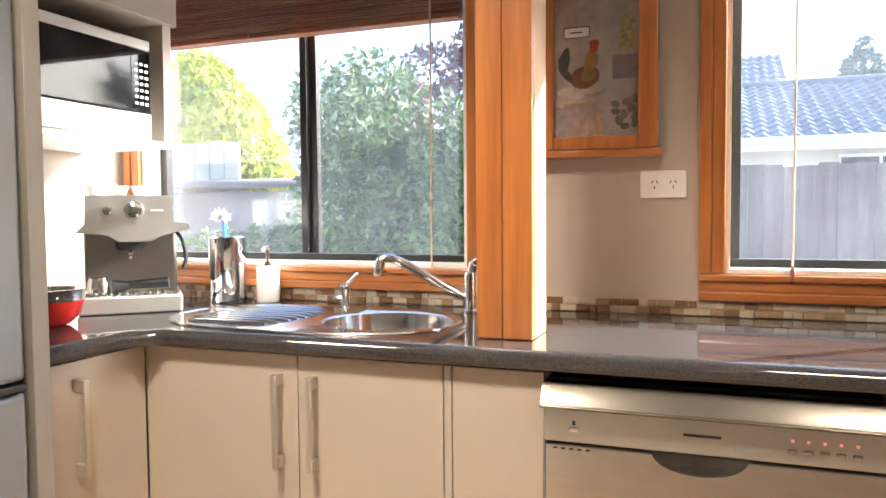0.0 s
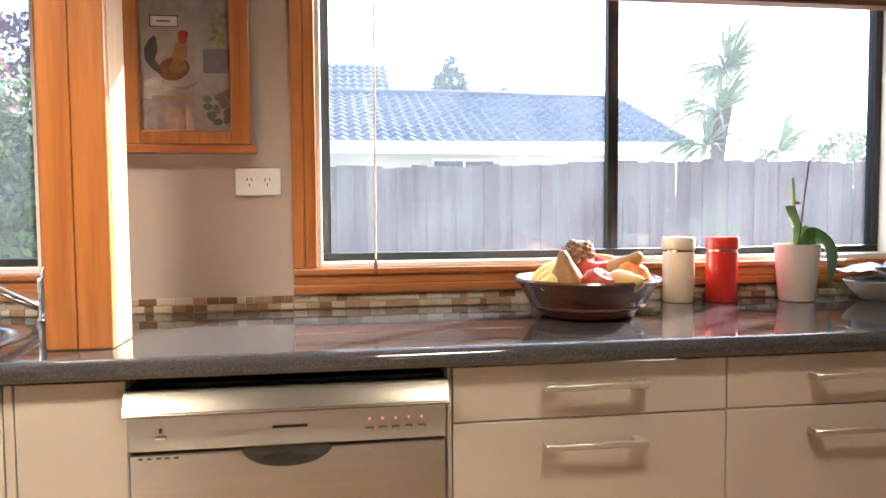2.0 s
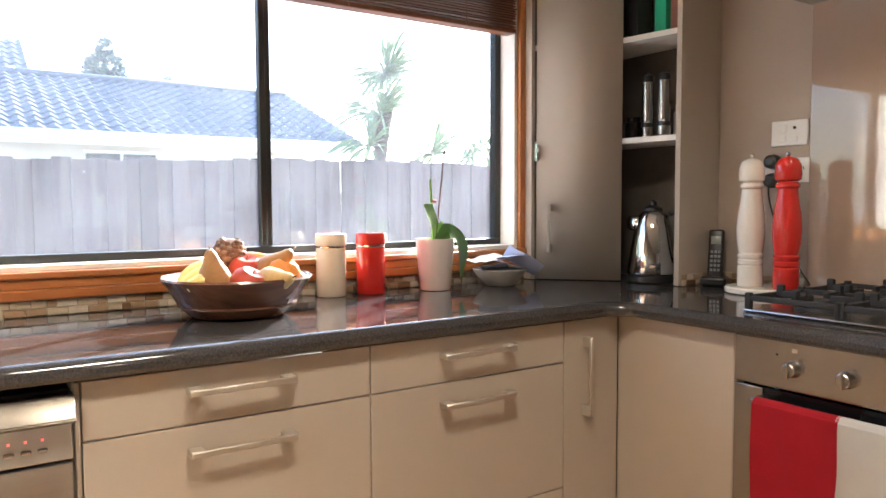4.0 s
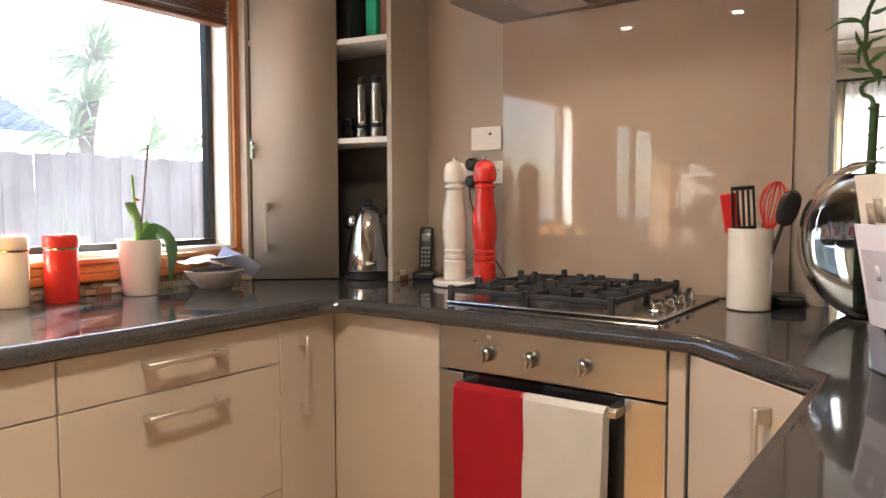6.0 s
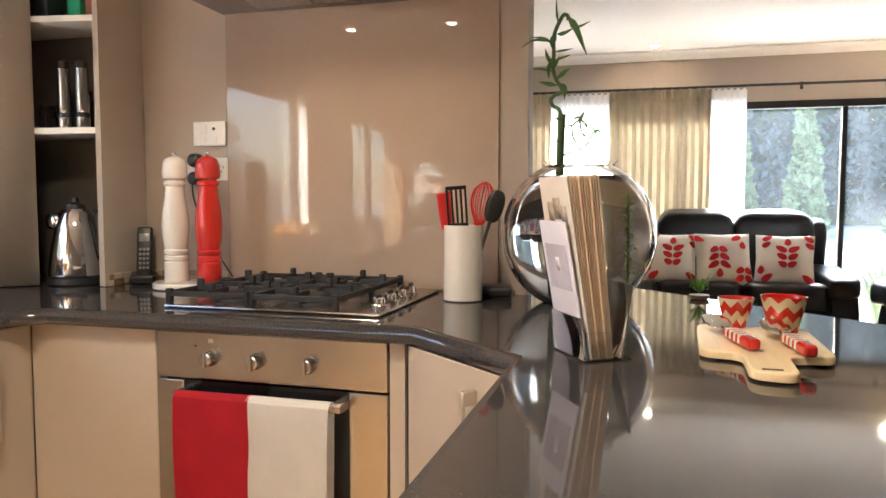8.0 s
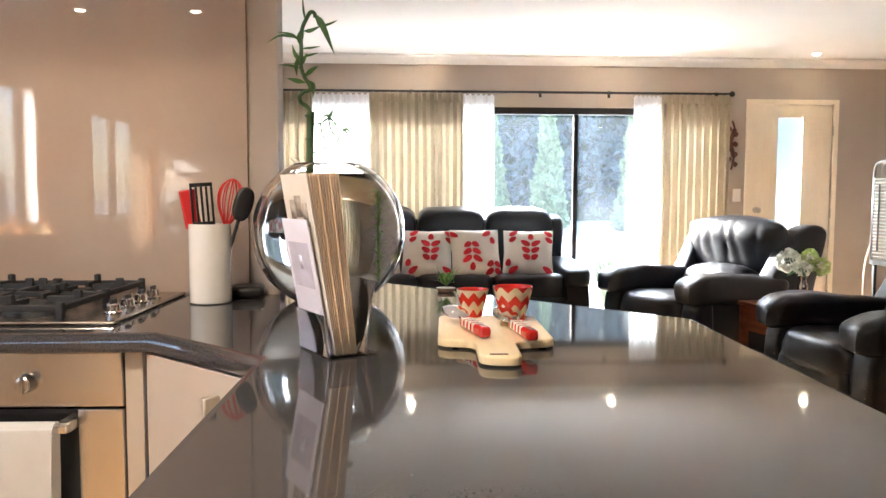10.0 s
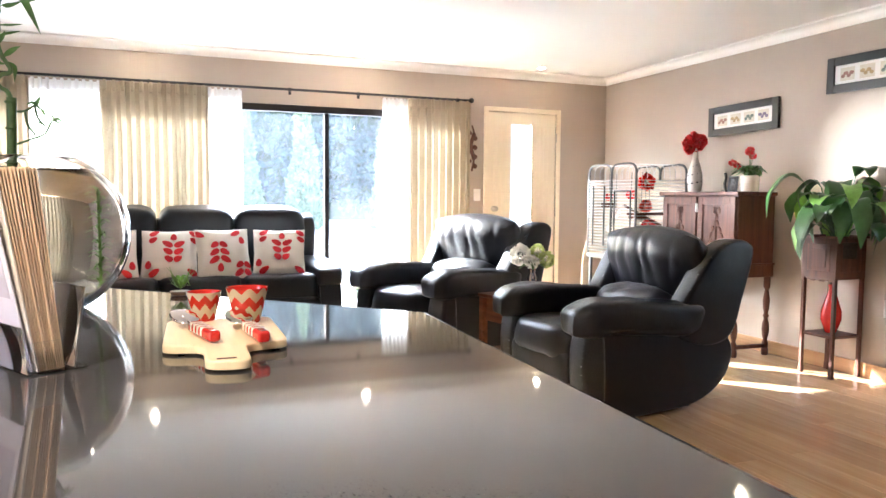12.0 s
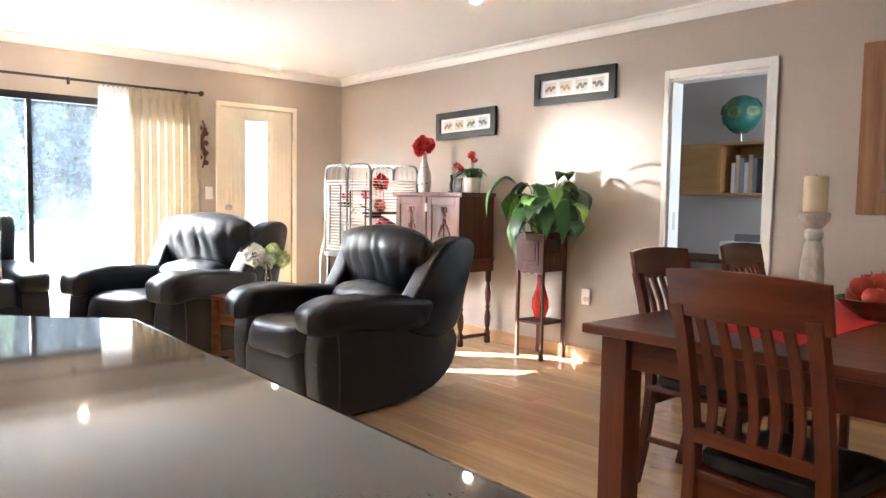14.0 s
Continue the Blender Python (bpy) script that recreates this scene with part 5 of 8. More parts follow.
# ---- framed key box with a country picture ----
kb = thing("framed_picture", (-0.347, YN - 0.001, 1.34), 0, "orange timber framed key box with a farm picture", "picture")
x0, x1, z1 = -0.16, 0.163, 0.46
part("frame", joined(box(x0, -0.045, 0.0, x0 + 0.05, -0.002, z1, 0.004), box(x1 - 0.05, -0.045, 0.0, x1, -0.002, z1, 0.004), box(x0 + 0.05, -0.045, 0.0, x1 - 0.05, -0.002, 0.035, 0.004), box(x0 + 0.05, -0.045, z1 - 0.05, x1 - 0.05, -0.002, z1, 0.004)), M_TIMBERZ, kb)
part("ledge", box(x0 - 0.012, -0.055, -0.022, x1 + 0.012, -0.002, -0.001, 0.005), M_TIMBER, kb)
M_ART = mat("aged_print", (0.38, 0.325, 0.29), 0.5, 0, 0.35, 12, 0, 60)
part("print", box(x0 + 0.05, -0.02, 0.035, x1 - 0.05, -0.012, z1 - 0.05), M_ART, kb)


def blob(cx, cz, w, h, col, nm, y=-0.0215, ang=0):
    bm = bmesh.new()
    bm.faces.new([bm.verts.new((cx + w * math.cos(a) * math.cos(ang) - h * math.sin(a) * math.sin(ang), y, cz + w * math.cos(a) * math.sin(ang) + h * math.sin(a) * math.cos(ang))) for a in [2 * math.pi * k / 20 for k in range(20)]])
    return part(nm, bm, mat("print_" + nm, col, 0.5, 0, 0.35, 40, 0, 150), kb)


part("crate_shape", box(-0.11, -0.0222, 0.036, -0.002, -0.0202, 0.118), mat("print_crate", (0.25, 0.20, 0.19), 0.5, 0, 0.4, 30), kb)
part("plank_shape", box(-0.085, -0.0226, 0.118, 0.005, -0.0206, 0.126), mat("print_plank", (0.36, 0.22, 0.11), 0.5, 0, 0.3, 40), kb)
blob(-0.06, 0.155, 0.042, 0.018, (0.46, 0.40, 0.36), "nest_shape")
blob(-0.028, 0.195, 0.040, 0.030, (0.17, 0.065, 0.03), "brown_shape", y=-0.022, ang=0.25)
for k in range(5):
    blob(-0.078 - 0.006 * (k % 3), 0.205 + 0.012 * k, 0.010, 0.026, (0.03 + 0.02 * (k % 2), 0.045, 0.04), "tail_shape", y=-0.0221 - 0.0001 * k, ang=0.7 - 0.28 * k)
blob(-0.012, 0.235, 0.018, 0.034, (0.33, 0.17, 0.06), "tan_shape", y=-0.0225, ang=-0.25)
blob(-0.018, 0.20, 0.022, 0.017, (0.24, 0.14, 0.05), "wing_shape", y=-0.0227, ang=0.3)
blob(-0.004, 0.272, 0.011, 0.014, (0.40, 0.05, 0.03), "red_shape", y=-0.023)
for k in range(4):
    blob(-0.012 + 0.006 * k, 0.288 - 0.003 * abs(k - 1.5), 0.004, 0.007, (0.42, 0.03, 0.02), "comb_shape", y=-0.0232)
for k in range(3):
    blob(-0.012 + 0.014 * k, 0.145 + 0.004 * k, 0.020, 0.003, (0.34, 0.24, 0.13), "straw_shape", y=-0.0224, ang=0.4 * k - 0.2)
for k in range(14):
    blob(0.083 + 0.013 * math.sin(k * 2.4), 0.262 + 0.0065 * k, 0.006, 0.009, (0.34 - 0.06 * (k % 3), 0.26 - 0.03 * (k % 3), 0.07), "yellow_shape", y=-0.0215 - 0.0001 * k, ang=k)
for k in range(12):
    blob(0.078 + 0.026 * math.sin(k * 1.9), 0.06 + 0.0065 * k, 0.012, 0.009, (0.13 + 0.03 * (k % 3), 0.12 + 0.02 * (k % 2), 0.09), "basket_shape", y=-0.0215 - 0.0001 * k, ang=k)
cone = bmesh.new()
cone.faces.new([cone.verts.new(q) for q in ((-0.002, -0.0228, 0.038), (0.020, -0.0228, 0.038), (0.006, -0.0228, 0.115))])
part("cone_shape", cone, mat("print_cone", (0.52, 0.30, 0.14), 0.5, 0, 0.2, 40), kb)
part("caption_panel", box(-0.085, -0.0225, 0.30, -0.015, -0.0205, 0.33), M_PAPER, kb)
part("caption_frame", joined(box(-0.085, -0.0232, 0.3, -0.015, -0.0226, 0.3025), box(-0.085, -0.0232, 0.3275, -0.015, -0.0226, 0.33), box(-0.085, -0.0232, 0.3025, -0.0825, -0.0226, 0.3275), box(-0.0175, -0.0232, 0.3025, -0.015, -0.0226, 0.3275), box(-0.068, -0.0232, 0.313, -0.034, -0.0226, 0.3165)), M_BLACK, kb)
part("sign_panel", box(0.045, -0.0235, 0.185, 0.110, -0.0215, 0.248), mat("mauve_sign", (0.20, 0.165, 0.175), 0.6, 0, 0.5, 50), kb)
p = part("glass", box(x0 + 0.05, -0.034, 0.035, x1 - 0.05, -0.031, z1 - 0.05), M_CLEAR, kb)
p.visible_shadow = False

# ---- along the wide window ----
fb = thing("fruit_bowl", (0.65, 1.885, 0.9), 0, "dark brown turned wooden fruit bowl", "bowl")
M_BOWL = wood("dark_bowl_wood", (0.07, 0.03, 0.018), (0.20, 0.085, 0.045), 0.25, "X", 0.6, 0, 0.4)
part("bowl", lathe([(0.105, 0.001), (0.112, 0.004), (0.118, 0.008), (0.140, 0.03), (0.163, 0.07), (0.181, 0.094), (0.178, 0.099), (0.170, 0.095), (0.145, 0.06), (0.10, 0.03), (0.02, 0.02)], 48), M_BOWL, fb)
part("turned_ring", lathe([(0.1365, 0.026), (0.1435, 0.029), (0.1435, 0.033), (0.1385, 0.035)], 48, False), M_BOWL, fb)
M_FR = {k: mat("fruit_" + k, c, 0.4, 0, 0.2, 12, 0.1, 120) for k, c in (("orange", (0.72, 0.26, 0.04)), ("apple", (0.50, 0.06, 0.03)), ("pear", (0.38, 0.20, 0.07)), ("banana", (0.75, 0.58, 0.16)), ("nut", (0.22, 0.12, 0.07)), ("gold", (0.62, 0.42, 0.16)))}


def fruit(nm, lab, loc, prof, m, tilt=(0, 0, 0)):
    prof, loc = [(r * 1.16, z * 1.16) for r, z in prof], [c * 1.12 for c in loc[:2]] + [loc[2]]
    ob = single(nm, lathe(prof, 24), M_FR[m], (0.64 + loc[0], 1.885 + loc[1], 0.9 + loc[2]), lab, "fruit", "fruit in the bowl")
    ob.matrix_world = Matrix.Translation((0.64 + loc[0], 1.885 + loc[1], 0.9 + loc[2])) @ pose(0, 0, 0, *tilt)
    part("stem", tube([(0, 0, prof[-1][1] - 0.003), (0.002, 0.001, prof[-1][1] + 0.012)], 0.0018, 6), M_FR["nut"], ob)
    return ob


ROUND = [(0.004, 0.004), (0.02, 0.0), (0.032, 0.012), (0.037, 0.03), (0.034, 0.048), (0.022, 0.06), (0.008, 0.058), (0.002, 0.055)]
PEAR = [(0.004, 0.002), (0.022, 0.0), (0.034, 0.014), (0.036, 0.03), (0.028, 0.05), (0.017, 0.07), (0.012, 0.085), (0.006, 0.094), (0.002, 0.095)]
fruit("pear", "brown ripe pear standing in the bowl", (-0.055, -0.06, 0.062), PEAR, "pear", (8, -10, 0))
fruit("apple", "red apple in the fruit bowl", (-0.012, -0.085, 0.055), ROUND, "apple", (30, 0, 40))
fruit("pear", "golden pear lying in the bowl", (0.04, -0.07, 0.075), PEAR, "gold", (75, 0, 20))
fruit("orange", "bright orange in the fruit bowl", (0.085, -0.04, 0.066), ROUND, "orange", (10, 20, 0))
fruit("orange", "bright orange in the fruit bowl", (0.105, 0.03, 0.07), ROUND, "orange", (0, 40, 0))
fruit("apple", "red apple in the fruit bowl", (0.03, 0.02, 0.075), ROUND, "apple", (20, 0, 0))
fruit("orange", "bright orange in the fruit bowl", (-0.04, 0.04, 0.06), ROUND, "orange")
fruit("pear", "brown ripe pear leaning on the fruit", (0.065, 0.0, 0.085), PEAR, "pear", (40, 30, 10))
for k in range(3):
    c = arc([(-0.02 + 0.0 * k, 0.03, 0.105), (-0.06, 0.0 - 0.03 * k, 0.12 - 0.006 * k), (-0.11, -0.02 - 0.03 * k, 0.105 - 0.008 * k), (-0.135, -0.03 - 0.03 * k, 0.075 + 0.008 * k)], 6)
    n = len(c)
    single("banana", tube(c, [0.004 + 0.018 * math.sin(math.pi * min(1, max(0.03, i / (n - 1) * 0.92 + 0.05))) ** 0.5 for i in range(n)], 10), M_FR["banana"], (0.64, 1.885, 0.9), "yellow banana lying over the bowl rim", "fruit", "fruit in the bowl")
bm = pad(0.075, 0.075, 0.085, 0.9, 14)
pine = [bm]
for k in range(70):
    a, t = k * 2.4, k / 70
    z = -0.04 + 0.08 * t
    rr = 0.037 * math.sqrt(max(0.05, 1 - (z / 0.046) ** 2))
    pine.append(shifted(pad(0.012, 0.016, 0.012, 0.6, 5), Matrix.Translation((rr * math.cos(a), rr * math.sin(a), z)) @ pose(0, 0, 0, 0, 0, math.degrees(a))))
single("pine_cone", joined(*pine), M_FR["nut"], (0.645, 1.93, 1.045), "rough brown pine cone on the fruit", "pine cone")
for k, (dx, dy, tz) in enumerate(((0.06, 0.05, -20), (0.09, 0.06, 15))):
    single("banana", tube(arc([(0, 0, 0.12), (0.03, -0.02, 0.125), (0.07, -0.035, 0.115), (0.1, -0.05, 0.09)], 6), [0.005, 0.012, 0.016, 0.017, 0.017, 0.017, 0.017, 0.017, 0.017, 0.017, 0.017, 0.017, 0.017, 0.016, 0.015, 0.013, 0.011, 0.009, 0.005], 10), M_FR["orange"], (0.64 + dx - 0.06, 1.885 + dy, 0.9 + 0.01 * k), "orange-skinned banana on the fruit bowl", "fruit", "fruit in the bowl")


def jar(x, y, m, label):
    j = thing("storage_jar", (x, y, 0.9), 0, label, "jar", "storage jars")
    part("body", lathe([(0.042, 0.001), (0.044, 0.004), (0.044, 0.14), (0.042, 0.144)], 36), m, j)
    part("band", lathe([(0.0435, 0.1445), (0.0435, 0.149), (0.042, 0.150)], 36), M_CHROME, j, "clear silver band")
    part("lid", lathe([(0.045, 0.1505), (0.046, 0.153), (0.046, 0.181), (0.043, 0.185), (0.01, 0.186)], 36), m, j)
    return j


jar(0.995, 2.088, mat("cream_enamel", (0.72, 0.62, 0.48), 0.25, 0, 0.03, 5, 0, 60, 0.5, 0.4), "cream enamel storage jar with lid on the counter")
jar(1.122, 2.078, M_RED, "glossy red storage jar with lid on the counter")

op = thing("orchid", (1.335, 2.045, 0.9), 0, "small orchid in a white glazed pot", "potted plant")
part("pot", lathe([(0.046, 0.001), (0.048, 0.004), (0.062, 0.155), (0.064, 0.163), (0.059, 0.163), (0.057, 0.14)], 36), mat("pinkish_white_glaze", (0.74, 0.66, 0.62), 0.25, 0, 0.04, 5, 0, 60, 0.5, 0.3), op)
part("soil", lathe([(0.002, 0.138), (0.056, 0.14)], 24, False), mat("bark_soil", (0.06, 0.04, 0.03), 0.95, 0, 0.4, 60, 0.6, 120), op)


def blade(points, widths, normal, cup=0.15):
    """A long leaf along points with given half widths, slightly folded along its midrib."""
    c = arc(points, 5)
    n = Vector(normal)
    bm = bmesh.new()
    rows = []
    for i, p in enumerate(c):
        t = i / (len(c) - 1) * (len(widths) - 1)
        k = min(int(t), len(widths) - 2)
        w = widths[k] + (widths[k + 1] - widths[k]) * (t - k)
        d = (c[min(i + 1, len(c) - 1)] - c[max(i - 1, 0)]).normalized()
        s = d.cross(n).normalized()
        up = s.cross(d)
        rows.append([bm.verts.new(p - s * w + up * w * cup), bm.verts.new(p), bm.verts.new(p + s * w + up * w * cup)])
    for a, b in zip(rows, rows[1:]):
        for k in range(2):
            bm.faces.new((a[k], a[k + 1], b[k + 1], b[k]))
    return bm


for pts, wd, nn, m in (([(0, 0, 0.15), (-0.02, -0.02, 0.21), (-0.045, -0.03, 0.25), (-0.06, -0.03, 0.27)], [0.012, 0.034, 0.038, 0.004], (0.6, -0.8, 0.2), M_LEAFL),
                       ([(0, 0, 0.15), (0.04, -0.02, 0.18), (0.075, -0.035, 0.14), (0.07, -0.04, 0.04)], [0.014, 0.036, 0.046, 0.008], (0.5, -0.8, 0.4), M_LEAF),
                       ([(0, 0, 0.15), (0.02, 0.01, 0.19), (0.035, 0.01, 0.215)], [0.01, 0.02, 0.004], (0.2, -1, 0.2), M_LEAFL)):
    part("leaf", blade(pts, wd, nn), m, op)
part("stem", tube(arc([(-0.01, 0, 0.14), (-0.012, 0, 0.25), (-0.018, 0, 0.35)]), 0.004, 8), M_LEAFL, op)
part("cane", tube([(0.0, 0, 0.14), (0.03, -0.01, 0.44)], 0.0025, 6), M_OLD, op)
part("clip", pad(0.018, 0.012, 0.01, 0.5, 6), mat("red_clip", (0.3, 0.05, 0.03), 0.5), op).location = (-0.005, 0, 0.28)

ds = thing("paper_dish", (1.575, 2.02, 0.9), 0, "grey ceramic dish holding paper slips", "dish")
part("dish", lathe([(0.045, 0.001), (0.05, 0.004), (0.085, 0.045), (0.092, 0.056), (0.089, 0.058), (0.08, 0.045), (0.045, 0.01)], 36), mat("grey_ceramic", (0.50, 0.47, 0.43), 0.4, 0, 0.05, 8), ds)
for i in range(6):
    bm = bmesh.new()
    g = [[bm.verts.new((0.066 * (a / 4 - .5) * 2, 0.045 * (b / 4 - .5) * 2, 0.008 * noise.noise(Vector((a * .6, b * .6, i * 3.1))))) for b in range(5)] for a in range(5)]
    for a in range(4):
        for b in range(4):
            bm.faces.new((g[a][b], g[a + 1][b], g[a + 1][b + 1], g[a][b + 1]))
    ob = single("folded_note", bm, M_PAPER if i % 2 == 0 else mat("blue_paper", (0.62, 0.68, 0.86), 0.8), (0, 0, 0), "crumpled folded paper slip in the dish", "paper", "papers in the dish")
    ob.matrix_world = Matrix.Translation((1.575 + (0.0, -0.04, 0.03, 0.065, -0.02, 0.02)[i], 2.02 + (0, -0.02, 0.02, -0.04, 0.03, -0.03)[i], 0.957 + 0.008 * i)) @ pose(0, 0, 0, (5, -8, 10, 35, -5, 8)[i], (0, 10, -8, -30, 5, -6)[i], i * 47)

# ---- corner appliance cabinet ----
cc = thing("corner_cabinet", (0, 0, 0.9), 0, "tall cream corner cabinet standing on the worktop, half open", "cabinet")
def strip(a, b, t, z0, z1, side=1):
    """An upright board from a to b, t thick."""
    a, b = Vector((*a, 0)), Vector((*b, 0))
    n = Vector((-(b - a).y, (b - a).x, 0)).normalized() * t * side
    bm = bmesh.new()
    lo = [bm.verts.new(p + Vector((0, 0, z0))) for p in (a, b, b + n, a + n)]
    hi = [bm.verts.new(p + Vector((0, 0, z1))) for p in (a, b, b + n, a + n)]
    bm.faces.new(lo), bm.faces.new(hi)
    for k in range(4):
        bm.faces.new((lo[k], lo[(k + 1) % 4], hi[(k + 1) % 4], hi[k]))
    return bm
cd = part("door", strip((1.792, 2.088), (1.985, 1.868), 0.018, 0.004, 1.52), M_CREAM, cc, "cream door leaf standing ajar")
hd = Vector((1.985 - 1.792, 1.868 - 2.088, 0)).normalized()
handle("handle", cd, (1.822, 2.053, 0.10), (1.822, 2.053, 0.27), (-0.022, -0.02, 0))
part("hinge", box(1.783, 2.075, 0.42, 1.793, 2.09, 0.48, 0.001), M_CHROME, cd)
part("side_panel", box(2.02, 1.652, 0.002, 2.222, 1.672, 1.526, 0.001), M_CREAM, cc)
part("side_panel", box(1.775, 2.095, 0.002, 1.79, 2.143, 1.526, 0.001), M_CREAM, cc)
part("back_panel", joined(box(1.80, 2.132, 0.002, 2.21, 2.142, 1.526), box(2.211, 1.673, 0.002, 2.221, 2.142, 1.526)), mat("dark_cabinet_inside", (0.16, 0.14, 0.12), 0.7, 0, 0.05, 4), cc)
for z in (0.475, 0.815, 1.15):
    part("shelf", slab([(1.99, 1.89), (2.024, 1.673), (2.21, 1.673), (2.21, 2.13), (1.82, 2.13), (1.82, 2.09)], z, z + 0.018), M_WHITE, cc)
kt = thing("kettle", (2.075, 1.805, 0.9), 0, "polished steel kettle on a black base in the cabinet", "kettle")
kt.scale = (1.12, 1.12, 1.06)
part("base", lathe([(0.075, 0.001), (0.078, 0.004), (0.076, 0.022), (0.06, 0.026)], 32), M_BLACK, kt)
part("body", lathe([(0.074, 0.027), (0.076, 0.035), (0.068, 0.10), (0.056, 0.17), (0.045, 0.215), (0.03, 0.228)], 36), M_CHROME, kt)
part("lid", lathe([(0.03, 0.2285), (0.028, 0.24), (0.012, 0.248), (0.01, 0.262), (0.004, 0.266)], 24), M_BLACK, kt)
part("kettle_handle", tube(arc([(0.02, -0.045, 0.22), (0.04, -0.085, 0.24), (0.05, -0.115, 0.19), (0.05, -0.11, 0.10), (0.04, -0.075, 0.06)]), 0.009, 10), M_BLACK, kt)
part("spout", shifted(pad(0.04, 0.05, 0.05, 0.7, 10), Matrix.Translation((-0.03, 0.045, 0.19))), M_CHROME, kt)
for k, (x, y) in enumerate(((2.07, 1.83), (2.075, 1.765))):
    gr = thing("pepper_grinder", (x, y, 1.393), 0, "slim steel electric grinder with a black cap", "grinder", "grinders on the shelf")
    part("body", lathe([(0.021, 0.0), (0.022, 0.003), (0.022, 0.05), (0.0195, 0.056), (0.0195, 0.062), (0.021, 0.068), (0.019, 0.19)], 24), M_STEEL, gr)
    part("window", lathe([(0.0215, 0.036), (0.0225, 0.038), (0.0225, 0.05), (0.0215, 0.052)], 24, False), M_BLACK, gr)
    part("cap", lathe([(0.0195, 0.19), (0.02, 0.196), (0.019, 0.212), (0.008, 0.217), (0.003, 0.222)], 24), M_BLACK, gr)
for x, y, h, rr, m, nm in ((2.06, 1.885, 0.075, 0.028, M_DGLASS, "spice_jar"), (2.14, 1.74, 0.11, 0.03, M_WCER, "spice_jar"), (2.15, 1.82, 0.13, 0.026, M_BLACK, "spice_jar")):
    single(nm, lathe([(rr, 0.0), (rr, h * 0.75), (rr * 0.8, h * 0.82), (rr * 0.85, h), (rr * 0.3, h + 0.002)], 20), m, (x, y, 1.3935), "small jar standing on the cabinet shelf", "jar", "jars on the shelf")
for x, y, m, lab in ((2.09, 1.77, mat("green_carton", (0.03, 0.36, 0.20), 0.4, 0, 0.1, 10), "green carton on the upper shelf"), (2.05, 1.855, M_BLACK, "dark spotted tin on the upper shelf"), (2.085, 1.70, mat("brown_carton", (0.25, 0.1, 0.07), 0.5), "narrow brown carton on the upper shelf")):
    single("food_carton", box(-0.03, -0.028, 0, 0.03, 0.028, 0.17, 0.003), m, (x, y, 1.7335), lab, "carton", "cartons on the shelf", -10)
cb = thing("kettle_cable", (0, 0, 0.9), 0, "black kettle cable hanging in the cabinet", "cable")
part("cable", tube(arc([(2.19, 1.70, 0.02), (2.18, 1.69, 0.2), (2.17, 1.70, 0.33), (2.19, 1.72, 0.36), (2.205, 1.72, 0.3)]), 0.004, 8), M_BLACK, cb)
mosaic("tiles_corner", (2.03, 1.652), (2.222, 1.652), 0.9005, (0, -1))
mosaic("tiles_splash", (2.225, 1.64), (2.225, 1.345), 0.9005, (-1, 0))

ph = thing("cordless_phone", (2.135, 1.60, 0.9), -62, "black cordless telephone handset in its cradle", "telephone")
part("cradle", box(-0.04, -0.04, 0.001, 0.04, 0.045, 0.032, 0.01, 3), M_BLACK, ph)
hs = part("handset", shifted(box(-0.024, -0.014, 0.0, 0.024, 0.014, 0.165, 0.008, 3), pose(0, 0.01, 0.02, -12)), M_BLACK, ph)
part("screen", shifted(box(-0.016, -0.0155, 0.115, 0.016, -0.0135, 0.142, 0.001), pose(0, 0.01, 0.02, -12)), mat("grey_screen", (0.25, 0.28, 0.27), 0.2), hs)
for i in range(5):
    for j in range(3):
        part("key", shifted(box(-0.016 + j * 0.0115, -0.0155, 0.025 + i * 0.015, -0.0075 + j * 0.0115, -0.0135, 0.034 + i * 0.015, 0.001, 1), pose(0, 0.01, 0.02, -12)), M_SILVER, hs)

MILL = [(0.040, 0.0), (0.042, 0.004), (0.042, 0.06), (0.038, 0.064), (0.042, 0.068), (0.042, 0.078), (0.038, 0.082), (0.042, 0.087), (0.042, 0.096), (0.038, 0.10), (0.044, 0.13), (0.047, 0.17), (0.043, 0.22), (0.035, 0.26), (0.032, 0.29), (0.038, 0.296), (0.038, 0.304), (0.03, 0.31)]
MHEAD = [(0.03, 0.311), (0.041, 0.316), (0.043, 0.33), (0.041, 0.355), (0.034, 0.372), (0.02, 0.38), (0.005, 0.383)]
pl = single("round_plate", lathe([(0.10, 0.001), (0.105, 0.004), (0.105, 0.016), (0.1, 0.02), (0.01, 0.02)], 40), M_WCER, (2.085, 1.40, 0.9), "white round stand under the pepper mills", "plate")
for x, y, m, lab in ((2.065, 1.427, M_WCER, "tall white turned pepper mill"), (2.075, 1.318, M_RED, "tall glossy red turned pepper mill")):
    z = 0.9205 if m is M_WCER else 0.9205
    mill = thing("pepper_mill", (x, y, z), 0, lab, "pepper mill", "pepper mills")
    part("body", lathe([(r * 0.86, z_) for r, z_ in MILL], 36), m, mill)
    part("head", lathe([(r * 0.86, z_) for r, z_ in MHEAD], 36), m, mill)
    part("finial", lathe([(0.004, 0.383), (0.007, 0.387), (0.006, 0.394), (0.002, 0.396)], 12), M_CHROME, mill)

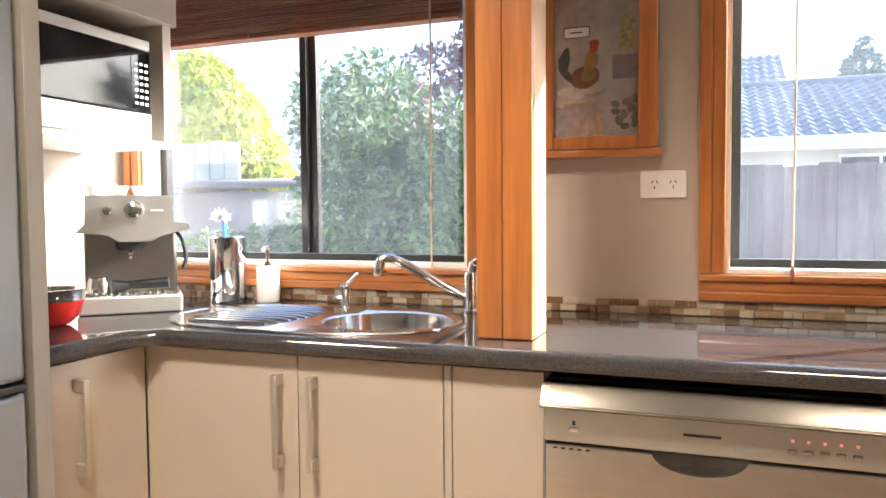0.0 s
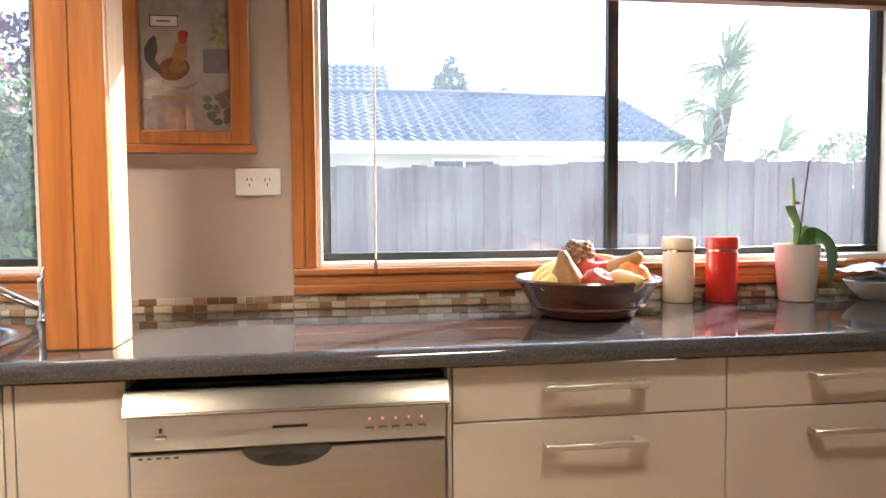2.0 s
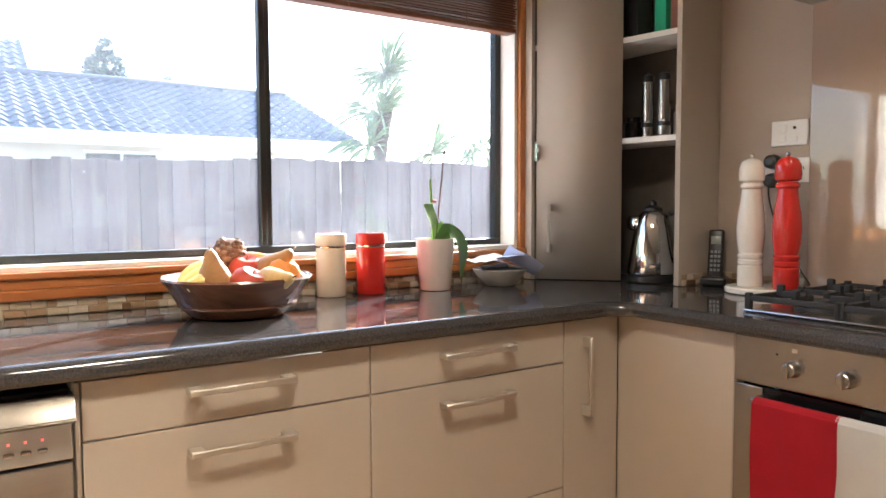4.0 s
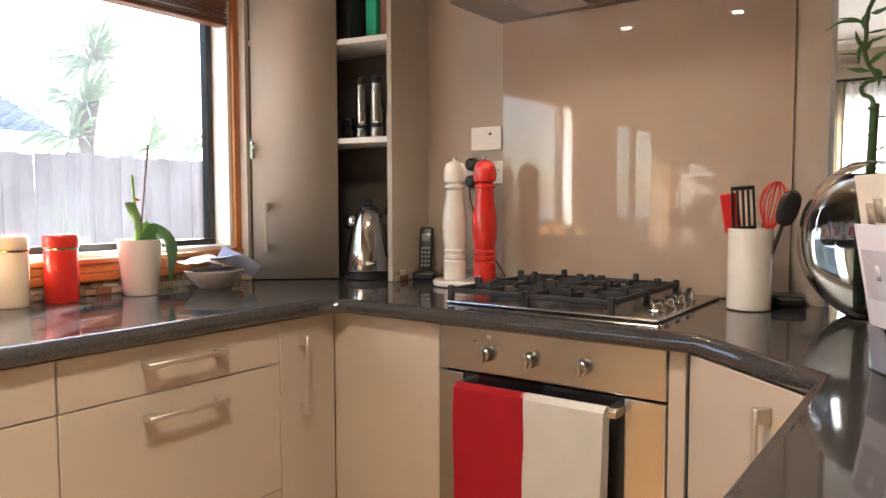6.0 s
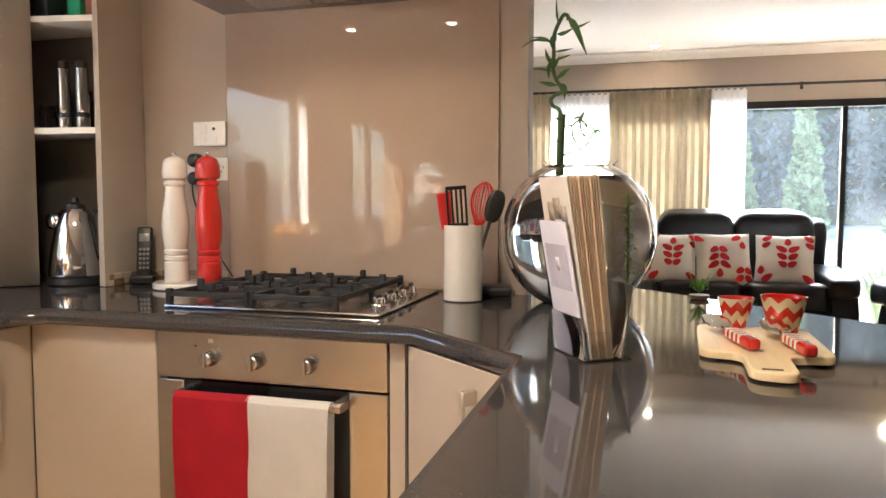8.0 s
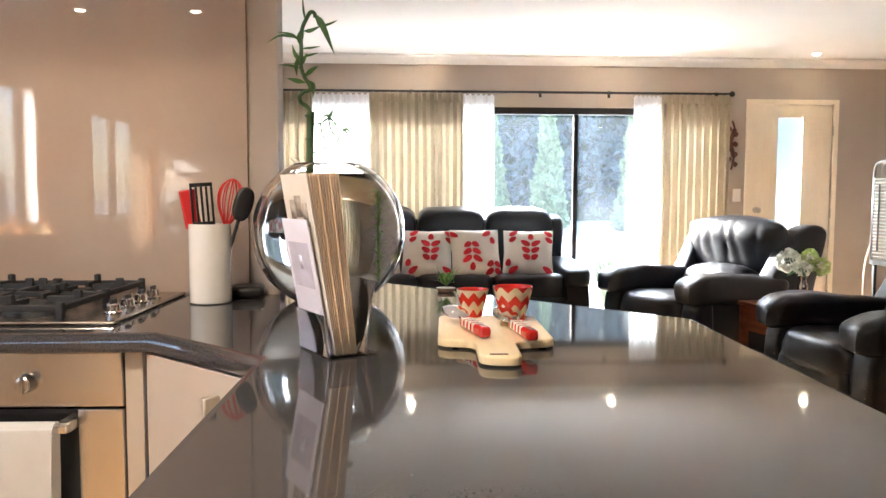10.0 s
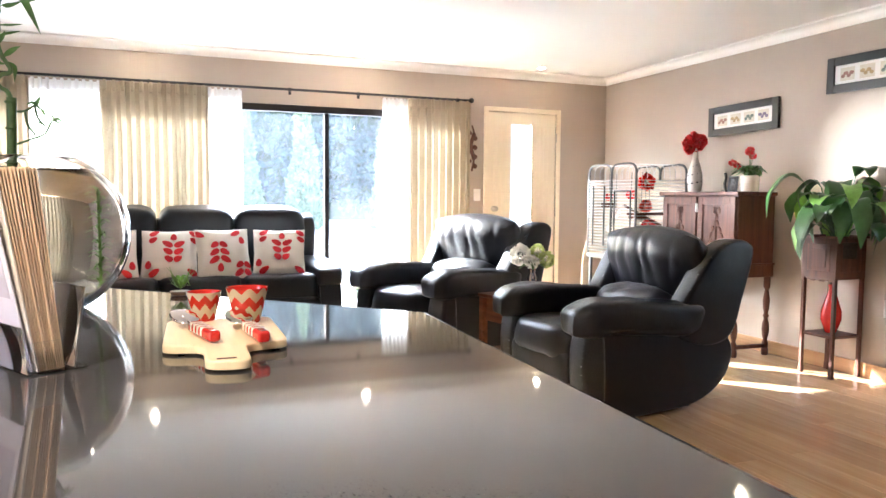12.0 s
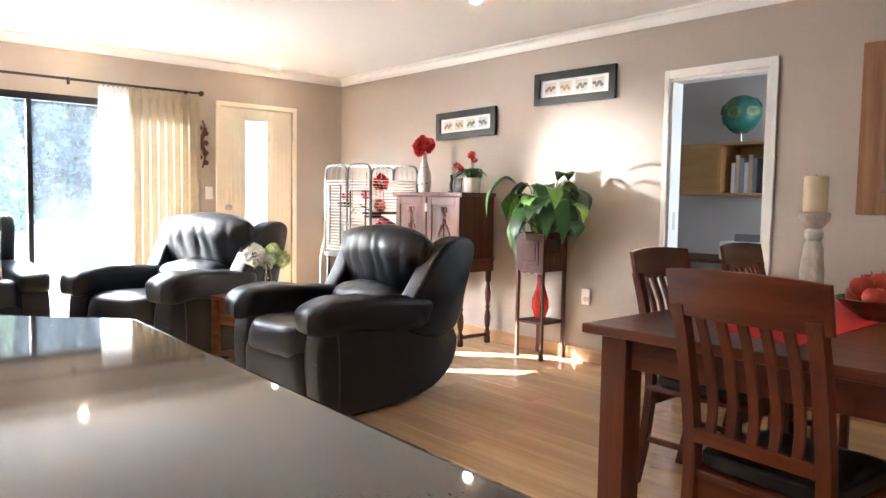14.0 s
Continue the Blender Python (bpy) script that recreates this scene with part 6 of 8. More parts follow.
uj = thing("utensil_jar", (2.045, 0.515, 0.9), 0, "tall white ceramic utensil jar", "jar")
part("jar", lathe([(0.05, 0.001), (0.053, 0.004), (0.053, 0.198), (0.052, 0.204), (0.049, 0.204), (0.048, 0.02)], 40), M_WCER, uj)
base = Matrix.Translation((2.045, 0.515, 0.9))
M_RUB = mat("red_silicone", (0.60, 0.02, 0.02), 0.45, 0, 0.05, 8)
def utensil(name, lab, bms, dx, dy, lean):
    t = thing(name, (2.045 + dx, 0.515 + dy, 0.925), 0, lab, "utensil", "utensils in the jar")
    t.matrix_world = Matrix.Translation((2.045 + dx, 0.515 + dy, 0.925)) @ pose(0, 0, 0, lean[0], lean[1], -70)
    for nm, bm, m in bms:
        part(nm, bm, m, t)
utensil("spatula", "red silicone spatula in the white jar", [("shaft", tube([(0, 0, 0), (0, 0, 0.17)], 0.006, 8), M_RUB), ("blade", box(-0.02, -0.005, 0.17, 0.02, 0.005, 0.27, 0.004, 3), M_RUB)], 0.0, 0.012, (-3, -9))
slots = [box(-0.028, -0.003, 0.17, 0.028, 0.003, 0.185, 0.001)]
for k in range(5):
    slots.append(box(-0.028 + k * 0.0125, -0.003, 0.185, -0.022 + k * 0.0125, 0.003, 0.275, 0.001))
slots.append(box(-0.028, -0.003, 0.275, 0.028, 0.003, 0.285, 0.001))
utensil("slotted_turner", "black slotted turner in the white jar", [("shaft", tube([(0, 0, 0), (0, 0, 0.17)], 0.006, 8), M_BLACK), *[("bar", s_, M_BLACK) for s_ in slots]], 0.01, 0.005, (2, -4))
loops = []
for k in range(6):
    a = math.pi * k / 6
    w = [(0.003 * math.cos(a), 0.003 * math.sin(a), 0.17), (0.03 * math.cos(a), 0.03 * math.sin(a), 0.23), (0.028 * math.cos(a), 0.028 * math.sin(a), 0.275), (0, 0, 0.30), (-0.028 * math.cos(a), -0.028 * math.sin(a), 0.275), (-0.03 * math.cos(a), -0.03 * math.sin(a), 0.23), (-0.003 * math.cos(a), -0.003 * math.sin(a), 0.17)]
    loops.append(tube(arc(w, 5), 0.0017, 5))
utensil("whisk", "red wire whisk in the white jar", [("shaft", tube([(0, 0, 0), (0, 0, 0.17)], 0.008, 8), M_RUB), *[("wire", w_, M_RUB) for w_ in loops]], 0.0, -0.012, (-3, 10))
utensil("ladle", "black serving spoon in the white jar", [("shaft", tube([(0, 0, 0), (0, 0, 0.2)], 0.005, 8), M_BLACK), ("bowl", shifted(pad(0.05, 0.016, 0.09, 0.8, 12), Matrix.Translation((0, 0, 0.24))), M_BLACK)], -0.005, -0.015, (2, 17))

# ---- fish bowl with lucky bamboo ----
FBX, FBY = 2.085, 0.212
bowl = thing("fish_bowl", (FBX, FBY, 0.9), 0, "round glass fish bowl part filled with water", "fish bowl")
R, ZC = 0.2015, 0.181
angs = [radians(-64 + (128 * k / 30)) for k in range(31)]
outer = [(R * math.cos(a), ZC + R * math.sin(a)) for a in angs]
inner = [((R - 0.004) * math.cos(a), ZC + (R - 0.004) * math.sin(a)) for a in angs]
part("glass", lathe([(0.02, outer[0][1] + 0.0)] + outer + [(outer[-1][0] + 0.012, outer[-1][1] + 0.012)] + inner[::-1] + [(0.02, inner[0][1])], 56), glass("thin_bowl_glass", (0.97, 0.98, 0.98), 0, 1.08), bowl)
WL = 0.333
wp = [(max(0.01, (R - 0.0045) * math.cos(a)), ZC + (R - 0.0045) * math.sin(a)) for a in angs if ZC + R * math.sin(a) < WL]
part("water", lathe([(0.01, wp[0][1])] + wp + [(wp[-1][0] - 0.001, WL), (0.01, WL)], 56), M_WATER, bowl, "clear water")
gv = []
rg = random.Random(3)
for k in range(150):
    a, rr = rg.uniform(0, 6.28), 0.105 * math.sqrt(rg.random())
    gv.append(shifted(pad(0.022, 0.018, 0.014, 0.8, 4), Matrix.Translation((rr * math.cos(a), rr * math.sin(a), 0.015 + rg.random() * 0.022 + rr * rr * 1.2)) @ pose(0, 0, 0, rg.uniform(0, 90), 0, rg.uniform(0, 360))))
tagged(part("gravel", joined(*gv), mat("river_gravel", (0.20, 0.15, 0.09), 0.6, 0, 0.5, 60), bowl, "brown river gravel"), kind="stuff")
weed = []
for k in range(60):
    t = k / 60
    a = k * 2.4
    p = Vector((0.04, -0.09, 0.06 + 0.2 * t))
    weed.append(blade([p, p + Vector((0.012 * math.cos(a), 0.012 * math.sin(a), 0.008)), p + Vector((0.026 * math.cos(a), 0.026 * math.sin(a), 0.004))], [0.001, 0.003, 0.001], (0, 0, 1)))
part("water_weed", joined(tube([(0.04, -0.09, 0.03), (0.04, -0.09, 0.26)], 0.0025, 6), *weed), M_LEAFL, bowl, "green feathery water weed")

bb = thing("lucky_bamboo", (FBX - 0.01, FBY + 0.05, 0.912), 0, "curled lucky bamboo stem growing out of the fish bowl", "plant")
M_STALK = mat("bamboo_green", (0.05, 0.10, 0.03), 0.4, 0, 0.3, 20)
RIGHT = Vector((0.12, -0.993, 0))
AWAY = Vector((0.993, 0.12, 0))


def sprig(u, z, d=0.0):
    return RIGHT * u + AWAY * d + Vector((0, 0, z))


part("stalk", tube(arc([sprig(0, 0.0), sprig(0.001, 0.15), sprig(0, 0.3), sprig(0.002, 0.40), sprig(0.004, 0.483)]), 0.0105, 12), M_STALK, bb)
part("ring", joined(*[shifted(lathe([(0.0108, 0), (0.0128, 0.003), (0.0108, 0.006)], 12, False), Matrix.Translation(sprig(0.001, z))) for z in (0.09, 0.17, 0.25, 0.33, 0.41, 0.47)]), M_STALK, bb)
part("curled_shoot", tube(arc([sprig(0.004, 0.475), sprig(-0.004, 0.497, 0.006), sprig(-0.020, 0.508, 0.012), sprig(-0.024, 0.522), sprig(-0.012, 0.534, -0.008), sprig(0.0, 0.537, -0.006), sprig(0.003, 0.55), sprig(-0.012, 0.575),
                               sprig(-0.020, 0.605), sprig(-0.018, 0.64), sprig(-0.019, 0.675), sprig(-0.014, 0.70), sprig(-0.004, 0.722), sprig(0.006, 0.738), sprig(0.016, 0.736), sprig(0.018, 0.725)], 5), 0.0052, 8), M_STALK, bb)
for pts in (((0.006, 0.375), (0.04, 0.39), (0.07, 0.405), (0.085, 0.435), (0.10, 0.43)), ((0.008, 0.452), (0.03, 0.455), (0.05, 0.468), (0.062, 0.462)), ((0.03, 0.452), (0.034, 0.425), (0.05, 0.40)), ((0.05, 0.466), (0.056, 0.44), (0.07, 0.422))):
    part("side_shoot", tube(arc([sprig(u, z, 0.006 * (k % 2)) for k, (u, z) in enumerate(pts)], 4), 0.0028, 6), M_STALK, bb)
LEAVES = (((-0.008, 0.72), (-0.012, 0.745), (-0.014, 0.782), 3.2), ((0.016, 0.735), (0.038, 0.70), (0.066, 0.635), 9.5), ((0.022, 0.708), (0.045, 0.708), (0.075, 0.722), 4.0), ((-0.012, 0.70), (-0.022, 0.672), (-0.018, 0.645), 9.0),
          ((-0.010, 0.69), (0.008, 0.69), (0.034, 0.702), 7.0), ((-0.022, 0.665), (-0.045, 0.682), (-0.077, 0.69), 4.5), ((-0.03, 0.672), (-0.07, 0.676), (-0.105, 0.655), 4.5), ((-0.016, 0.645), (0.008, 0.65), (0.030, 0.652), 3.5),
          ((-0.018, 0.622), (0.006, 0.632), (0.025, 0.64), 4.0), ((-0.02, 0.61), (-0.034, 0.63), (-0.04, 0.65), 5.5), ((-0.022, 0.63), (-0.032, 0.60), (-0.03, 0.575), 6.0), ((-0.02, 0.595), (-0.05, 0.60), (-0.076, 0.602), 3.5), ((-0.014, 0.572), (0.008, 0.592), (0.025, 0.60), 6.5),
          ((-0.008, 0.558), (-0.034, 0.562), (-0.056, 0.565), 7.5), ((-0.004, 0.565), (0.012, 0.548), (0.010, 0.522), 8.0), ((-0.02, 0.60), (-0.01, 0.62), (-0.004, 0.63), 5.0),
          ((0.05, 0.466), (0.056, 0.478), (0.062, 0.490), 5.0), ((0.062, 0.462), (0.068, 0.452), (0.072, 0.440), 4.5), ((0.085, 0.435), (0.098, 0.44), (0.112, 0.424), 4.5), ((0.058, 0.466), (0.046, 0.474), (0.034, 0.470), 4.0), ((0.07, 0.422), (0.058, 0.428), (0.05, 0.424), 3.0), ((0.05, 0.395), (0.06, 0.385), (0.05, 0.38), 3.0), ((0.09, 0.436), (0.084, 0.446), (0.078, 0.444), 3.2))
for p, q, e, wide in LEAVES:
    d1, d2 = rg.uniform(-0.012, 0.012), rg.uniform(-0.025, 0.025)
    part("leaf", blade([sprig(*p), sprig(*q, d1), sprig(*e, d2)], [0.0012, wide * 0.001, wide * 0.0007, 0.0005], tuple(-AWAY + Vector((0, rg.uniform(-0.5, 0.5), rg.uniform(0, 0.5)))), 0.25), M_LEAF, bb)

bx = thing("modem", (2.155, 0.445, 0.9), 10, "small black electronic box with a cable", "electronic box")
part("case", box(-0.05, -0.045, 0.001, 0.05, 0.045, 0.032, 0.012, 3), M_BLACK, bx)
part("cable", tube(arc([(0.0, 0.045, 0.02), (-0.02, 0.09, 0.008), (-0.06, 0.1, 0.006), (0.02, 0.08, 0.1), (0.085, 0.06, 0.25)]), 0.0028, 6), M_BLACK, bx)

# ---- brochure holder ----
bh = thing("brochure_holder", (1.432, 0.134, 0.9), -150, "clear acrylic holder full of beige brochures", "brochure holder")
M_ACRYL = glass("clear_acrylic", (0.97, 0.98, 1.0), 0.0, 1.45)
part("base", box(-0.063, -0.040, 0.0, 0.068, 0.052, 0.003, 0.001), M_ACRYL, bh)
part("front_plate", shifted(box(-0.063, -0.003, 0.003, 0.063, 0.0, 0.075, 0.001), pose(0, -0.035, 0, 6)), M_ACRYL, bh)
part("back_plate", shifted(box(-0.063, 0.0, 0.003, 0.063, 0.003, 0.13, 0.001), pose(0, 0.030, 0, -9)), M_ACRYL, bh)
for x in (-0.0655, 0.0635):
    part("side_plate", shifted(box(x, -0.036, 0.003, x + 0.002, 0.03, 0.05), pose(0, 0, 0)), M_ACRYL, bh)
M_EDGE = mat("tan_paper_edge", (0.70, 0.54, 0.38), 0.85, 0, 0.10, 30, 0.2, 300, 0.3, 0, (1, 1, 0.1), per=0.15)
for k in range(12):
    tilt = 9.5 - 0.32 * k
    leaf_m = pose(0, -0.020 + 0.0035 * k, 0.004, tilt)
    z1 = 0.312 - 0.0006 * ((k * 7) % 5)
    part("brochure", shifted(box(-0.060 + 0.0015 * (k % 3), -0.0013, 0.0, 0.060 - 0.0012 * ((k * 5) % 4), 0.0013, z1, 0.0004, 1), leaf_m), M_EDGE if k else mat("ivory_cover", (0.74, 0.69, 0.62), 0.6, 0, 0.05, 12), bh)
front_m = pose(0, -0.020, 0.004, 9.5)
sepia = mat("sepia_print", (0.34, 0.29, 0.24), 0.6, 0, 0.6, 45, 0, 160)
for x0, z0, x1, z1 in ((-0.035, 0.232, -0.012, 0.268), (-0.010, 0.238, 0.018, 0.275), (0.020, 0.228, 0.042, 0.262), (-0.04, 0.222, 0.045, 0.231)):
    part("picture_block", shifted(box(x0, -0.0019, z0, x1, -0.00135, z1), front_m), sepia, bh)
card_m = pose(0, -0.026, 0.004, 10.5)
part("front_card", shifted(box(-0.062, -0.0015, 0.0, 0.052, 0.0015, 0.235, 0.001), card_m), mat("lilac_card", (0.70, 0.69, 0.80), 0.7, 0, 0.04, 6), bh)
part("card_print", shifted(box(-0.050, -0.0022, 0.115, 0.040, -0.0016, 0.195, 0.0002, 1), card_m), mat("grey_lilac_print", (0.50, 0.49, 0.60), 0.7, 0, 0.15, 25), bh)
part("card_mark", shifted(box(-0.012, -0.0027, 0.148, 0.004, -0.0023, 0.172), card_m), mat("pale_lilac_mark", (0.66, 0.65, 0.75), 0.7), bh)

# ---- serving board with cups and spoons ----
bd = thing("serving_board", (1.555, -0.165, 0.9), 0, "pale wooden serving board with rounded handle", "board")
def rounded(pts, r, n=5):
    out = []
    N = len(pts)
    for i in range(N):
        p, a, b = Vector(pts[i]), Vector(pts[i - 1]), Vector(pts[(i + 1) % N])
        u, v = (a - p).normalized() * r, (b - p).normalized() * r
        for k in range(n + 1):
            t = k / n
            out.append((p + u) * (1 - t) ** 2 + p * 2 * t * (1 - t) + (p + v) * t * t)
    return [(q.x, q.y) for q in out]
part("board", shifted(slab(rounded([(0.16, 0.10), (-0.115, 0.112), (-0.125, 0.045), (-0.262, 0.05), (-0.272, -0.02), (-0.135, -0.025), (-0.125, -0.10), (0.15, -0.105)], 0.028), 0.004, 0.018, 0.004), Matrix.Identity(4)), M_ROSE, bd)
part("slot", box(-0.25, 0.002, 0.0178, -0.242, 0.032, 0.0186), M_OLD, bd)
part("foot", joined(*[box(x - 0.006, y - 0.006, 0.0, x + 0.006, y + 0.006, 0.004) for x in (-0.1, 0.13) for y in (-0.08, 0.08)]), M_BLACK, bd)
M_CHEV = bpy.data.materials.new("red_chevron_glaze")
M_CHEV.use_nodes = True
n, l = M_CHEV.node_tree.nodes, M_CHEV.node_tree.links
bs = n["Principled BSDF"]
bs.inputs["Roughness"].default_value = 0.25
tc, sep = n.new("ShaderNodeTexCoord"), n.new("ShaderNodeSeparateXYZ")
l.new(tc.outputs["Object"], sep.inputs[0])
def op_(o, a, b=None, v=None):
    q = n.new("ShaderNodeMath")
    q.operation = o
    l.new(a, q.inputs[0])
    if b is not None:
        l.new(b, q.inputs[1])
    elif v is not None:
        q.inputs[1].default_value = v
    return q.outputs[0]
angle = op_("MULTIPLY", op_("ARCTAN2", sep.outputs[1], sep.outputs[0]), v=8 / (2 * math.pi))
zig = op_("PINGPONG", angle, v=0.5)
band = op_("FRACT", op_("ADD", op_("MULTIPLY", sep.outputs[2], v=27.0), op_("MULTIPLY", zig, v=0.75)))
pick = op_("GREATER_THAN", band, v=0.5)
mx = n.new("ShaderNodeMix")
mx.data_type = "RGBA"
l.new(pick, mx.inputs[0])
mx.inputs[6].default_value, mx.inputs[7].default_value = (0.60, 0.03, 0.015, 1), (0.72, 0.55, 0.36, 1)
l.new(mx.outputs[2], bs.inputs["Base Color"])
for x, y, sc in ((1.69, -0.136, 0.95), (1.64, -0.216, 1.14)):
    cp = thing("chevron_cup", (x, y, 0.9185), 0, "small cup with a red and cream chevron pattern", "cup", "chevron cups on the board")
    part("cup", lathe([(0.020 * sc, 0.0), (0.022 * sc, 0.002), (0.036 * sc, 0.060 * sc), (0.0365 * sc, 0.0625 * sc)], 32, False), M_CHEV, cp)
    part("inside", lathe([(0.0365 * sc, 0.0625 * sc), (0.034 * sc, 0.061 * sc), (0.021 * sc, 0.006), (0.002, 0.005)], 32, False), M_RED, cp, "glossy red inside")
for x, y, turn in ((1.53, -0.115, 14), (1.50, -0.205, 8)):
    sp = thing("spoon", (x, y, 0.919), turn, "steel spoon with a red patterned handle", "spoon", "spoons on the board")
    part("spoon_bowl", shifted(pad(0.08, 0.052, 0.012, 0.9, 12), Matrix.Translation((0.085, 0.0, 0.021)) @ pose(0, 0, 0, 0, -12, 0)), M_CHROME, sp)
    part("neck", tube([(0.055, 0, 0.016), (0.02, 0, 0.014)], 0.004, 8), M_CHROME, sp)
    hb = part("handle", shifted(box(-0.10, -0.011, 0.0, 0.025, 0.011, 0.02, 0.006, 3), pose(0, 0, 0.0015)), M_RED, sp, "glossy red handle")
    part("pattern", joined(*[box(-0.06 + k * 0.02, -0.0112, 0.006, -0.05 + k * 0.02, 0.0112, 0.0222, 0.001) for k in range(4)]), M_WCER, sp, "white bands")
sg = thing("herb_sprig", (2.25, -0.105, 0.9), 0, "small green plant in a low pot behind the cups", "potted plant")
part("pot", lathe([(0.02, 0.001), (0.025, 0.003), (0.028, 0.012), (0.025, 0.012)], 20), M_FR["nut"], sg)
for k in range(26):
    a, L = k * 2.4, 0.03 + 0.02 * ((k * 7) % 5) / 5
    part("leaf", blade([(0, 0, 0.018), (L * .5 * math.cos(a), L * .5 * math.sin(a), 0.03 + 0.012 * (k % 3)), (L * math.cos(a), L * math.sin(a), 0.03 + 0.016 * (k % 4))], [0.0015, 0.004, 0.0008], (0, 0, 1)), M_LEAFL, sg)

# ---- ceiling downlights ----
M_BULB = glow("warm_lamp_glow", (1.0, 0.78, 0.52), 30)
KITCHEN_W, LIVING_W = 23, 0


def downlight(x, y, watts, group, aim=None):
    d = thing("downlight", (x, y, CEIL), 0, "small round recessed downlight in the white ceiling", "downlight", group)
    part("trim_ring", lathe([(0.030, -0.0045), (0.044, -0.006), (0.046, -0.003), (0.046, -0.0005), (0.030, -0.0005)], 28, False), M_WHITE, d)
    part("lamp_face", lathe([(0.002, -0.014), (0.014, -0.0125), (0.024, -0.008), (0.029, -0.0025), (0.029, -0.0008)], 24), M_BULB, d, "glowing warm lamp face")
    if not watts:
        return d
    lamp = new("downlight_fill", bpy.data.lights.new("downlight_fill", "SPOT"))
    lamp.data.energy, lamp.data.color, lamp.data.spot_size, lamp.data.spot_blend, lamp.data.shadow_soft_size = watts, (1.0, 0.82, 0.60), radians(150), 0.9, 0.16
    lamp.matrix_world = pose(x, y, CEIL - 0.03)
    if aim:
        lamp.data.spot_size, lamp.data.spot_blend = radians(90), 1.0
        lamp.matrix_world = look((x, y, CEIL - 0.03), aim)
    return d


# added at assumed spots; the first is aimed to brighten the cabinet doors
for x, y, on, aim in ((-0.88, 0.72, 3.0, (-0.75, 1.52, 0.30)), (0.55, 0.75, 1.2, None), (0.55, -0.9, 0, None)):
    downlight(x, y, KITCHEN_W * on, "kitchen downlights", aim)
for x, y in ((6.42, 0.0), (6.45, -1.78), (6.40, -3.50), (3.5, -3.33), (3.5, -0.2), (0.55, -3.33)):
    downlight(x, y, LIVING_W, "living room downlights")

# ---- living room things ----
M_CHERRY = wood("cherry_side_table", (0.12, 0.038, 0.014), (0.26, 0.09, 0.034), 0.35, "X", 0.8)
st = thing("side_table", (4.585, -2.35, 0), 12, "small red-brown timber side table with a drawer", "side table")
part("top", box(-0.20, -0.20, 0.495, 0.20, 0.20, 0.52, 0.006), M_CHERRY, st)
for x in (-0.17, 0.17):
    for y in (-0.17, 0.17):
        part("leg", box(x - 0.022, y - 0.022, 0, x + 0.022, y + 0.022, 0.495, 0.003), M_CHERRY, st)
part("apron", box(-0.16, -0.16, 0.33, 0.16, 0.16, 0.494, 0.002), M_CHERRY, st)
dr = part("drawer", box(-0.178, -0.12, 0.345, -0.161, 0.12, 0.48, 0.003), M_CHERRY, st)
part("knob", shifted(pad(0.025, 0.025, 0.025, 0.9, 8), Matrix.Translation((-0.19, 0, 0.415))), M_OLD, dr)
part("shelf", box(-0.16, -0.16, 0.12, 0.16, 0.16, 0.14, 0.003), M_CHERRY, st)
rc = thing("remote_control", (4.48, -2.24, 0.5205), 60, "dark remote control on the side table", "remote control")
part("case", box(-0.022, -0.08, 0.0, 0.022, 0.08, 0.018, 0.005), M_BLACK, rc)
part("keys", joined(*[box(-0.014 + 0.01 * i, -0.06 + 0.013 * j, 0.018, -0.007 + 0.01 * i, -0.052 + 0.013 * j, 0.0195) for i in range(3) for j in range(8)]), M_SILVER, rc)
fv = thing("flower_vase", (4.65, -2.49, 0.5205), 0, "small silver vase of white and green flowers", "flowers")
part("vase", lathe([(0.035, 0.0), (0.038, 0.005), (0.02, 0.03), (0.03, 0.07), (0.034, 0.10), (0.02, 0.14), (0.03, 0.17), (0.026, 0.17), (0.015, 0.14)], 28), M_CHROME, fv)
M_PETW = mat("white_petal", (0.80, 0.78, 0.70), 0.6, 0, 0.08, 20)
M_PETG = mat("lime_petal", (0.50, 0.62, 0.22), 0.6, 0, 0.12, 20)


def bloom(nm, c, r, n, m, parent, L=0.5):
    """A ball of small petals."""
    bm = bmesh.new()
    for k in range(n):
        z = 1 - 2 * (k + 0.5) / n
        a = k * 2.39996
        d = Vector((math.sqrt(1 - z * z) * math.cos(a), math.sqrt(1 - z * z) * math.sin(a), z))
        s = d.orthogonal().normalized()
        s.rotate(Matrix.Rotation(random.uniform(0, 6), 3, d))
        u = d.cross(s)
        p = Vector(c) + d * r * random.uniform(0.75, 1.0)
        q = r * L
        bm.faces.new([bm.verts.new(v) for v in (p - d * q * 0.6, p + s * q * 0.6 + d * q * 0.1, p + d * q * 0.35 + u * q * 0.2, p - s * q * 0.6 + d * q * 0.1)])
    return part(nm, bm, m, parent)


bloom("flower_head", (0.05, 0.07, 0.26), 0.075, 120, M_PETW, fv)
bloom("flower_head", (0.02, -0.06, 0.25), 0.06, 90, M_PETW, fv)
bloom("flower_head", (-0.02, -0.03, 0.29), 0.05, 70, M_PETG, fv)
bloom("flower_head", (-0.03, -0.10, 0.23), 0.055, 80, M_PETG, fv)
bloom("flower_head", (-0.05, 0.03, 0.22), 0.05, 70, M_PETW, fv)
for k in range(7):
    a = k * 0.9
    part("leaf", blade([(0, 0, 0.16), (0.05 * math.cos(a), 0.05 * math.sin(a), 0.20), (0.12 * math.cos(a), 0.12 * math.sin(a), 0.17)], [0.006, 0.024, 0.003], (0, 0, 1)), M_LEAF, fv)

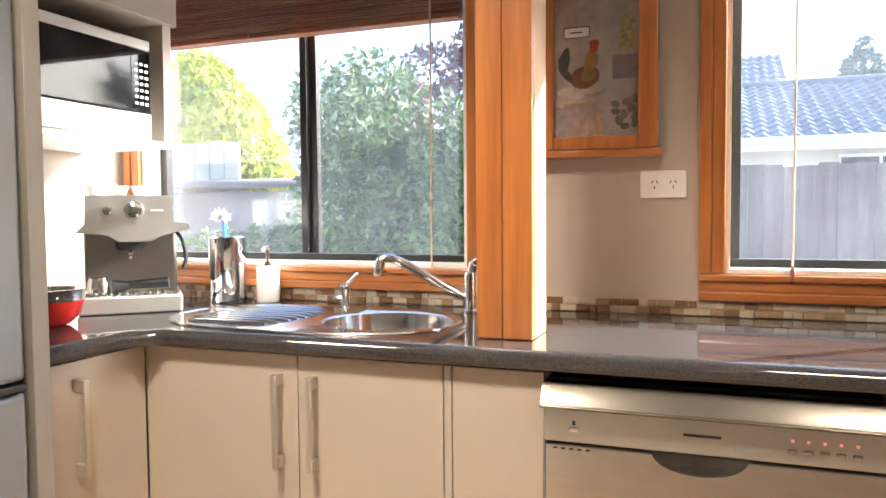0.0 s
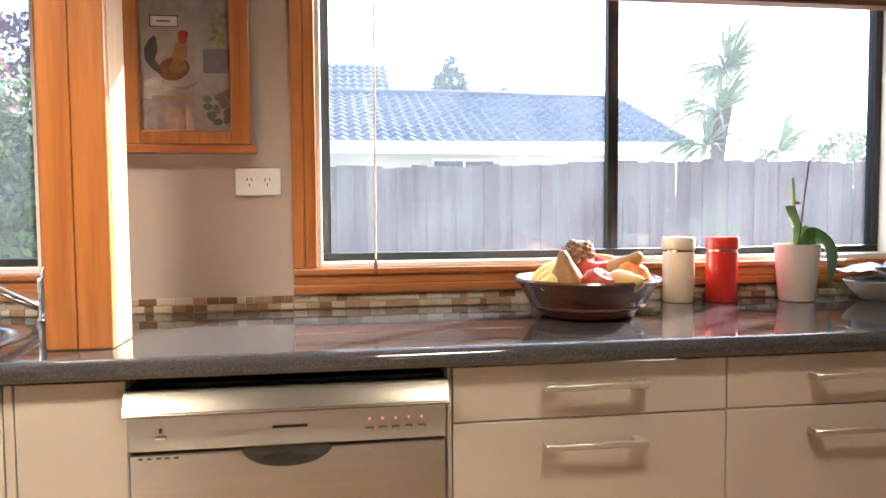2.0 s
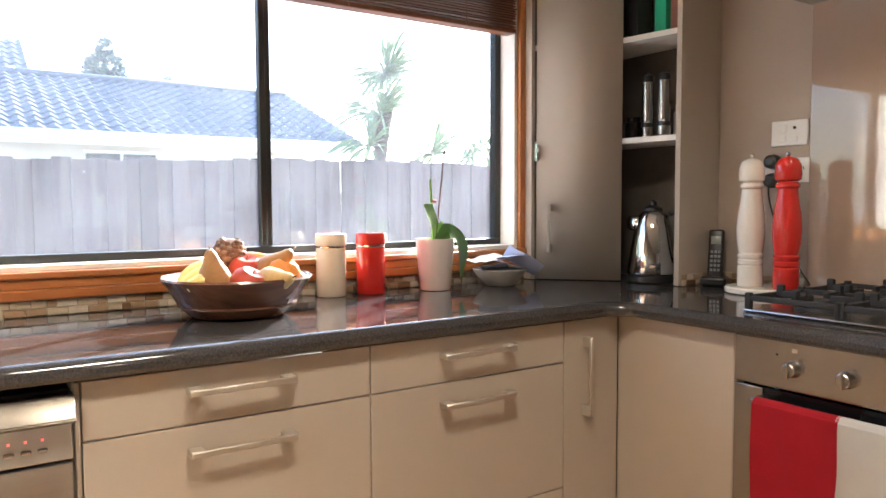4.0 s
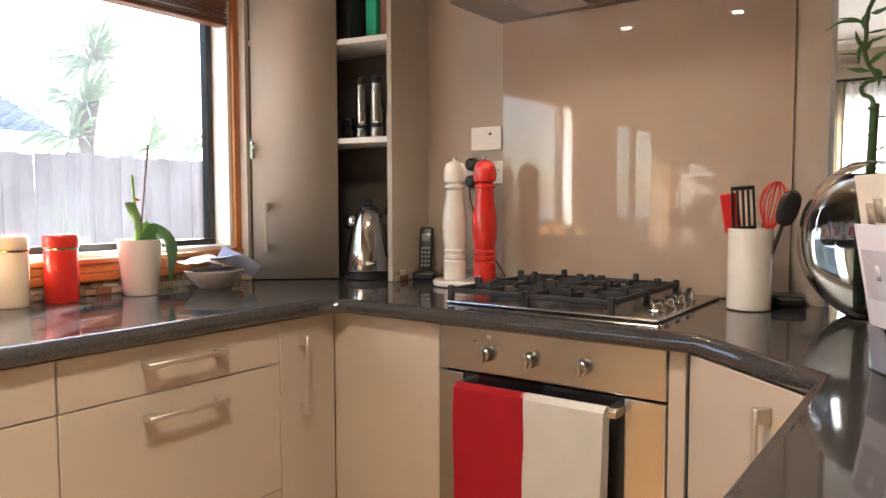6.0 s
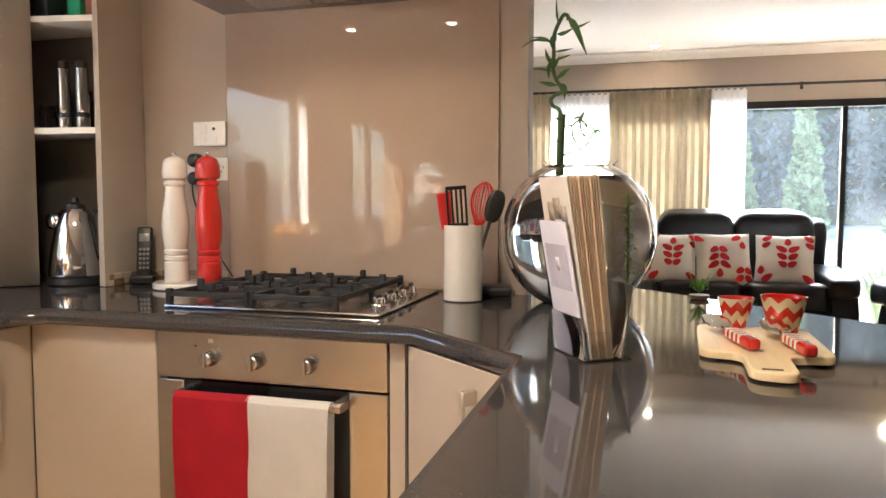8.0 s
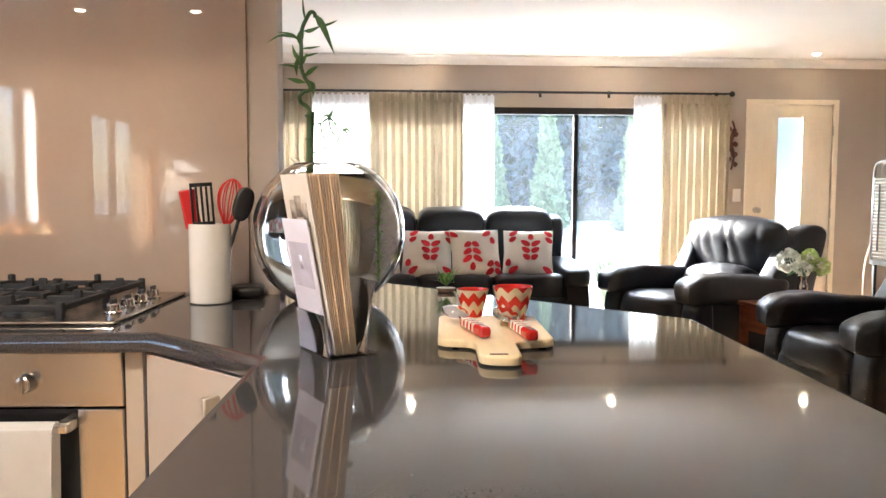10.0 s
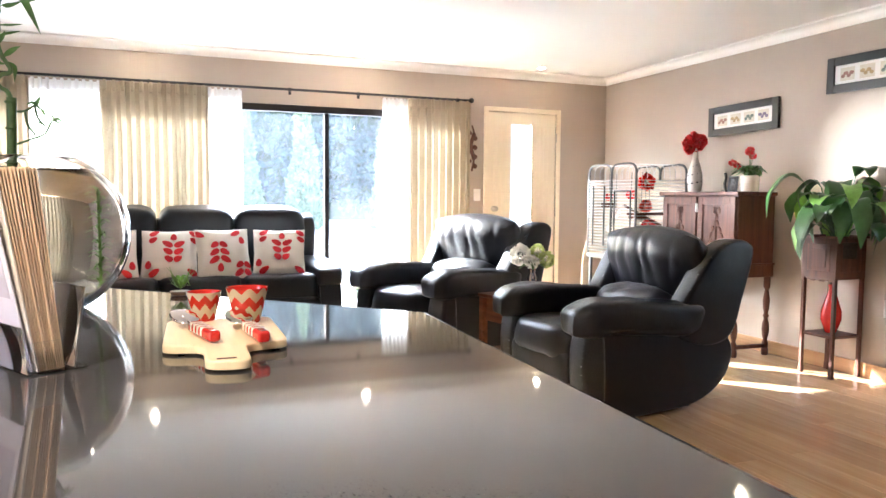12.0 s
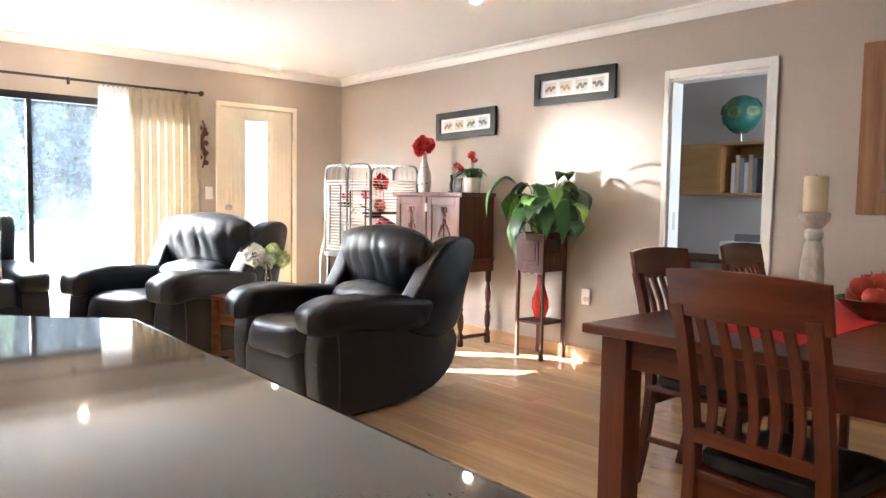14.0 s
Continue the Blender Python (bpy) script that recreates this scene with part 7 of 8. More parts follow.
# bird cage
CX0, CX1, CY0, CY1, CZ0, CZ1 = 5.37, 6.10, -4.40, -3.87, 0.67, 1.36
cg = thing("bird_cage", ((CX0 + CX1) / 2, (CY0 + CY1) / 2, 0), 0, "large silver wire bird cage with an arched top", "bird cage")
M_WIRE = mat("dull_steel_cage_frame", (0.13, 0.13, 0.135), 0.45, 0.6, 0.05, 10)
M_WIRES = mat("silver_cage_wire", (0.50, 0.50, 0.50), 0.4, 0.5, 0.05, 10)
hx, hy = (CX1 - CX0) / 2, (CY1 - CY0) / 2
for x in (-hx, 0.0, hx):
    for y in (-hy, hy):
        if x == 0.0 and y < 0:
            continue
        part("post", tube([(x, y, CZ0), (x, y, CZ1)], 0.011, 8), M_WIRE, cg)


def arched(y, r):
    out = []
    for a0, a1 in ((-hx, 0.0), (0.0, hx)):
        m, w = (a0 + a1) / 2, (a1 - a0) / 2
        out.append(tube([(m + w * math.copysign(abs(math.cos(t)) ** 0.5, math.cos(t)), y, CZ1 + 0.13 * math.sin(t) ** 0.5 if math.sin(t) > 0 else CZ1) for t in [math.pi * k / 14 for k in range(15)]], r, 6))
    return out


for piece in arched(-hy, 0.010) + arched(hy, 0.010):
    part("arch", piece, M_WIRE, cg)
wires = []
for k in range(24):
    z = CZ0 + 0.03 + k * 0.028
    wires.append(tube([(-hx, hy, z), (hx, hy, z)], 0.0036, 5, False))
    wires.append(tube([(-hx, -hy, z), (-hx, hy, z)], 0.003, 5, False))
    wires.append(tube([(hx, -hy, z), (hx, hy, z)], 0.0036, 5, False))
for k in range(1, 9):
    wires.extend(arched(-hy + k * (2 * hy) / 9, 0.002))
tagged(part("wires", joined(*wires), M_WIRES, cg), kind="stuff")
part("cage_door", joined(*[tube(p, 0.007, 6) for p in ([(-0.30, hy + 0.008, 0.80), (-0.30, hy + 0.008, 1.25)], [(-0.06, hy + 0.008, 0.80), (-0.06, hy + 0.008, 1.25)], [(-0.30, hy + 0.008, 0.80), (-0.06, hy + 0.008, 0.80)], [(-0.30, hy + 0.008, 1.25), (-0.06, hy + 0.008, 1.25)], [(0.1, hy + .008, 0.75), (0.1, hy + .008, 1.3)], [(0.28, hy + .008, 0.75), (0.28, hy + .008, 1.3)])]), M_WIRE, cg)
part("tray", box(-hx - 0.01, -hy - 0.01, CZ0 - 0.04, hx + 0.01, hy + 0.01, CZ0, 0.006), M_WIRE, cg)
part("stand", joined(*[box(x - 0.013, y - 0.013, 0.0, x + 0.013, y + 0.013, CZ0 - 0.04, 0.003) for x in (-hx + 0.02, hx - 0.02) for y in (-hy + 0.02, hy - 0.02)], box(-hx, -hy, 0.1, hx, hy, 0.115)), M_IRON, cg)
part("perch", joined(tube([(-0.25, -hy, 1.05), (-0.25, hy, 1.05)], 0.012, 8), tube([(-hx, 0.0, 0.95), (0.1, 0.05, 1.12)], 0.012, 8)), M_OLD, cg)
for k, (x, y, z, r, m) in enumerate(((-0.22, 0.05, 1.33, 0.07, M_RED), (-0.1, 0.12, 1.22, 0.045, M_RUB), (-0.28, 0.1, 1.12, 0.05, M_FR["apple"]), (-0.2, 0.0, 0.95, 0.06, M_RUB), (0.16, 0.1, 1.05, 0.04, M_WCER), (-0.25, 0.12, 0.86, 0.05, M_RED), (0.2, 0.15, 1.2, 0.035, M_RUB), (0.22, 0.12, 0.9, 0.03, M_WCER))):
    bloom("toy", (x, y, z), r, 40, m, cg, 0.8)
    part("toy_cord", tube([(x, y, z), (x, y, 1.42)], 0.003, 5), M_WIRE, cg)
part("feeder", box(-0.33, 0.12, 1.0, -0.2, 0.22, 1.06, 0.006), M_OLD, cg)
part("feeder", box(0.1, 0.15, 1.10, 0.2, 0.24, 1.15, 0.006), M_OLD, cg)
part("rope", tube(arc([(hx + 0.02, hy, 0.78), (hx + 0.05, hy + 0.02, 0.6), (hx + 0.03, hy + 0.04, 0.3), (hx + 0.06, hy + 0.05, 0.1)]), 0.008, 6), M_BEIGE, cg)

# antique cabinet on turned legs
ac = thing("antique_cabinet", (4.77, -4.195, 0), 0, "dark carved antique oak cabinet on turned legs", "cabinet")
ax, ay = 0.435, 0.185
part("body", box(-ax + 0.01, -ay, 0.70, ax - 0.01, ay - 0.02, 1.21, 0.004), M_OLD, ac)
part("top", box(-ax - 0.015, -ay, 1.21, ax + 0.015, ay + 0.015, 1.24, 0.006), M_OLD, ac)
part("apron", joined(box(-ax, -ay, 0.60, ax, ay - 0.005, 0.695, 0.006), box(-ax - 0.01, -ay, 0.69, ax + 0.01, ay + 0.008, 0.705, 0.004)), M_OLD, ac)
for s in (-1, 1):
    dd = part("door", joined(box(s * 0.21 - 0.2, ay - 0.019, 0.715, s * 0.21 - 0.145, ay, 1.20, 0.003), box(s * 0.21 + 0.145, ay - 0.019, 0.715, s * 0.21 + 0.2, ay, 1.20, 0.003),
                             box(s * 0.21 - 0.145, ay - 0.019, 0.715, s * 0.21 + 0.145, ay, 0.775, 0.003), box(s * 0.21 - 0.145, ay - 0.019, 1.14, s * 0.21 + 0.145, ay, 1.20, 0.003)), M_OLD, ac)
    part("panel", box(s * 0.21 - 0.145, ay - 0.018, 0.775, s * 0.21 + 0.145, ay - 0.010, 1.14), M_OLD, dd)
    carve = []
    for k in range(7):
        for q in (-1, 1):
            carve.append(shifted(pad(0.05, 0.012, 0.028, 0.9, 7), Matrix.Translation((s * 0.21 + q * (0.035 + 0.03 * math.sin(k)), ay - 0.009, 0.81 + k * 0.048)) @ pose(0, 0, 0, 0, q * (35 + 8 * k), 0)))
    carve.append(tube([(s * 0.21, ay - 0.008, 0.79), (s * 0.21, ay - 0.008, 1.12)], 0.008, 6))
    part("carving", joined(*carve), M_OLD, dd, "carved leaf relief")
    part("hinge", box(s * 0.008 - 0.004, ay, 1.08, s * 0.008 + 0.004, ay + 0.004, 1.15), M_NICKEL, dd)
SPIN = [(0.022, 0.0), (0.026, 0.01), (0.026, 0.05), (0.015, 0.065), (0.024, 0.09), (0.014, 0.12), (0.022, 0.15), (0.027, 0.20), (0.022, 0.25), (0.013, 0.28), (0.023, 0.30), (0.014, 0.32), (0.022, 0.36), (0.026, 0.42), (0.018, 0.47), (0.012, 0.50), (0.024, 0.52), (0.024, 0.60)]
for x in (-ax + 0.03, -0.13, 0.13, ax - 0.03):
    for y in (-ay + 0.03, ay - 0.035):
        if abs(x) < 0.2 and y < 0:
            continue
        part("leg", shifted(lathe(SPIN, 16), Matrix.Translation((x, y, 0))), M_OLD, ac, "turned leg")
part("stretcher", joined(box(-ax + 0.01, ay - 0.055, 0.06, ax - 0.01, ay - 0.02, 0.085, 0.003), box(-ax + 0.015, -ay + 0.01, 0.06, -ax + 0.045, ay - 0.03, 0.085, 0.003), box(ax - 0.045, -ay + 0.01, 0.06, ax - 0.015, ay - 0.03, 0.085, 0.003)), M_OLD, ac)

v = thing("tall_vase", (5.03, -4.2, 1.2405), 0, "tall white patterned vase with red flowers", "vase")
part("vase", lathe([(0.045, 0.0), (0.05, 0.01), (0.062, 0.09), (0.06, 0.15), (0.04, 0.22), (0.024, 0.28), (0.018, 0.34), (0.024, 0.37), (0.02, 0.37)], 32), M_WCER, v)
spots = []
for k in range(26):
    t = k / 26
    a = k * 0.7
    rr = 0.062 * (1 - 0.35 * max(0, t - 0.4) / 0.6) + 0.0005
    spots.append(shifted(pad(0.008, 0.02, 0.012, 0.9, 5), pose(0, 0, 0.05 + 0.2 * t, 0, 0, math.degrees(a)) @ Matrix.Translation((rr - 0.003 - 0.02 * max(0, t - 0.5), 0, 0))))
part("pattern", joined(*spots), mat("black_pattern", (0.03, 0.03, 0.03), 0.4), v, "dark leaf pattern")
for c in ((0.0, 0.02, 0.44), (0.05, 0.02, 0.41), (-0.05, 0.0, 0.42), (0.0, -0.03, 0.40), (0.02, 0.03, 0.37)):
    bloom("flower_head", c, 0.055, 60, M_RUB, v, 0.7)
    part("flower_stem", tube([(0, 0, 0.33), c], 0.003, 5), M_LEAF, v)
cy = thing("cyclamen", (4.42, -4.2, 1.2405), 0, "red cyclamen in a white square pot", "potted plant")
part("pot", lathe([(0.06, 0.0), (0.064, 0.005), (0.07, 0.115), (0.072, 0.12), (0.066, 0.12), (0.064, 0.10)], 32), M_WCER, cy)
for k in range(34):
    a, L, z = k * 2.4, 0.05 + 0.10 * ((k * 13) % 7) / 7, 0.11 + 0.06 * ((k * 5) % 6) / 6
    part("leaf", blade([(0, 0, 0.10), (L * .6 * math.cos(a), L * .6 * math.sin(a), z + 0.03), (L * 1.1 * math.cos(a), L * 1.1 * math.sin(a), z)], [0.004, 0.026, 0.004], (0, 0, 1)), M_LEAF, cy)
for x, y, z in ((0.02, 0.0, 0.30), (-0.02, 0.02, 0.31), (0.0, -0.02, 0.27), (0.13, 0.05, 0.22), (0.10, 0.03, 0.20)):
    bloom("flower_head", (x, y, z), 0.025, 26, M_RUB, cy, 0.9)
    part("flower_stem", tube(arc([(0, 0, 0.1), (x * 0.4, y * 0.4, z * 0.7), (x, y, z)]), 0.002, 5), M_LEAF, cy)
pf = thing("photo_frame", (4.535, -4.14, 1.2405), 8, "small dark photo frame on the cabinet", "photo frame")
part("frame", shifted(joined(box(-0.04, -0.006, 0, -0.03, 0.006, 0.12), box(0.03, -0.006, 0, 0.04, 0.006, 0.12), box(-0.03, -0.006, 0, 0.03, 0.006, 0.012), box(-0.03, -0.006, 0.108, 0.03, 0.006, 0.12)), pose(0, 0, 0, 8)), M_SILVER, pf)
part("photo", shifted(box(-0.03, -0.003, 0.012, 0.03, 0.002, 0.108), pose(0, 0, 0, 8)), mat("grey_photo", (0.25, 0.24, 0.24), 0.4, 0, 0.5, 40), pf)
dk = thing("dark_ornament", (4.63, -4.16, 1.2405), 0, "slim dark carved ornament on the cabinet", "ornament")
part("figure", joined(box(-0.02, -0.02, 0, 0.02, 0.02, 0.015, 0.003), tube(arc([(0, 0, 0.015), (0.008, 0, 0.06), (-0.004, 0, 0.11), (0.004, 0, 0.145)]), 0.011, 10)), M_BLACK, dk)


def long_picture(x0, x1, z0, z1, tilt, label):
    p = thing("framed_picture", ((x0 + x1) / 2, YS + 0.001, (z0 + z1) / 2), 180, label, "picture", "long pictures")
    p.matrix_world = pose((x0 + x1) / 2, YS + 0.001, (z0 + z1) / 2, 0, tilt, 180)
    w, h = (x1 - x0) / 2, (z1 - z0) / 2
    b = 0.058
    part("frame", joined(box(-w, -0.028, -h, -w + b, -0.001, h, 0.004), box(w - b, -0.028, -h, w, -0.001, h, 0.004), box(-w + b, -0.028, -h, w - b, -0.001, -h + b, 0.004), box(-w + b, -0.028, h - b, w - b, -0.001, h, 0.004)), M_BLACK, p, "black frame")
    part("mount", box(-w + b, -0.014, -h + b, w - b, -0.006, h - b), M_PAPER, p)
    cols = ((0.25, 0.12, 0.10), (0.35, 0.25, 0.12), (0.12, 0.16, 0.14), (0.15, 0.12, 0.2))
    for i in range(4):
        cx = (i - 1.5) * (2 * w - 2 * b) / 4.3
        part("print_tile", box(cx - 0.055, -0.0152, -h + b + 0.02, cx + 0.055, -0.0142, h - b - 0.02), mat("print_ground", (0.62, 0.58, 0.50), 0.6, 0, 0.1, 20), p)
        bm = bmesh.new()
        for q in range(4):
            ang = [2 * math.pi * k / 10 for k in range(10)]
            ox, oz, rx, rz = cx + (q - 1.5) * 0.022, -0.012 + 0.018 * ((q * 3 + i) % 2), 0.016 + 0.004 * ((q + i) % 2), 0.013
            bm.faces.new([bm.verts.new((ox + rx * math.cos(t), -0.0157 - 0.0002 * q, oz + rz * math.sin(t))) for t in ang])
        part("print_shape", bm, mat("print_ink", cols[i], 0.6, 0, 0.4, 50), p)
    return p


long_picture(4.375, 5.12, 1.715, 1.953, -1, "long black framed picture of four small prints")
long_picture(3.20, 3.955, 1.912, 2.155, 0.5, "long black framed picture of four small prints hung higher")

# plant stand
ps = thing("plant_stand", (3.735, -4.285, 0), 0, "dark timber plant stand with a box top and lower shelf", "plant stand")
ps.scale = (0.9, 0.9, 1.0)
for x in (-0.135, 0.135):
    for y in (-0.135, 0.135):
        part("leg", joined(box(x - 0.013, y - 0.013, 0.0, x + 0.013, y + 0.013, 0.70, 0.003), box(x - 0.016, y - 0.016, 0.0, x + 0.016, y + 0.016, 0.05, 0.004)), M_OLD, ps)
part("planter_box", joined(box(-0.15, 0.132, 0.66, 0.15, 0.15, 0.935, 0.003), box(-0.15, -0.15, 0.66, 0.15, -0.132, 0.935, 0.003), box(-0.15, -0.132, 0.66, -0.132, 0.132, 0.935, 0.003), box(0.132, -0.132, 0.66, 0.15, 0.132, 0.935, 0.003), box(-0.132, -0.132, 0.66, 0.132, 0.132, 0.68)), M_OLD, ps)
part("rim", joined(box(-0.165, 0.145, 0.93, 0.165, 0.165, 0.945, 0.004), box(-0.165, -0.165, 0.93, 0.165, -0.145, 0.945, 0.004), box(-0.165, -0.145, 0.93, -0.145, 0.145, 0.945, 0.004), box(0.145, -0.145, 0.93, 0.165, 0.145, 0.945, 0.004)), M_OLD, ps)
for m in (Matrix.Identity(4), pose(0, 0, 0, 0, 0, 90)):
    part("raised_panel", shifted(joined(box(-0.10, 0.150, 0.71, 0.10, 0.156, 0.89, 0.004), box(-0.07, 0.156, 0.74, 0.07, 0.160, 0.86, 0.003)), m), M_OLD, ps)
part("apron", joined(*[box(-0.12 + k * 0.04, 0.128, 0.64 + (0.006 if k % 2 else 0), -0.08 + k * 0.04, 0.142, 0.662, 0.002) for k in range(6)]), M_OLD, ps)
part("shelf", box(-0.14, -0.14, 0.265, 0.14, 0.14, 0.285, 0.004), M_OLD, ps)
lily = thing("peace_lily", (3.675, -4.265, 0.80), 0, "bushy green peace lily with long drooping leaves", "potted plant")
lily.scale = (1.2, 1.0, 1.04)
part("soil", lathe([(0.002, 0.10), (0.092, 0.10), (0.092, 0.0)], 24, False), mat("potting_soil", (0.05, 0.035, 0.025), 0.95, 0, 0.3, 60, 0.5, 100), lily)
M_LILY = mat("dark_lily_leaf", (0.035, 0.10, 0.022), 0.3, 0, 0.35, 14, 0.1, 60, per=0.3)
rl = random.Random(12)
for k in range(62):
    a = k * 2.39996
    reach = rl.uniform(0.14, 0.44)
    if math.sin(a) < -0.1:
        reach = min(reach, 0.17)
    hgt = rl.uniform(0.20, 0.50) + (0.08 if reach > 0.35 else 0)
    c, s = math.cos(a), math.sin(a)
    droop = rl.uniform(0.05, 0.30)
    mid = Vector((reach * 0.72 * c, reach * 0.72 * s, hgt))
    tip = Vector((reach * c, max(-0.17, reach * s), hgt - droop))
    stem0 = Vector((0.03 * c, 0.03 * s, 0.09))
    j = Vector((reach * 0.50 * c, reach * 0.50 * s, hgt * 0.92))
    wd = rl.uniform(0.042, 0.074)
    part("leaf", joined(blade([j, mid, (mid + tip) / 2 + Vector((0.04 * c, 0.03 * s, 0.02)), tip], [0.006, wd, wd * 0.8, 0.002], (c * 0.5, s * 0.5, 1), 0.3), tube(arc([stem0, (stem0 + j) / 2 + Vector((0, 0, 0.03)), j], 4), 0.0035, 5)), M_LILY if k % 5 else M_LEAFL, lily)
rv = single("red_vase", lathe([(0.03, 0.0), (0.036, 0.006), (0.066, 0.09), (0.064, 0.15), (0.036, 0.24), (0.02, 0.30), (0.026, 0.325), (0.02, 0.325), (0.012, 0.29)], 32), M_RED, (3.735, -4.285, 0.2855), "glossy red teardrop vase on the stand's shelf", "vase")
ws = thing("wall_outlet", (3.42, YS + 0.001, 0.48), 180, "white power outlet low on the wall", "socket")
part("plate", box(-0.036, -0.009, -0.058, 0.036, 0, 0.058, 0.003), M_WHITE, ws)
part("plug", box(-0.016, -0.04, -0.03, 0.016, -0.009, 0.005, 0.006), M_WHITE, ws)
wo = thing("wall_ornament", (XE - 0.001, -2.90, 1.66), -90, "brown carved wooden ornament hung on the wall", "ornament")
carv = [tube(arc([(0.0, -0.015, -0.22), (0.02, -0.02, -0.1), (-0.015, -0.02, 0.02), (0.02, -0.02, 0.14), (0.0, -0.015, 0.22)]), [0.01] * 8 + [0.02] * 17 + [0.008] * 8, 8)]
for k in range(8):
    carv.append(shifted(pad(0.05, 0.025, 0.045, 0.7, 7), Matrix.Translation((0.03 * (-1) ** k, -0.02, -0.17 + k * 0.045)) @ pose(0, 0, 0, 0, 30 * (-1) ** k, 0)))
part("carving", joined(*carv), M_OLD, wo)

# ---- dining set ----
tb = thing("dining_table", (0.72, -2.84, 0), 0, "red-brown timber dining table with thick square legs", "dining table")
part("tabletop", box(-0.93, -0.75, 0.728, 0.93, 0.75, 0.762, 0.008, 3), M_DININGX, tb)
for x in (-0.83, 0.83):
    for y in (-0.65, 0.65):
        part("leg", box(x - 0.05, y - 0.05, 0, x + 0.05, y + 0.05, 0.728, 0.005), M_DINING, tb)
for bb_ in (box(-0.78, 0.64, 0.615, 0.78, 0.665, 0.727, 0.002), box(-0.78, -0.665, 0.615, 0.78, -0.64, 0.727, 0.002), box(-0.845, -0.60, 0.615, -0.82, 0.60, 0.727, 0.002), box(0.82, -0.60, 0.615, 0.845, 0.60, 0.727, 0.002)):
    part("apron", bb_, M_DININGX, tb)
M_RUN = mat("red_table_cloth", (0.55, 0.015, 0.02), 0.85, 0, 0.06, 8, 0.3, 400)
single("table_runner", slab([(-0.15, -0.62), (0.17, -0.62), (0.15, 0.50), (-0.15, 0.58)], 0.0, 0.0025), M_RUN, (1.15, -2.85, 0.7625), "plain red cloth table runner", "table runner")


def dining_chair():
    """A slat-back chair that faces -y (towards the table), with its back at +y."""
    c = thing("dining_chair", (0, 0, 0), 0, "red-brown timber slat-back dining chair with a dark seat pad", "chair", "chairs round the table")
    part("seat", box(-0.215, -0.22, 0.43, 0.215, 0.21, 0.455, 0.008), M_DININGX, c)
    part("seat_pad", shifted(pad(0.40, 0.40, 0.05, 0.3, 16), Matrix.Translation((0, -0.01, 0.478))), M_LEATHER, c, "dark padded seat cushion")
    for x in (-0.19, 0.19):
        part("leg", box(x - 0.019, -0.205, 0, x + 0.019, -0.167, 0.43, 0.003), M_DINING, c)
        side = [(0.265, 0.0), (0.225, 0.2), (0.20, 0.43), (0.212, 0.6), (0.25, 0.80), (0.285, 0.93)]
        bits = [arc([(x, y, z) for y, z in side], 4)]
        bm = bmesh.new()
        rows = []
        for p in bits[0]:
            rows.append([bm.verts.new((p.x + dx, p.y + dy, p.z)) for dx, dy in ((-0.019, -0.018), (0.019, -0.018), (0.019, 0.018), (-0.019, 0.018))])
        for a, b in zip(rows, rows[1:]):
            for k in range(4):
                bm.faces.new((a[k], a[(k + 1) % 4], b[(k + 1) % 4], b[k]))
        bm.faces.new(rows[0]), bm.faces.new(rows[-1])
        part("back_leg", bm, M_DINING, c)
    rail = bmesh.new()
    rows = []
    for k in range(17):
        u = k / 16 * 2 - 1
        y = 0.285 + 0.03 * (1 - u * u)
        zt = 1.035 - 0.012 * u * u
        rows.append([rail.verts.new(q) for q in ((0.225 * u, y - 0.022, 0.90), (0.225 * u, y - 0.006, 0.90), (0.225 * u, y + 0.022, zt), (0.225 * u, y + 0.004, zt))])
    for a, b in zip(rows, rows[1:]):
        for k in range(4):
            rail.faces.new((a[k], a[(k + 1) % 4], b[(k + 1) % 4], b[k]))
    rail.faces.new(rows[0]), rail.faces.new(rows[-1])
    part("top_rail", rail, M_DININGX, c, "broad curved top rail")
    part("lower_rail", box(-0.172, 0.205, 0.535, 0.172, 0.228, 0.575, 0.003), M_DININGX, c)
    for k in range(5):
        x = -0.124 + k * 0.062
        pts = arc([(x, 0.218, 0.57), (x, 0.212, 0.66), (x, 0.245, 0.80), (x, 0.29, 0.91)], 4)
        bm = bmesh.new()
        rows = [[bm.verts.new((p.x + dx, p.y + dy, p.z)) for dx, dy in ((-0.0135, -0.006), (0.0135, -0.006), (0.0135, 0.006), (-0.0135, 0.006))] for p in pts]
        for a, b in zip(rows, rows[1:]):
            for q in range(4):
                bm.faces.new((a[q], a[(q + 1) % 4], b[(q + 1) % 4], b[q]))
        bm.faces.new(rows[0]), bm.faces.new(rows[-1])
        part("slat", bm, M_DINING, c)
    for x in (-0.19, 0.19):
        part("stretcher", box(x - 0.01, -0.17, 0.2, x + 0.01, 0.215, 0.225, 0.003), M_DINING, c)
    part("apron", box(-0.17, -0.2, 0.37, 0.17, -0.18, 0.429), M_DININGX, c)
    part("apron", box(-0.17, 0.18, 0.37, 0.17, 0.2, 0.429), M_DININGX, c)
    return c


c1 = dining_chair()
small = Matrix.Diagonal((0.975, 0.975, 0.975, 1))
c1.matrix_world = pose(0.93, -2.115, 0, 0, 0, -6) @ small
copy_thing(c1, pose(1.565, -2.88, 0, 0, 0, -90) @ small)
copy_thing(c1, pose(1.575, -3.64, 0, 0, 0, -88) @ small)

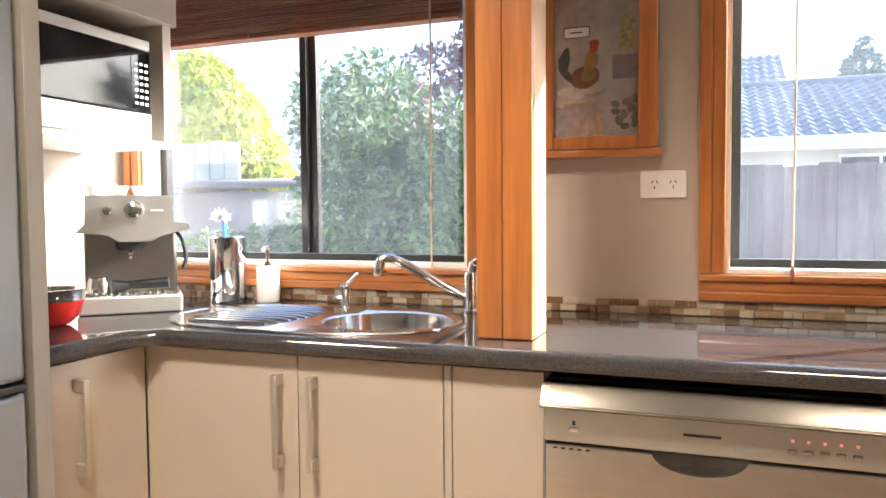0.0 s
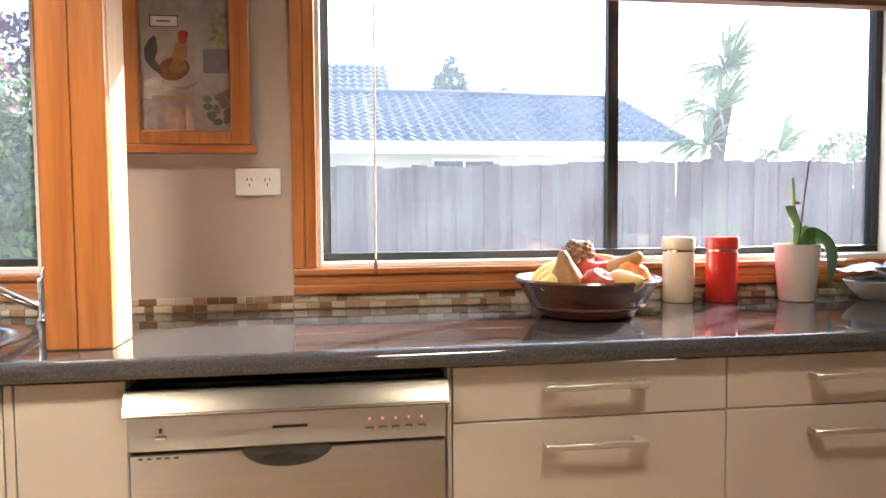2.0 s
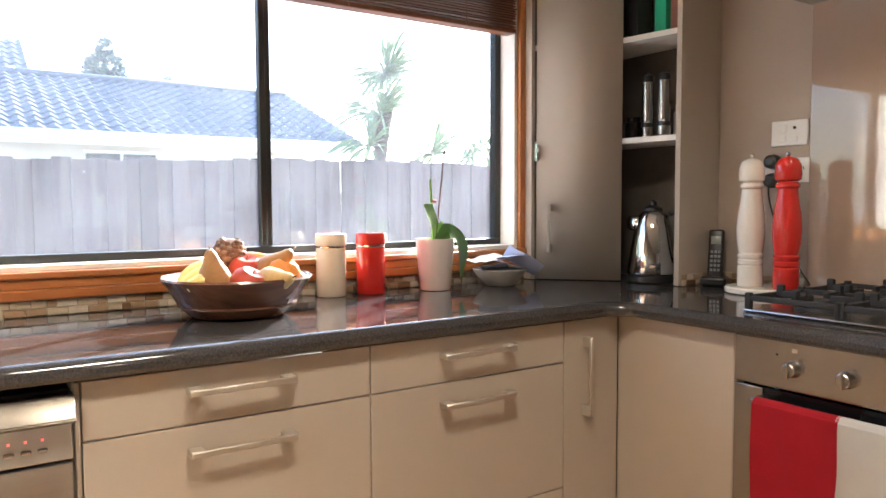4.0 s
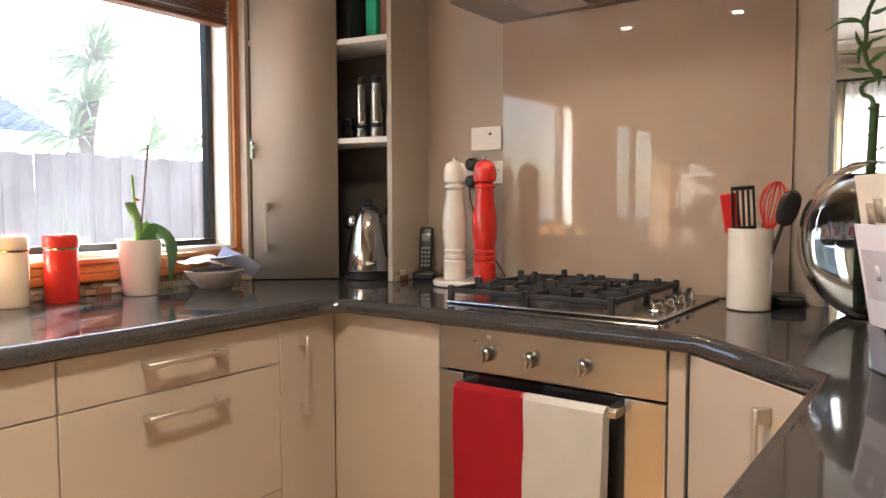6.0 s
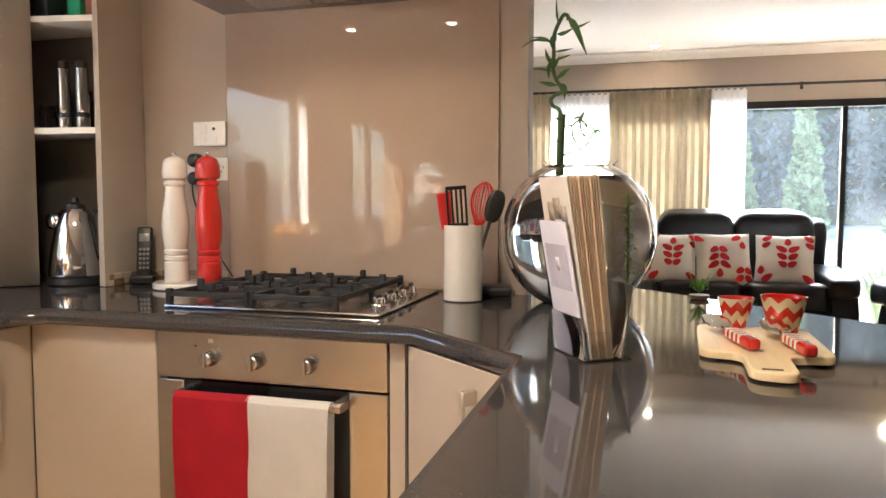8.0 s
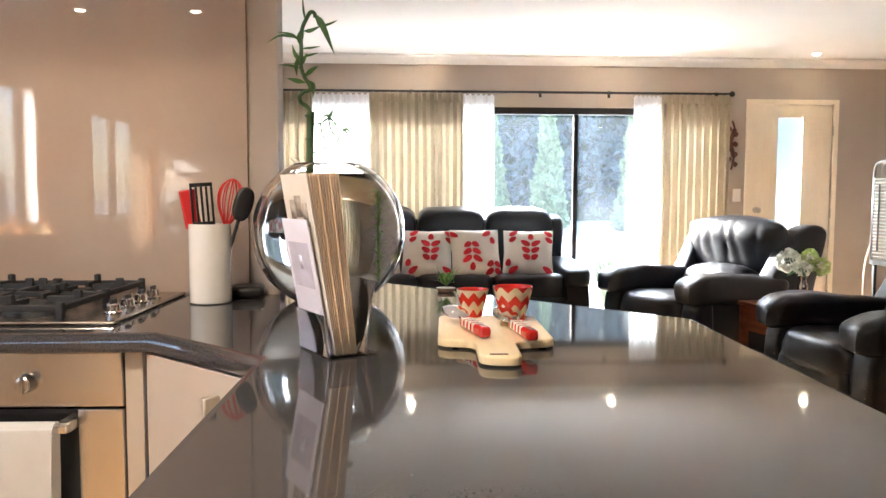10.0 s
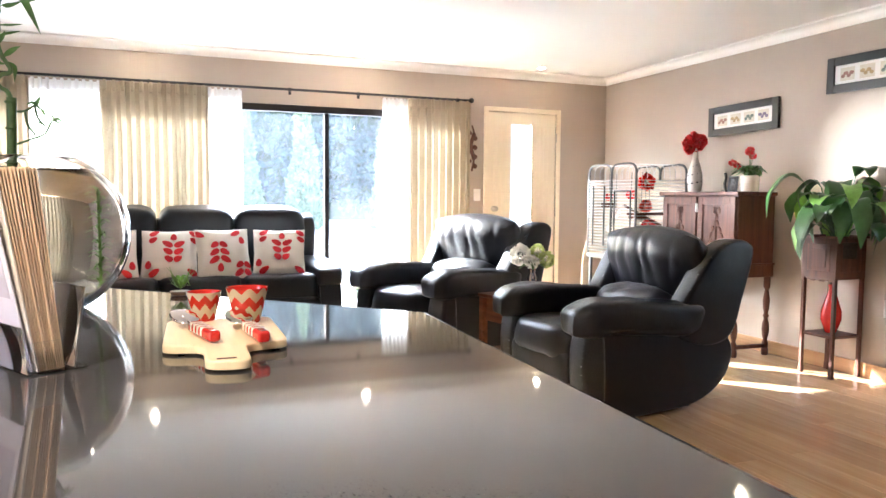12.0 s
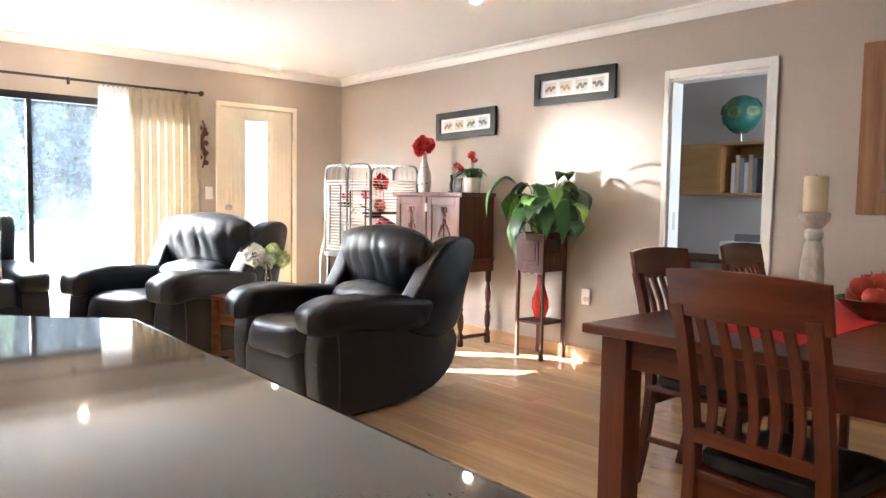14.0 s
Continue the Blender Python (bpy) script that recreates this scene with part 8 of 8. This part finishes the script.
ch = thing("candle_holder", (1.15, -2.72, 0.7655), 0, "carved pale timber candle holder", "candle holder")
M_STONEW = mat("weathered_white_wood", (0.58, 0.53, 0.44), 0.8, 0, 0.3, 18, 0.6, 60)
part("stem", lathe([(0.055, 0.0), (0.058, 0.012), (0.04, 0.03), (0.035, 0.05), (0.043, 0.08), (0.045, 0.14), (0.036, 0.21), (0.026, 0.225), (0.034, 0.235), (0.034, 0.25), (0.026, 0.258), (0.05, 0.275), (0.058, 0.285), (0.058, 0.30), (0.05, 0.302)], 28), M_STONEW, ch).scale = (0.88, 0.88, 1.28)
cd2 = thing("pillar_candle", (1.15, -2.72, 1.1525), 0, "thick cream pillar candle", "candle")
part("wax", lathe([(0.038, 0.0), (0.039, 0.004), (0.039, 0.118), (0.036, 0.123), (0.02, 0.118), (0.003, 0.117)], 28), mat("cream_wax", (0.78, 0.66, 0.42), 0.5, 0, 0.04, 8), cd2)
part("wick", tube([(0, 0, 0.116), (0.001, 0, 0.13)], 0.0012, 5), M_BLACK, cd2)
ab = single("apple_bowl", lathe([(0.06, 0.0), (0.065, 0.004), (0.12, 0.04), (0.155, 0.075), (0.15, 0.078), (0.11, 0.045), (0.04, 0.014)], 40), M_BOWL, (1.02, -3.02, 0.7655), "low dark wooden bowl of apples on the table", "bowl")
BIG = [(r * 1.15, z * 1.15) for r, z in ROUND]
for k, (x, y, z) in enumerate(((0.0, 0.0, 0.10), (0.075, 0.02, 0.05), (-0.07, 0.03, 0.05), (0.0, 0.075, 0.05), (0.02, -0.075, 0.05), (0.05, 0.06, 0.085), (-0.045, -0.03, 0.09), (0.05, -0.04, 0.09))):
    a = single("apple", lathe(BIG, 22), M_FR["apple"], (1.02 + x, -3.02 + y, 0.7655 + z), "dark red apple in the wooden bowl", "fruit", "apples on the table")
    part("stem", tube([(0, 0, 0.062), (0.003, 0, 0.08)], 0.0018, 6), M_OLD, a)

mr = thing("wall_mirror", (1.15, YS + 0.001, 1.59), 180, "large mirror in a broad honey timber frame", "mirror")
M_HONEY = wood("worn_timber_frame", (0.20, 0.085, 0.035), (0.36, 0.17, 0.075), 0.5, "Z", 0.8)
part("frame", joined(box(-0.455, -0.035, -0.46, -0.33, -0.001, 0.46, 0.006), box(0.33, -0.035, -0.46, 0.455, -0.001, 0.46, 0.006), box(-0.33, -0.035, -0.46, 0.33, -0.001, -0.34, 0.006), box(-0.33, -0.035, 0.34, 0.33, -0.001, 0.46, 0.006)), M_HONEY, mr)
part("glass", box(-0.33, -0.014, -0.34, 0.33, -0.004, 0.34), mat("mirror_silver", (0.85, 0.85, 0.85), 0.02, 1.0, 0.01), mr)

# study behind the doorway
M_SHELF = wood("honey_plywood", (0.34, 0.18, 0.065), (0.46, 0.27, 0.11), 0.5, "X", 0.8)
sh = thing("box_shelf", (3.06, -5.82, 1.25), 180, "wall-hung box shelf of rough honey timber", "shelf")
part("case", joined(box(-0.37, -0.16, 0.0, 0.37, 0.18, 0.02, 0.002), box(-0.37, -0.16, 0.40, 0.37, 0.18, 0.42, 0.002), box(-0.37, -0.16, 0.02, -0.35, 0.18, 0.40, 0.002), box(0.35, -0.16, 0.02, 0.37, 0.18, 0.40, 0.002), box(-0.02, -0.16, 0.02, 0.0, 0.17, 0.40), box(-0.35, 0.165, 0.02, 0.35, 0.18, 0.40)), M_SHELF, sh)
part("side_face", box(-0.35, -0.165, 0.02, -0.02, -0.15, 0.40, 0.002), M_SHELF, sh)
for k in range(6):
    hh = 0.24 + 0.03 * ((k * 5) % 3)
    single("book", box(-0.016, -0.09, 0, 0.016, 0.09, hh, 0.002), (M_PAPER, M_BEIGE, mat("blue_book", (0.28, 0.34, 0.44), 0.6))[k % 3], (3.05 - 0.04 - 0.036 * k - 0.03, -5.80, 1.2705), "upright paperback on the box shelf", "book", "books on the shelf")
gl = thing("globe", (2.97, -5.80, 1.6705), 0, "green-blue desk globe on a slim metal stand", "globe")
part("ball", shifted(pad(0.30, 0.30, 0.30, 1.0, 20), Matrix.Translation((0, 0, 0.235))), mat("globe_sea", (0.03, 0.16, 0.13), 0.35, 0, 0.5, 4, 0, 12), gl)
lands = []
for k in range(7):
    a, e = k * 1.3, (-0.3, 0.4, 0.1, 0.7, -0.5, 0.3, 0.0)[k]
    patch = pad(0.09, 0.12, 0.004, 0.8, 6, 0.02, k)
    lands.append(shifted(patch, pose(0, 0, 0.235, 0, 0, math.degrees(a)) @ pose(0, 0, 0, 0, 90 - math.degrees(e), 0) @ Matrix.Translation((0, 0, 0.147))))
part("land", joined(*lands), mat("globe_land", (0.14, 0.20, 0.10), 0.5, 0, 0.3, 20), gl, "ochre land areas")
part("arm", tube([(0.158 * math.sin(t), 0, 0.235 - 0.158 * math.cos(t)) for t in [0.1 * k for k in range(-4, 28)]], 0.005, 8), M_CHROME, gl)
part("stand", joined(lathe([(0.07, 0.0), (0.072, 0.006), (0.02, 0.014), (0.008, 0.02), (0.006, 0.08)], 24)), M_CHROME, gl)
dsk = thing("study_desk", (2.9, -5.7, 0), 0, "plain dark desk in the study", "desk")
part("top", box(-0.7, -0.28, 0.72, 0.7, 0.28, 0.75, 0.004), M_OLD, dsk)
for x in (-0.65, 0.65):
    part("leg", box(x - 0.025, -0.25, 0, x + 0.025, 0.25, 0.72, 0.003), M_OLD, dsk)
pr = thing("printer", (2.75, -5.62, 0.7505), 5, "pale office printer on the desk", "printer")
part("case", box(-0.2, -0.16, 0, 0.2, 0.16, 0.14, 0.012), M_WHITE, pr)
part("tray", shifted(box(-0.13, -0.02, 0.13, 0.13, 0.02, 0.2, 0.003), pose(0, 0.05, 0, 12)), M_SILVER, pr)

# ---- outdoors ----
M_GROUND = mat("pale_paving", (0.60, 0.58, 0.54), 0.9, 0, 0.15, 1.2, 0.3, 40)
bm = bmesh.new()
bm.faces.new([bm.verts.new(p) for p in ((-400, -400, -0.16), (400, -400, -0.16), (400, 400, -0.16), (-400, 400, -0.16))])
structure("ground", bm, M_GROUND, "pale sunlit paving around the house", "ground")
M_ROOFT = mat("grey_roof_tile", (0.20, 0.20, 0.22), 0.6, 0, 0.2, 3, 0.2, 40)
structure("house_roof", joined(slab([(XW - 0.7, YS - 2.2), (XE + 0.25, YS - 2.2), (XE + 0.25, YN + 0.3), (XW - 0.7, YN + 0.3)], CEIL + 0.1, CEIL + 0.3)), M_ROOFT, "grey roof slab over the house", "roof")

# paling fence
M_PALE = [wood("weathered_paling_" + k, c0, c1, 0.9, "Z", 0.5, 0.25) for k, c0, c1 in (("grey", (0.085, 0.066, 0.066), (0.155, 0.125, 0.125)),)]
fence = thing("paling_fence", (2.6, 5.65, -0.16), 0, "weathered grey-brown timber paling fence", "fence")
rf = random.Random(5)
pm = {}
for i in range(76):
    x = -3.6 + i * 0.112
    k = i % 4
    if k not in pm:
        o = part("paling", box(-0.062, -0.007, 0.0, 0.062, 0.007, 1.68, 0.003, 1), M_PALE[0], fence)
        pm[k] = o.data
    else:
        o = new("paling", pm[k])
        o.parent = fence
    o.matrix_basis = pose(x, 0.017 * (i % 2), rf.uniform(-0.012, 0.012) - 0.03 * math.sin(i * 0.12), 0, rf.uniform(-0.2, 0.2), 0)
for z in (0.35, 1.35):
    part("rail", box(-3.7, 0.02, z, 5.0, 0.06, z + 0.08, 0.003), M_PALE[0], fence)

# neighbour's house with a tiled roof
nb = thing("neighbour_house", (2.5, 13.0, -0.16), 0, "single-storey house with a grey-blue tiled roof", "house")
M_RENDER = mat("cream_render", (0.62, 0.56, 0.46), 0.85, 0, 0.06, 2, 0.2, 60)
M_BTILE = mat("blue_grey_concrete_tile", (0.13, 0.145, 0.19), 0.55, 0, 0.25, 2.5, 0.2, 50)
part("wall", box(-6.0, 0.5, 0, 3.7, 7.0, 2.45), M_RENDER, nb)
part("fascia", box(-6.6, -0.06, 2.30, 4.2, 0.0, 2.50, 0.01), M_WHITE, nb, "white fascia and gutter")
part("gutter", tube([(-6.6, -0.11, 2.46), (4.2, -0.11, 2.46)], 0.06, 8), M_WHITE, nb)
part("eave", box(-6.6, 0.0, 2.40, 4.2, 0.5, 2.43), M_RENDER, nb)
def tiled(x0, x1, y0, z0, rows, run, rise, pitch=0.24):
    """Courses of wavy tiles, each overlapping the one below."""
    vs, fs = [], []
    per = int((x1 - x0) / (pitch / 6))
    for r in range(rows):
        base = len(vs)
        for i in range(per + 1):
            x = x0 + i * pitch / 6
            w = 0.028 * math.cos(2 * math.pi * i / 6 + (math.pi if r % 2 else 0) * 0)
            y, z = y0 + r * run, z0 + r * rise
            vs.extend([(x, y - 0.03, z + w), (x, y - 0.03, z + w + 0.035), (x, y + run + 0.02, z + rise + w + 0.01)])
        for i in range(per):
            a, b = base + i * 3, base + i * 3 + 3
            fs.extend([(a, b, b + 1, a + 1), (a + 1, b + 1, b + 2, a + 2)])
    bm = bmesh.new()
    me = bpy.data.meshes.new("tmp")
    me.from_pydata(vs, [], fs)
    bm.from_mesh(me)
    bpy.data.meshes.remove(me)
    return bm
rf_ = part("roof", tiled(-6.6, 4.2, -0.08, 2.50, 12, 0.32, 0.118), M_BTILE, nb, "blue-grey tiled roof", 35)
part("ridge_cap", tube([(-6.6, 3.8, 3.95), (4.2, 3.8, 3.95)], 0.09, 8), M_BTILE, rf_)
part("back_roof", shifted(box(-6.6, 0, 0, 4.2, 4.0, 0.03), pose(0, 3.8, 3.9, -20)), M_BTILE, nb)
for x in (-0.6, 2.2):
    wd = part("window", box(x, 0.47, 1.2, x + 1.1, 0.52, 2.2), M_DGLASS, nb)
    part("frame", joined(box(x - 0.05, 0.45, 1.15, x + 1.15, 0.49, 1.2), box(x - 0.05, 0.45, 2.2, x + 1.15, 0.49, 2.25), box(x + 0.53, 0.45, 1.2, x + 0.57, 0.49, 2.2)), M_WHITE, wd)
nb2 = thing("far_house", (-0.9, 21.0, 0.85), 0, "far house with a dark tiled gable roof", "house")
part("wall", box(-3, 0.5, -1.01, 2.2, 6, 3.7), M_RENDER, nb2)
part("roof", tiled(-3.4, 2.6, 0.0, 3.65, 6, 0.4, 0.2), M_BTILE, nb2)
part("gable", box(-3.4, 2.3, 3.6, 2.6, 2.5, 4.8), M_BTILE, nb2)

# the blue tone puts the haze over distant trees into the leaf colour
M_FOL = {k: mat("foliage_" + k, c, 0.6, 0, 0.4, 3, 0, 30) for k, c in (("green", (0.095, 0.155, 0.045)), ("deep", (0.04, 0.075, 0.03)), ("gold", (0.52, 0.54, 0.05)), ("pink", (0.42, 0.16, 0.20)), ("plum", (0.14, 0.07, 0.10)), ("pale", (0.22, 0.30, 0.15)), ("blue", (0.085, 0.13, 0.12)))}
M_BARK = mat("rough_bark", (0.12, 0.085, 0.06), 0.9, 0, 0.3, 12, 0.6, 50)


def leafy(blobs, n, size, seed, flat=0.0, droop=0.0):
    """Many small leaves spread through egg-shaped clumps (x, y, z, rx, ry, rz)."""
    rg = np.random.RandomState(seed)
    vol = np.array([b[3] * b[4] + b[4] * b[5] + b[3] * b[5] for b in blobs])
    pick = rg.choice(len(blobs), n, p=vol / vol.sum())
    B = np.array(blobs)[pick]
    d = rg.normal(size=(n, 3))
    d /= np.linalg.norm(d, axis=1)[:, None]
    rad = rg.uniform(0.55, 1.08, n) ** 0.6
    c = B[:, :3] + d * B[:, 3:] * rad[:, None]
    s = rg.normal(size=(n, 3))
    s /= np.linalg.norm(s, axis=1)[:, None]
    t = rg.normal(size=(n, 3)) + d * 0.8 + np.array([0, 0, -droop])
    t -= s * (t * s).sum(1)[:, None]
    t /= np.linalg.norm(t, axis=1)[:, None]
    k = (size * rg.uniform(0.6, 1.4, n))[:, None]
    v = np.stack([c - t * k, c + s * k * 0.45, c + t * k, c - s * k * 0.45], 1).reshape(-1, 3)
    me = bpy.data.meshes.new("tmp")
    me.from_pydata(v.tolist(), [], np.arange(4 * n).reshape(-1, 4).tolist())
    bm = bmesh.new()
    bm.from_mesh(me)
    bpy.data.meshes.remove(me)
    return bm


def plain_part(name, bm, m, parent, label=""):
    me = bpy.data.meshes.new(name)
    bm.to_mesh(me)
    bm.free()
    me.materials.append(m)
    o = new(name, me)
    o.parent = parent
    return tagged(o, label)


def tree(name, loc, label, trunk_h, trunk_r, blobs, n, size, m, seed, extra=None, droop=0.0):
    t = thing(name, loc, 0, label, "tree", "garden trees")
    top = max(b[2] for b in blobs)
    part("trunk", tube(arc([(0, 0, -0.1), (0.05, 0.03, trunk_h * 0.5), (0, 0.05, trunk_h), (0.03, 0, top)]), [trunk_r * (1 - 0.7 * k / 24) for k in range(25)], 10), M_BARK, t)
    for b in blobs[:6]:
        part("limb", tube(arc([(0, 0.02, trunk_h * 0.8), (b[0] * 0.5, b[1] * 0.5, (trunk_h + b[2]) / 2), b[:3]], 4), [trunk_r * 0.4 * (1 - 0.08 * k) for k in range(9)], 6), M_BARK, t)
    plain_part("crown", leafy(blobs, n, size, seed, 0, droop), m, t)
    if extra:
        plain_part("crown", leafy(extra[0], extra[1], size, seed + 1), extra[2], t)
    return t


rb = random.Random(9)
hb = [(rb.uniform(-0.80, 1.3), rb.uniform(-0.35, 0.35), rb.uniform(0.15, 2.12), 0.34, 0.3, 0.3) for _ in range(90)] + [(rb.uniform(-1.75, -0.8), rb.uniform(-0.3, 0.4), rb.uniform(0.15, 1.15), 0.32, 0.3, 0.28) for _ in range(34)]
hedge = thing("hedge", (-1.85, 4.75, -0.16), 0, "dense green hedge with fine leaves", "hedge")
plain_part("foliage", leafy(hb, 60000, 0.034, 1, 0, 0.5), M_FOL["green"], hedge)
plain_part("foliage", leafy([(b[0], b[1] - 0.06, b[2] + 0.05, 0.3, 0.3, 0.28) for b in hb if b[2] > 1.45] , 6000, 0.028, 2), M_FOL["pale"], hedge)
# dark boxes added behind the stems, coloured for the hedge's shaded inside
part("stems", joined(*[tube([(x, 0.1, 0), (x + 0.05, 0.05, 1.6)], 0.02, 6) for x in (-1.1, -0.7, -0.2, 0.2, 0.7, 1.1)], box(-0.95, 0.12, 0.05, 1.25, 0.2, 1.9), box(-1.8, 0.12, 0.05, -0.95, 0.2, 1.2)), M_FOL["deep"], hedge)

tree("golden_conifer", (-6.3, 8.0, -0.16), "golden-green weeping conifer in the sun", 1.5, 0.1, [(0.0, 0, 2.9, 0.5, 0.5, 0.55), (0.5, -0.1, 2.4, 0.5, 0.5, 0.6), (0.9, -0.2, 1.9, 0.45, 0.45, 0.6), (-0.5, 0, 2.4, 0.5, 0.5, 0.7), (0.2, -0.2, 1.8, 0.8, 0.6, 0.7), (1.2, -0.2, 1.5, 0.4, 0.4, 0.5)], 16000, 0.06, M_FOL["gold"], 3, None, 1.2)
tree("pink_tree", (-4.7, 10.5, -0.16), "blossom tree with pink foliage", 1.6, 0.1, [(-0.4, 0, 3.0, 0.4, 0.3, 0.25), (0.2, 0, 3.2, 0.35, 0.3, 0.25), (0.0, 0.2, 2.7, 0.6, 0.4, 0.3), (0.4, 0, 2.8, 0.3, 0.3, 0.3)], 1500, 0.06, M_FOL["pink"], 4)
tree("plum_tree", (-4.0, 13.0, -0.16), "dark plum tree with purple leaves", 2.0, 0.12, [(-0.9, 0, 4.0, 0.8, 0.6, 0.5), (0.2, 0, 4.3, 0.9, 0.6, 0.6), (1.2, 0, 3.9, 0.8, 0.6, 0.7), (0.2, 0, 3.4, 1.4, 0.7, 0.5), (1.6, 0, 4.4, 0.6, 0.5, 0.5)], 4200, 0.08, M_FOL["plum"], 5)
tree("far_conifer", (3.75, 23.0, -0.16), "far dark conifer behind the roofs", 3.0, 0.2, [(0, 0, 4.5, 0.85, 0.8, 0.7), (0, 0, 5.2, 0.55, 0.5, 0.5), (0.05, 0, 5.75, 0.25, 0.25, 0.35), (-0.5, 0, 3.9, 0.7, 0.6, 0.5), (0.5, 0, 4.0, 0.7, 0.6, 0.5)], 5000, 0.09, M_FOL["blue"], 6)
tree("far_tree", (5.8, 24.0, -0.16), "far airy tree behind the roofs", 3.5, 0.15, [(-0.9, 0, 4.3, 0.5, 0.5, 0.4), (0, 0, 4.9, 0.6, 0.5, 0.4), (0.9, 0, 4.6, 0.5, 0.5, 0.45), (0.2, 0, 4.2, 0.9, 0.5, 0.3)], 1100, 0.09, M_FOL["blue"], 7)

# spiky cabbage tree
cab = thing("cabbage_tree", (4.75, 8.6, -0.16), 0, "spiky cabbage tree with sword-shaped leaves", "tree", "garden trees")
part("trunk", tube(arc([(0, 0, -0.1), (0.1, 0, 1.0), (0.0, 0, 1.9), (0.1, 0, 2.6)]), 0.09, 10), M_BARK, cab)
bl = []
rc_ = random.Random(21)
for hx_, hy_, hz_, nn_ in ((0.1, 0, 3.0, 190), (0.0, 0.0, 2.5, 120), (-0.1, 0.1, 2.1, 90), (0.75, -0.1, 2.0, 70)):
    for k in range(nn_):
        d = Vector((rc_.gauss(0, 1), rc_.gauss(0, 1), rc_.uniform(-0.5, 1.2))).normalized()
        L = rc_.uniform(0.45, 0.95)
        p = Vector((hx_, hy_, hz_))
        bl.append(blade([p, p + d * L * 0.5 + Vector((0, 0, 0.03)), p + d * L + Vector((0, 0, -0.18 * L))], [0.012, 0.022, 0.001], (0.3, -0.5, 0.8)))
part("leaves", joined(*bl), M_FOL["pale"], cab)
for x, z, r in ((6.2, 1.5, 0.9), (7.2, 1.9, 1.0), (5.0, 0.9, 0.6)):
    b = thing("shrub", (x, 7.6, -0.16), 0, "pale sunlit garden shrub against the fence", "shrub", "garden shrubs")
    plain_part("foliage", leafy([(rc_.uniform(-.5, .5) * r, rc_.uniform(-.3, .3) * r, z + rc_.uniform(-.5, .4) * r, r * .45, r * .4, r * .4) for _ in range(9)], 4500, 0.05, int(x * 10)), M_FOL["pale"], b)
    part("stems", tube([(0, 0, 0), (0.05, 0, z)], 0.04, 6), M_BARK, b)
single("garden_shed", joined(box(-1.4, 0, 0, 1.5, 1.6, 1.55), shifted(box(-1.5, -0.15, 0, 1.6, 1.9, 0.06), pose(0, 0, 1.58, 4))), mat("grey_shed_boards", (0.20, 0.17, 0.17), 0.8, 0, 0.15, 3, 0.2, 40), (-4.9, 5.7, -0.16), "low grey garden shed", "shed")
single("side_fence", joined(*[box(-1.3 + k * 0.2, 0, 0, -1.11 + k * 0.2, 0.03, 2.15 + 0.01 * (k % 3), 0.004) for k in range(13)]), mat("cream_fence_boards", (0.55, 0.50, 0.40), 0.8, 0, 0.1, 3, 0.1, 40), (-6.3, 7.0, -0.16), "cream board fence behind the shed", "fence")
h3 = thing("side_house", (-6.5, 14.5, -0.16), 0, "house with a pale tiled roof beyond the garden", "house")
part("wall", box(-4, 0.4, 0, 2.6, 5, 2.3), M_RENDER, h3)
part("roof", tiled(-4.3, 2.9, 0, 2.35, 9, 0.36, 0.16), mat("pale_roof_tile", (0.36, 0.34, 0.33), 0.6, 0, 0.15, 3), h3)

# garden beyond the sliding doors
hd_ = thing("tall_hedge", (44.0, -9.0, -0.16), 0, "dark hedge with haze-blue leaves across the front garden", "hedge")
blobs = [(rb.uniform(-1.5, 1.5), rb.uniform(-22, 22), rb.uniform(1.2, 10.5), 2.0, 2.2, 1.9) for _ in range(110)]
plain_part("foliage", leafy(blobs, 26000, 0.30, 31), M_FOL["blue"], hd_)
# only a long dark filler box, added so gaps in the leaves look shaded
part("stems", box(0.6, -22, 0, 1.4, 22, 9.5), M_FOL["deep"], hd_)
for y, h, x in ((-5.6, 6.6, 30.0), (-3.4, 5.2, 31.0), (-9.3, 5.6, 30.6), (-1.0, 6.4, 32.0)):
    cone = [(rb.uniform(-.05, .05), rb.uniform(-.08, .08), h * t, 0.85 * (1.05 - t), 0.85 * (1.05 - t), h * 0.09) for t in [0.08 + 0.1 * k for k in range(10)]]
    c = thing("cypress", (x, y, -0.16), 0, "slim light-green cypress in the front garden", "tree", "cypresses")
    part("trunk", tube([(0, 0, -0.05), (0, 0, h * 0.9)], [0.07, 0.02], 8), M_BARK, c)
    plain_part("crown", leafy(cone, 5000, 0.13, int(h * 10), 0, -1.5), M_FOL["pale"], c)
for y, x in ((-2.3, 8.6), (-2.9, 8.9), (-1.2, 9.3)):
    b = thing("flax_bush", (x, y, -0.16), 0, "strappy green bush beside the sliding door", "shrub", "front garden bushes")
    bl = []
    for k in range(70):
        a, L = rc_.uniform(0, 6.28), rc_.uniform(0.4, 0.75)
        lean_ = rc_.uniform(0.2, 0.8)
        bl.append(blade([(0, 0, 0), (L * .4 * lean_ * math.cos(a), L * .4 * lean_ * math.sin(a), L * 0.75), (L * lean_ * math.cos(a), L * lean_ * math.sin(a), L * 0.9)], [0.012, 0.014, 0.001], (math.cos(a), math.sin(a), 0.3)))
    part("leaves", joined(*bl), M_FOL["green"], b)
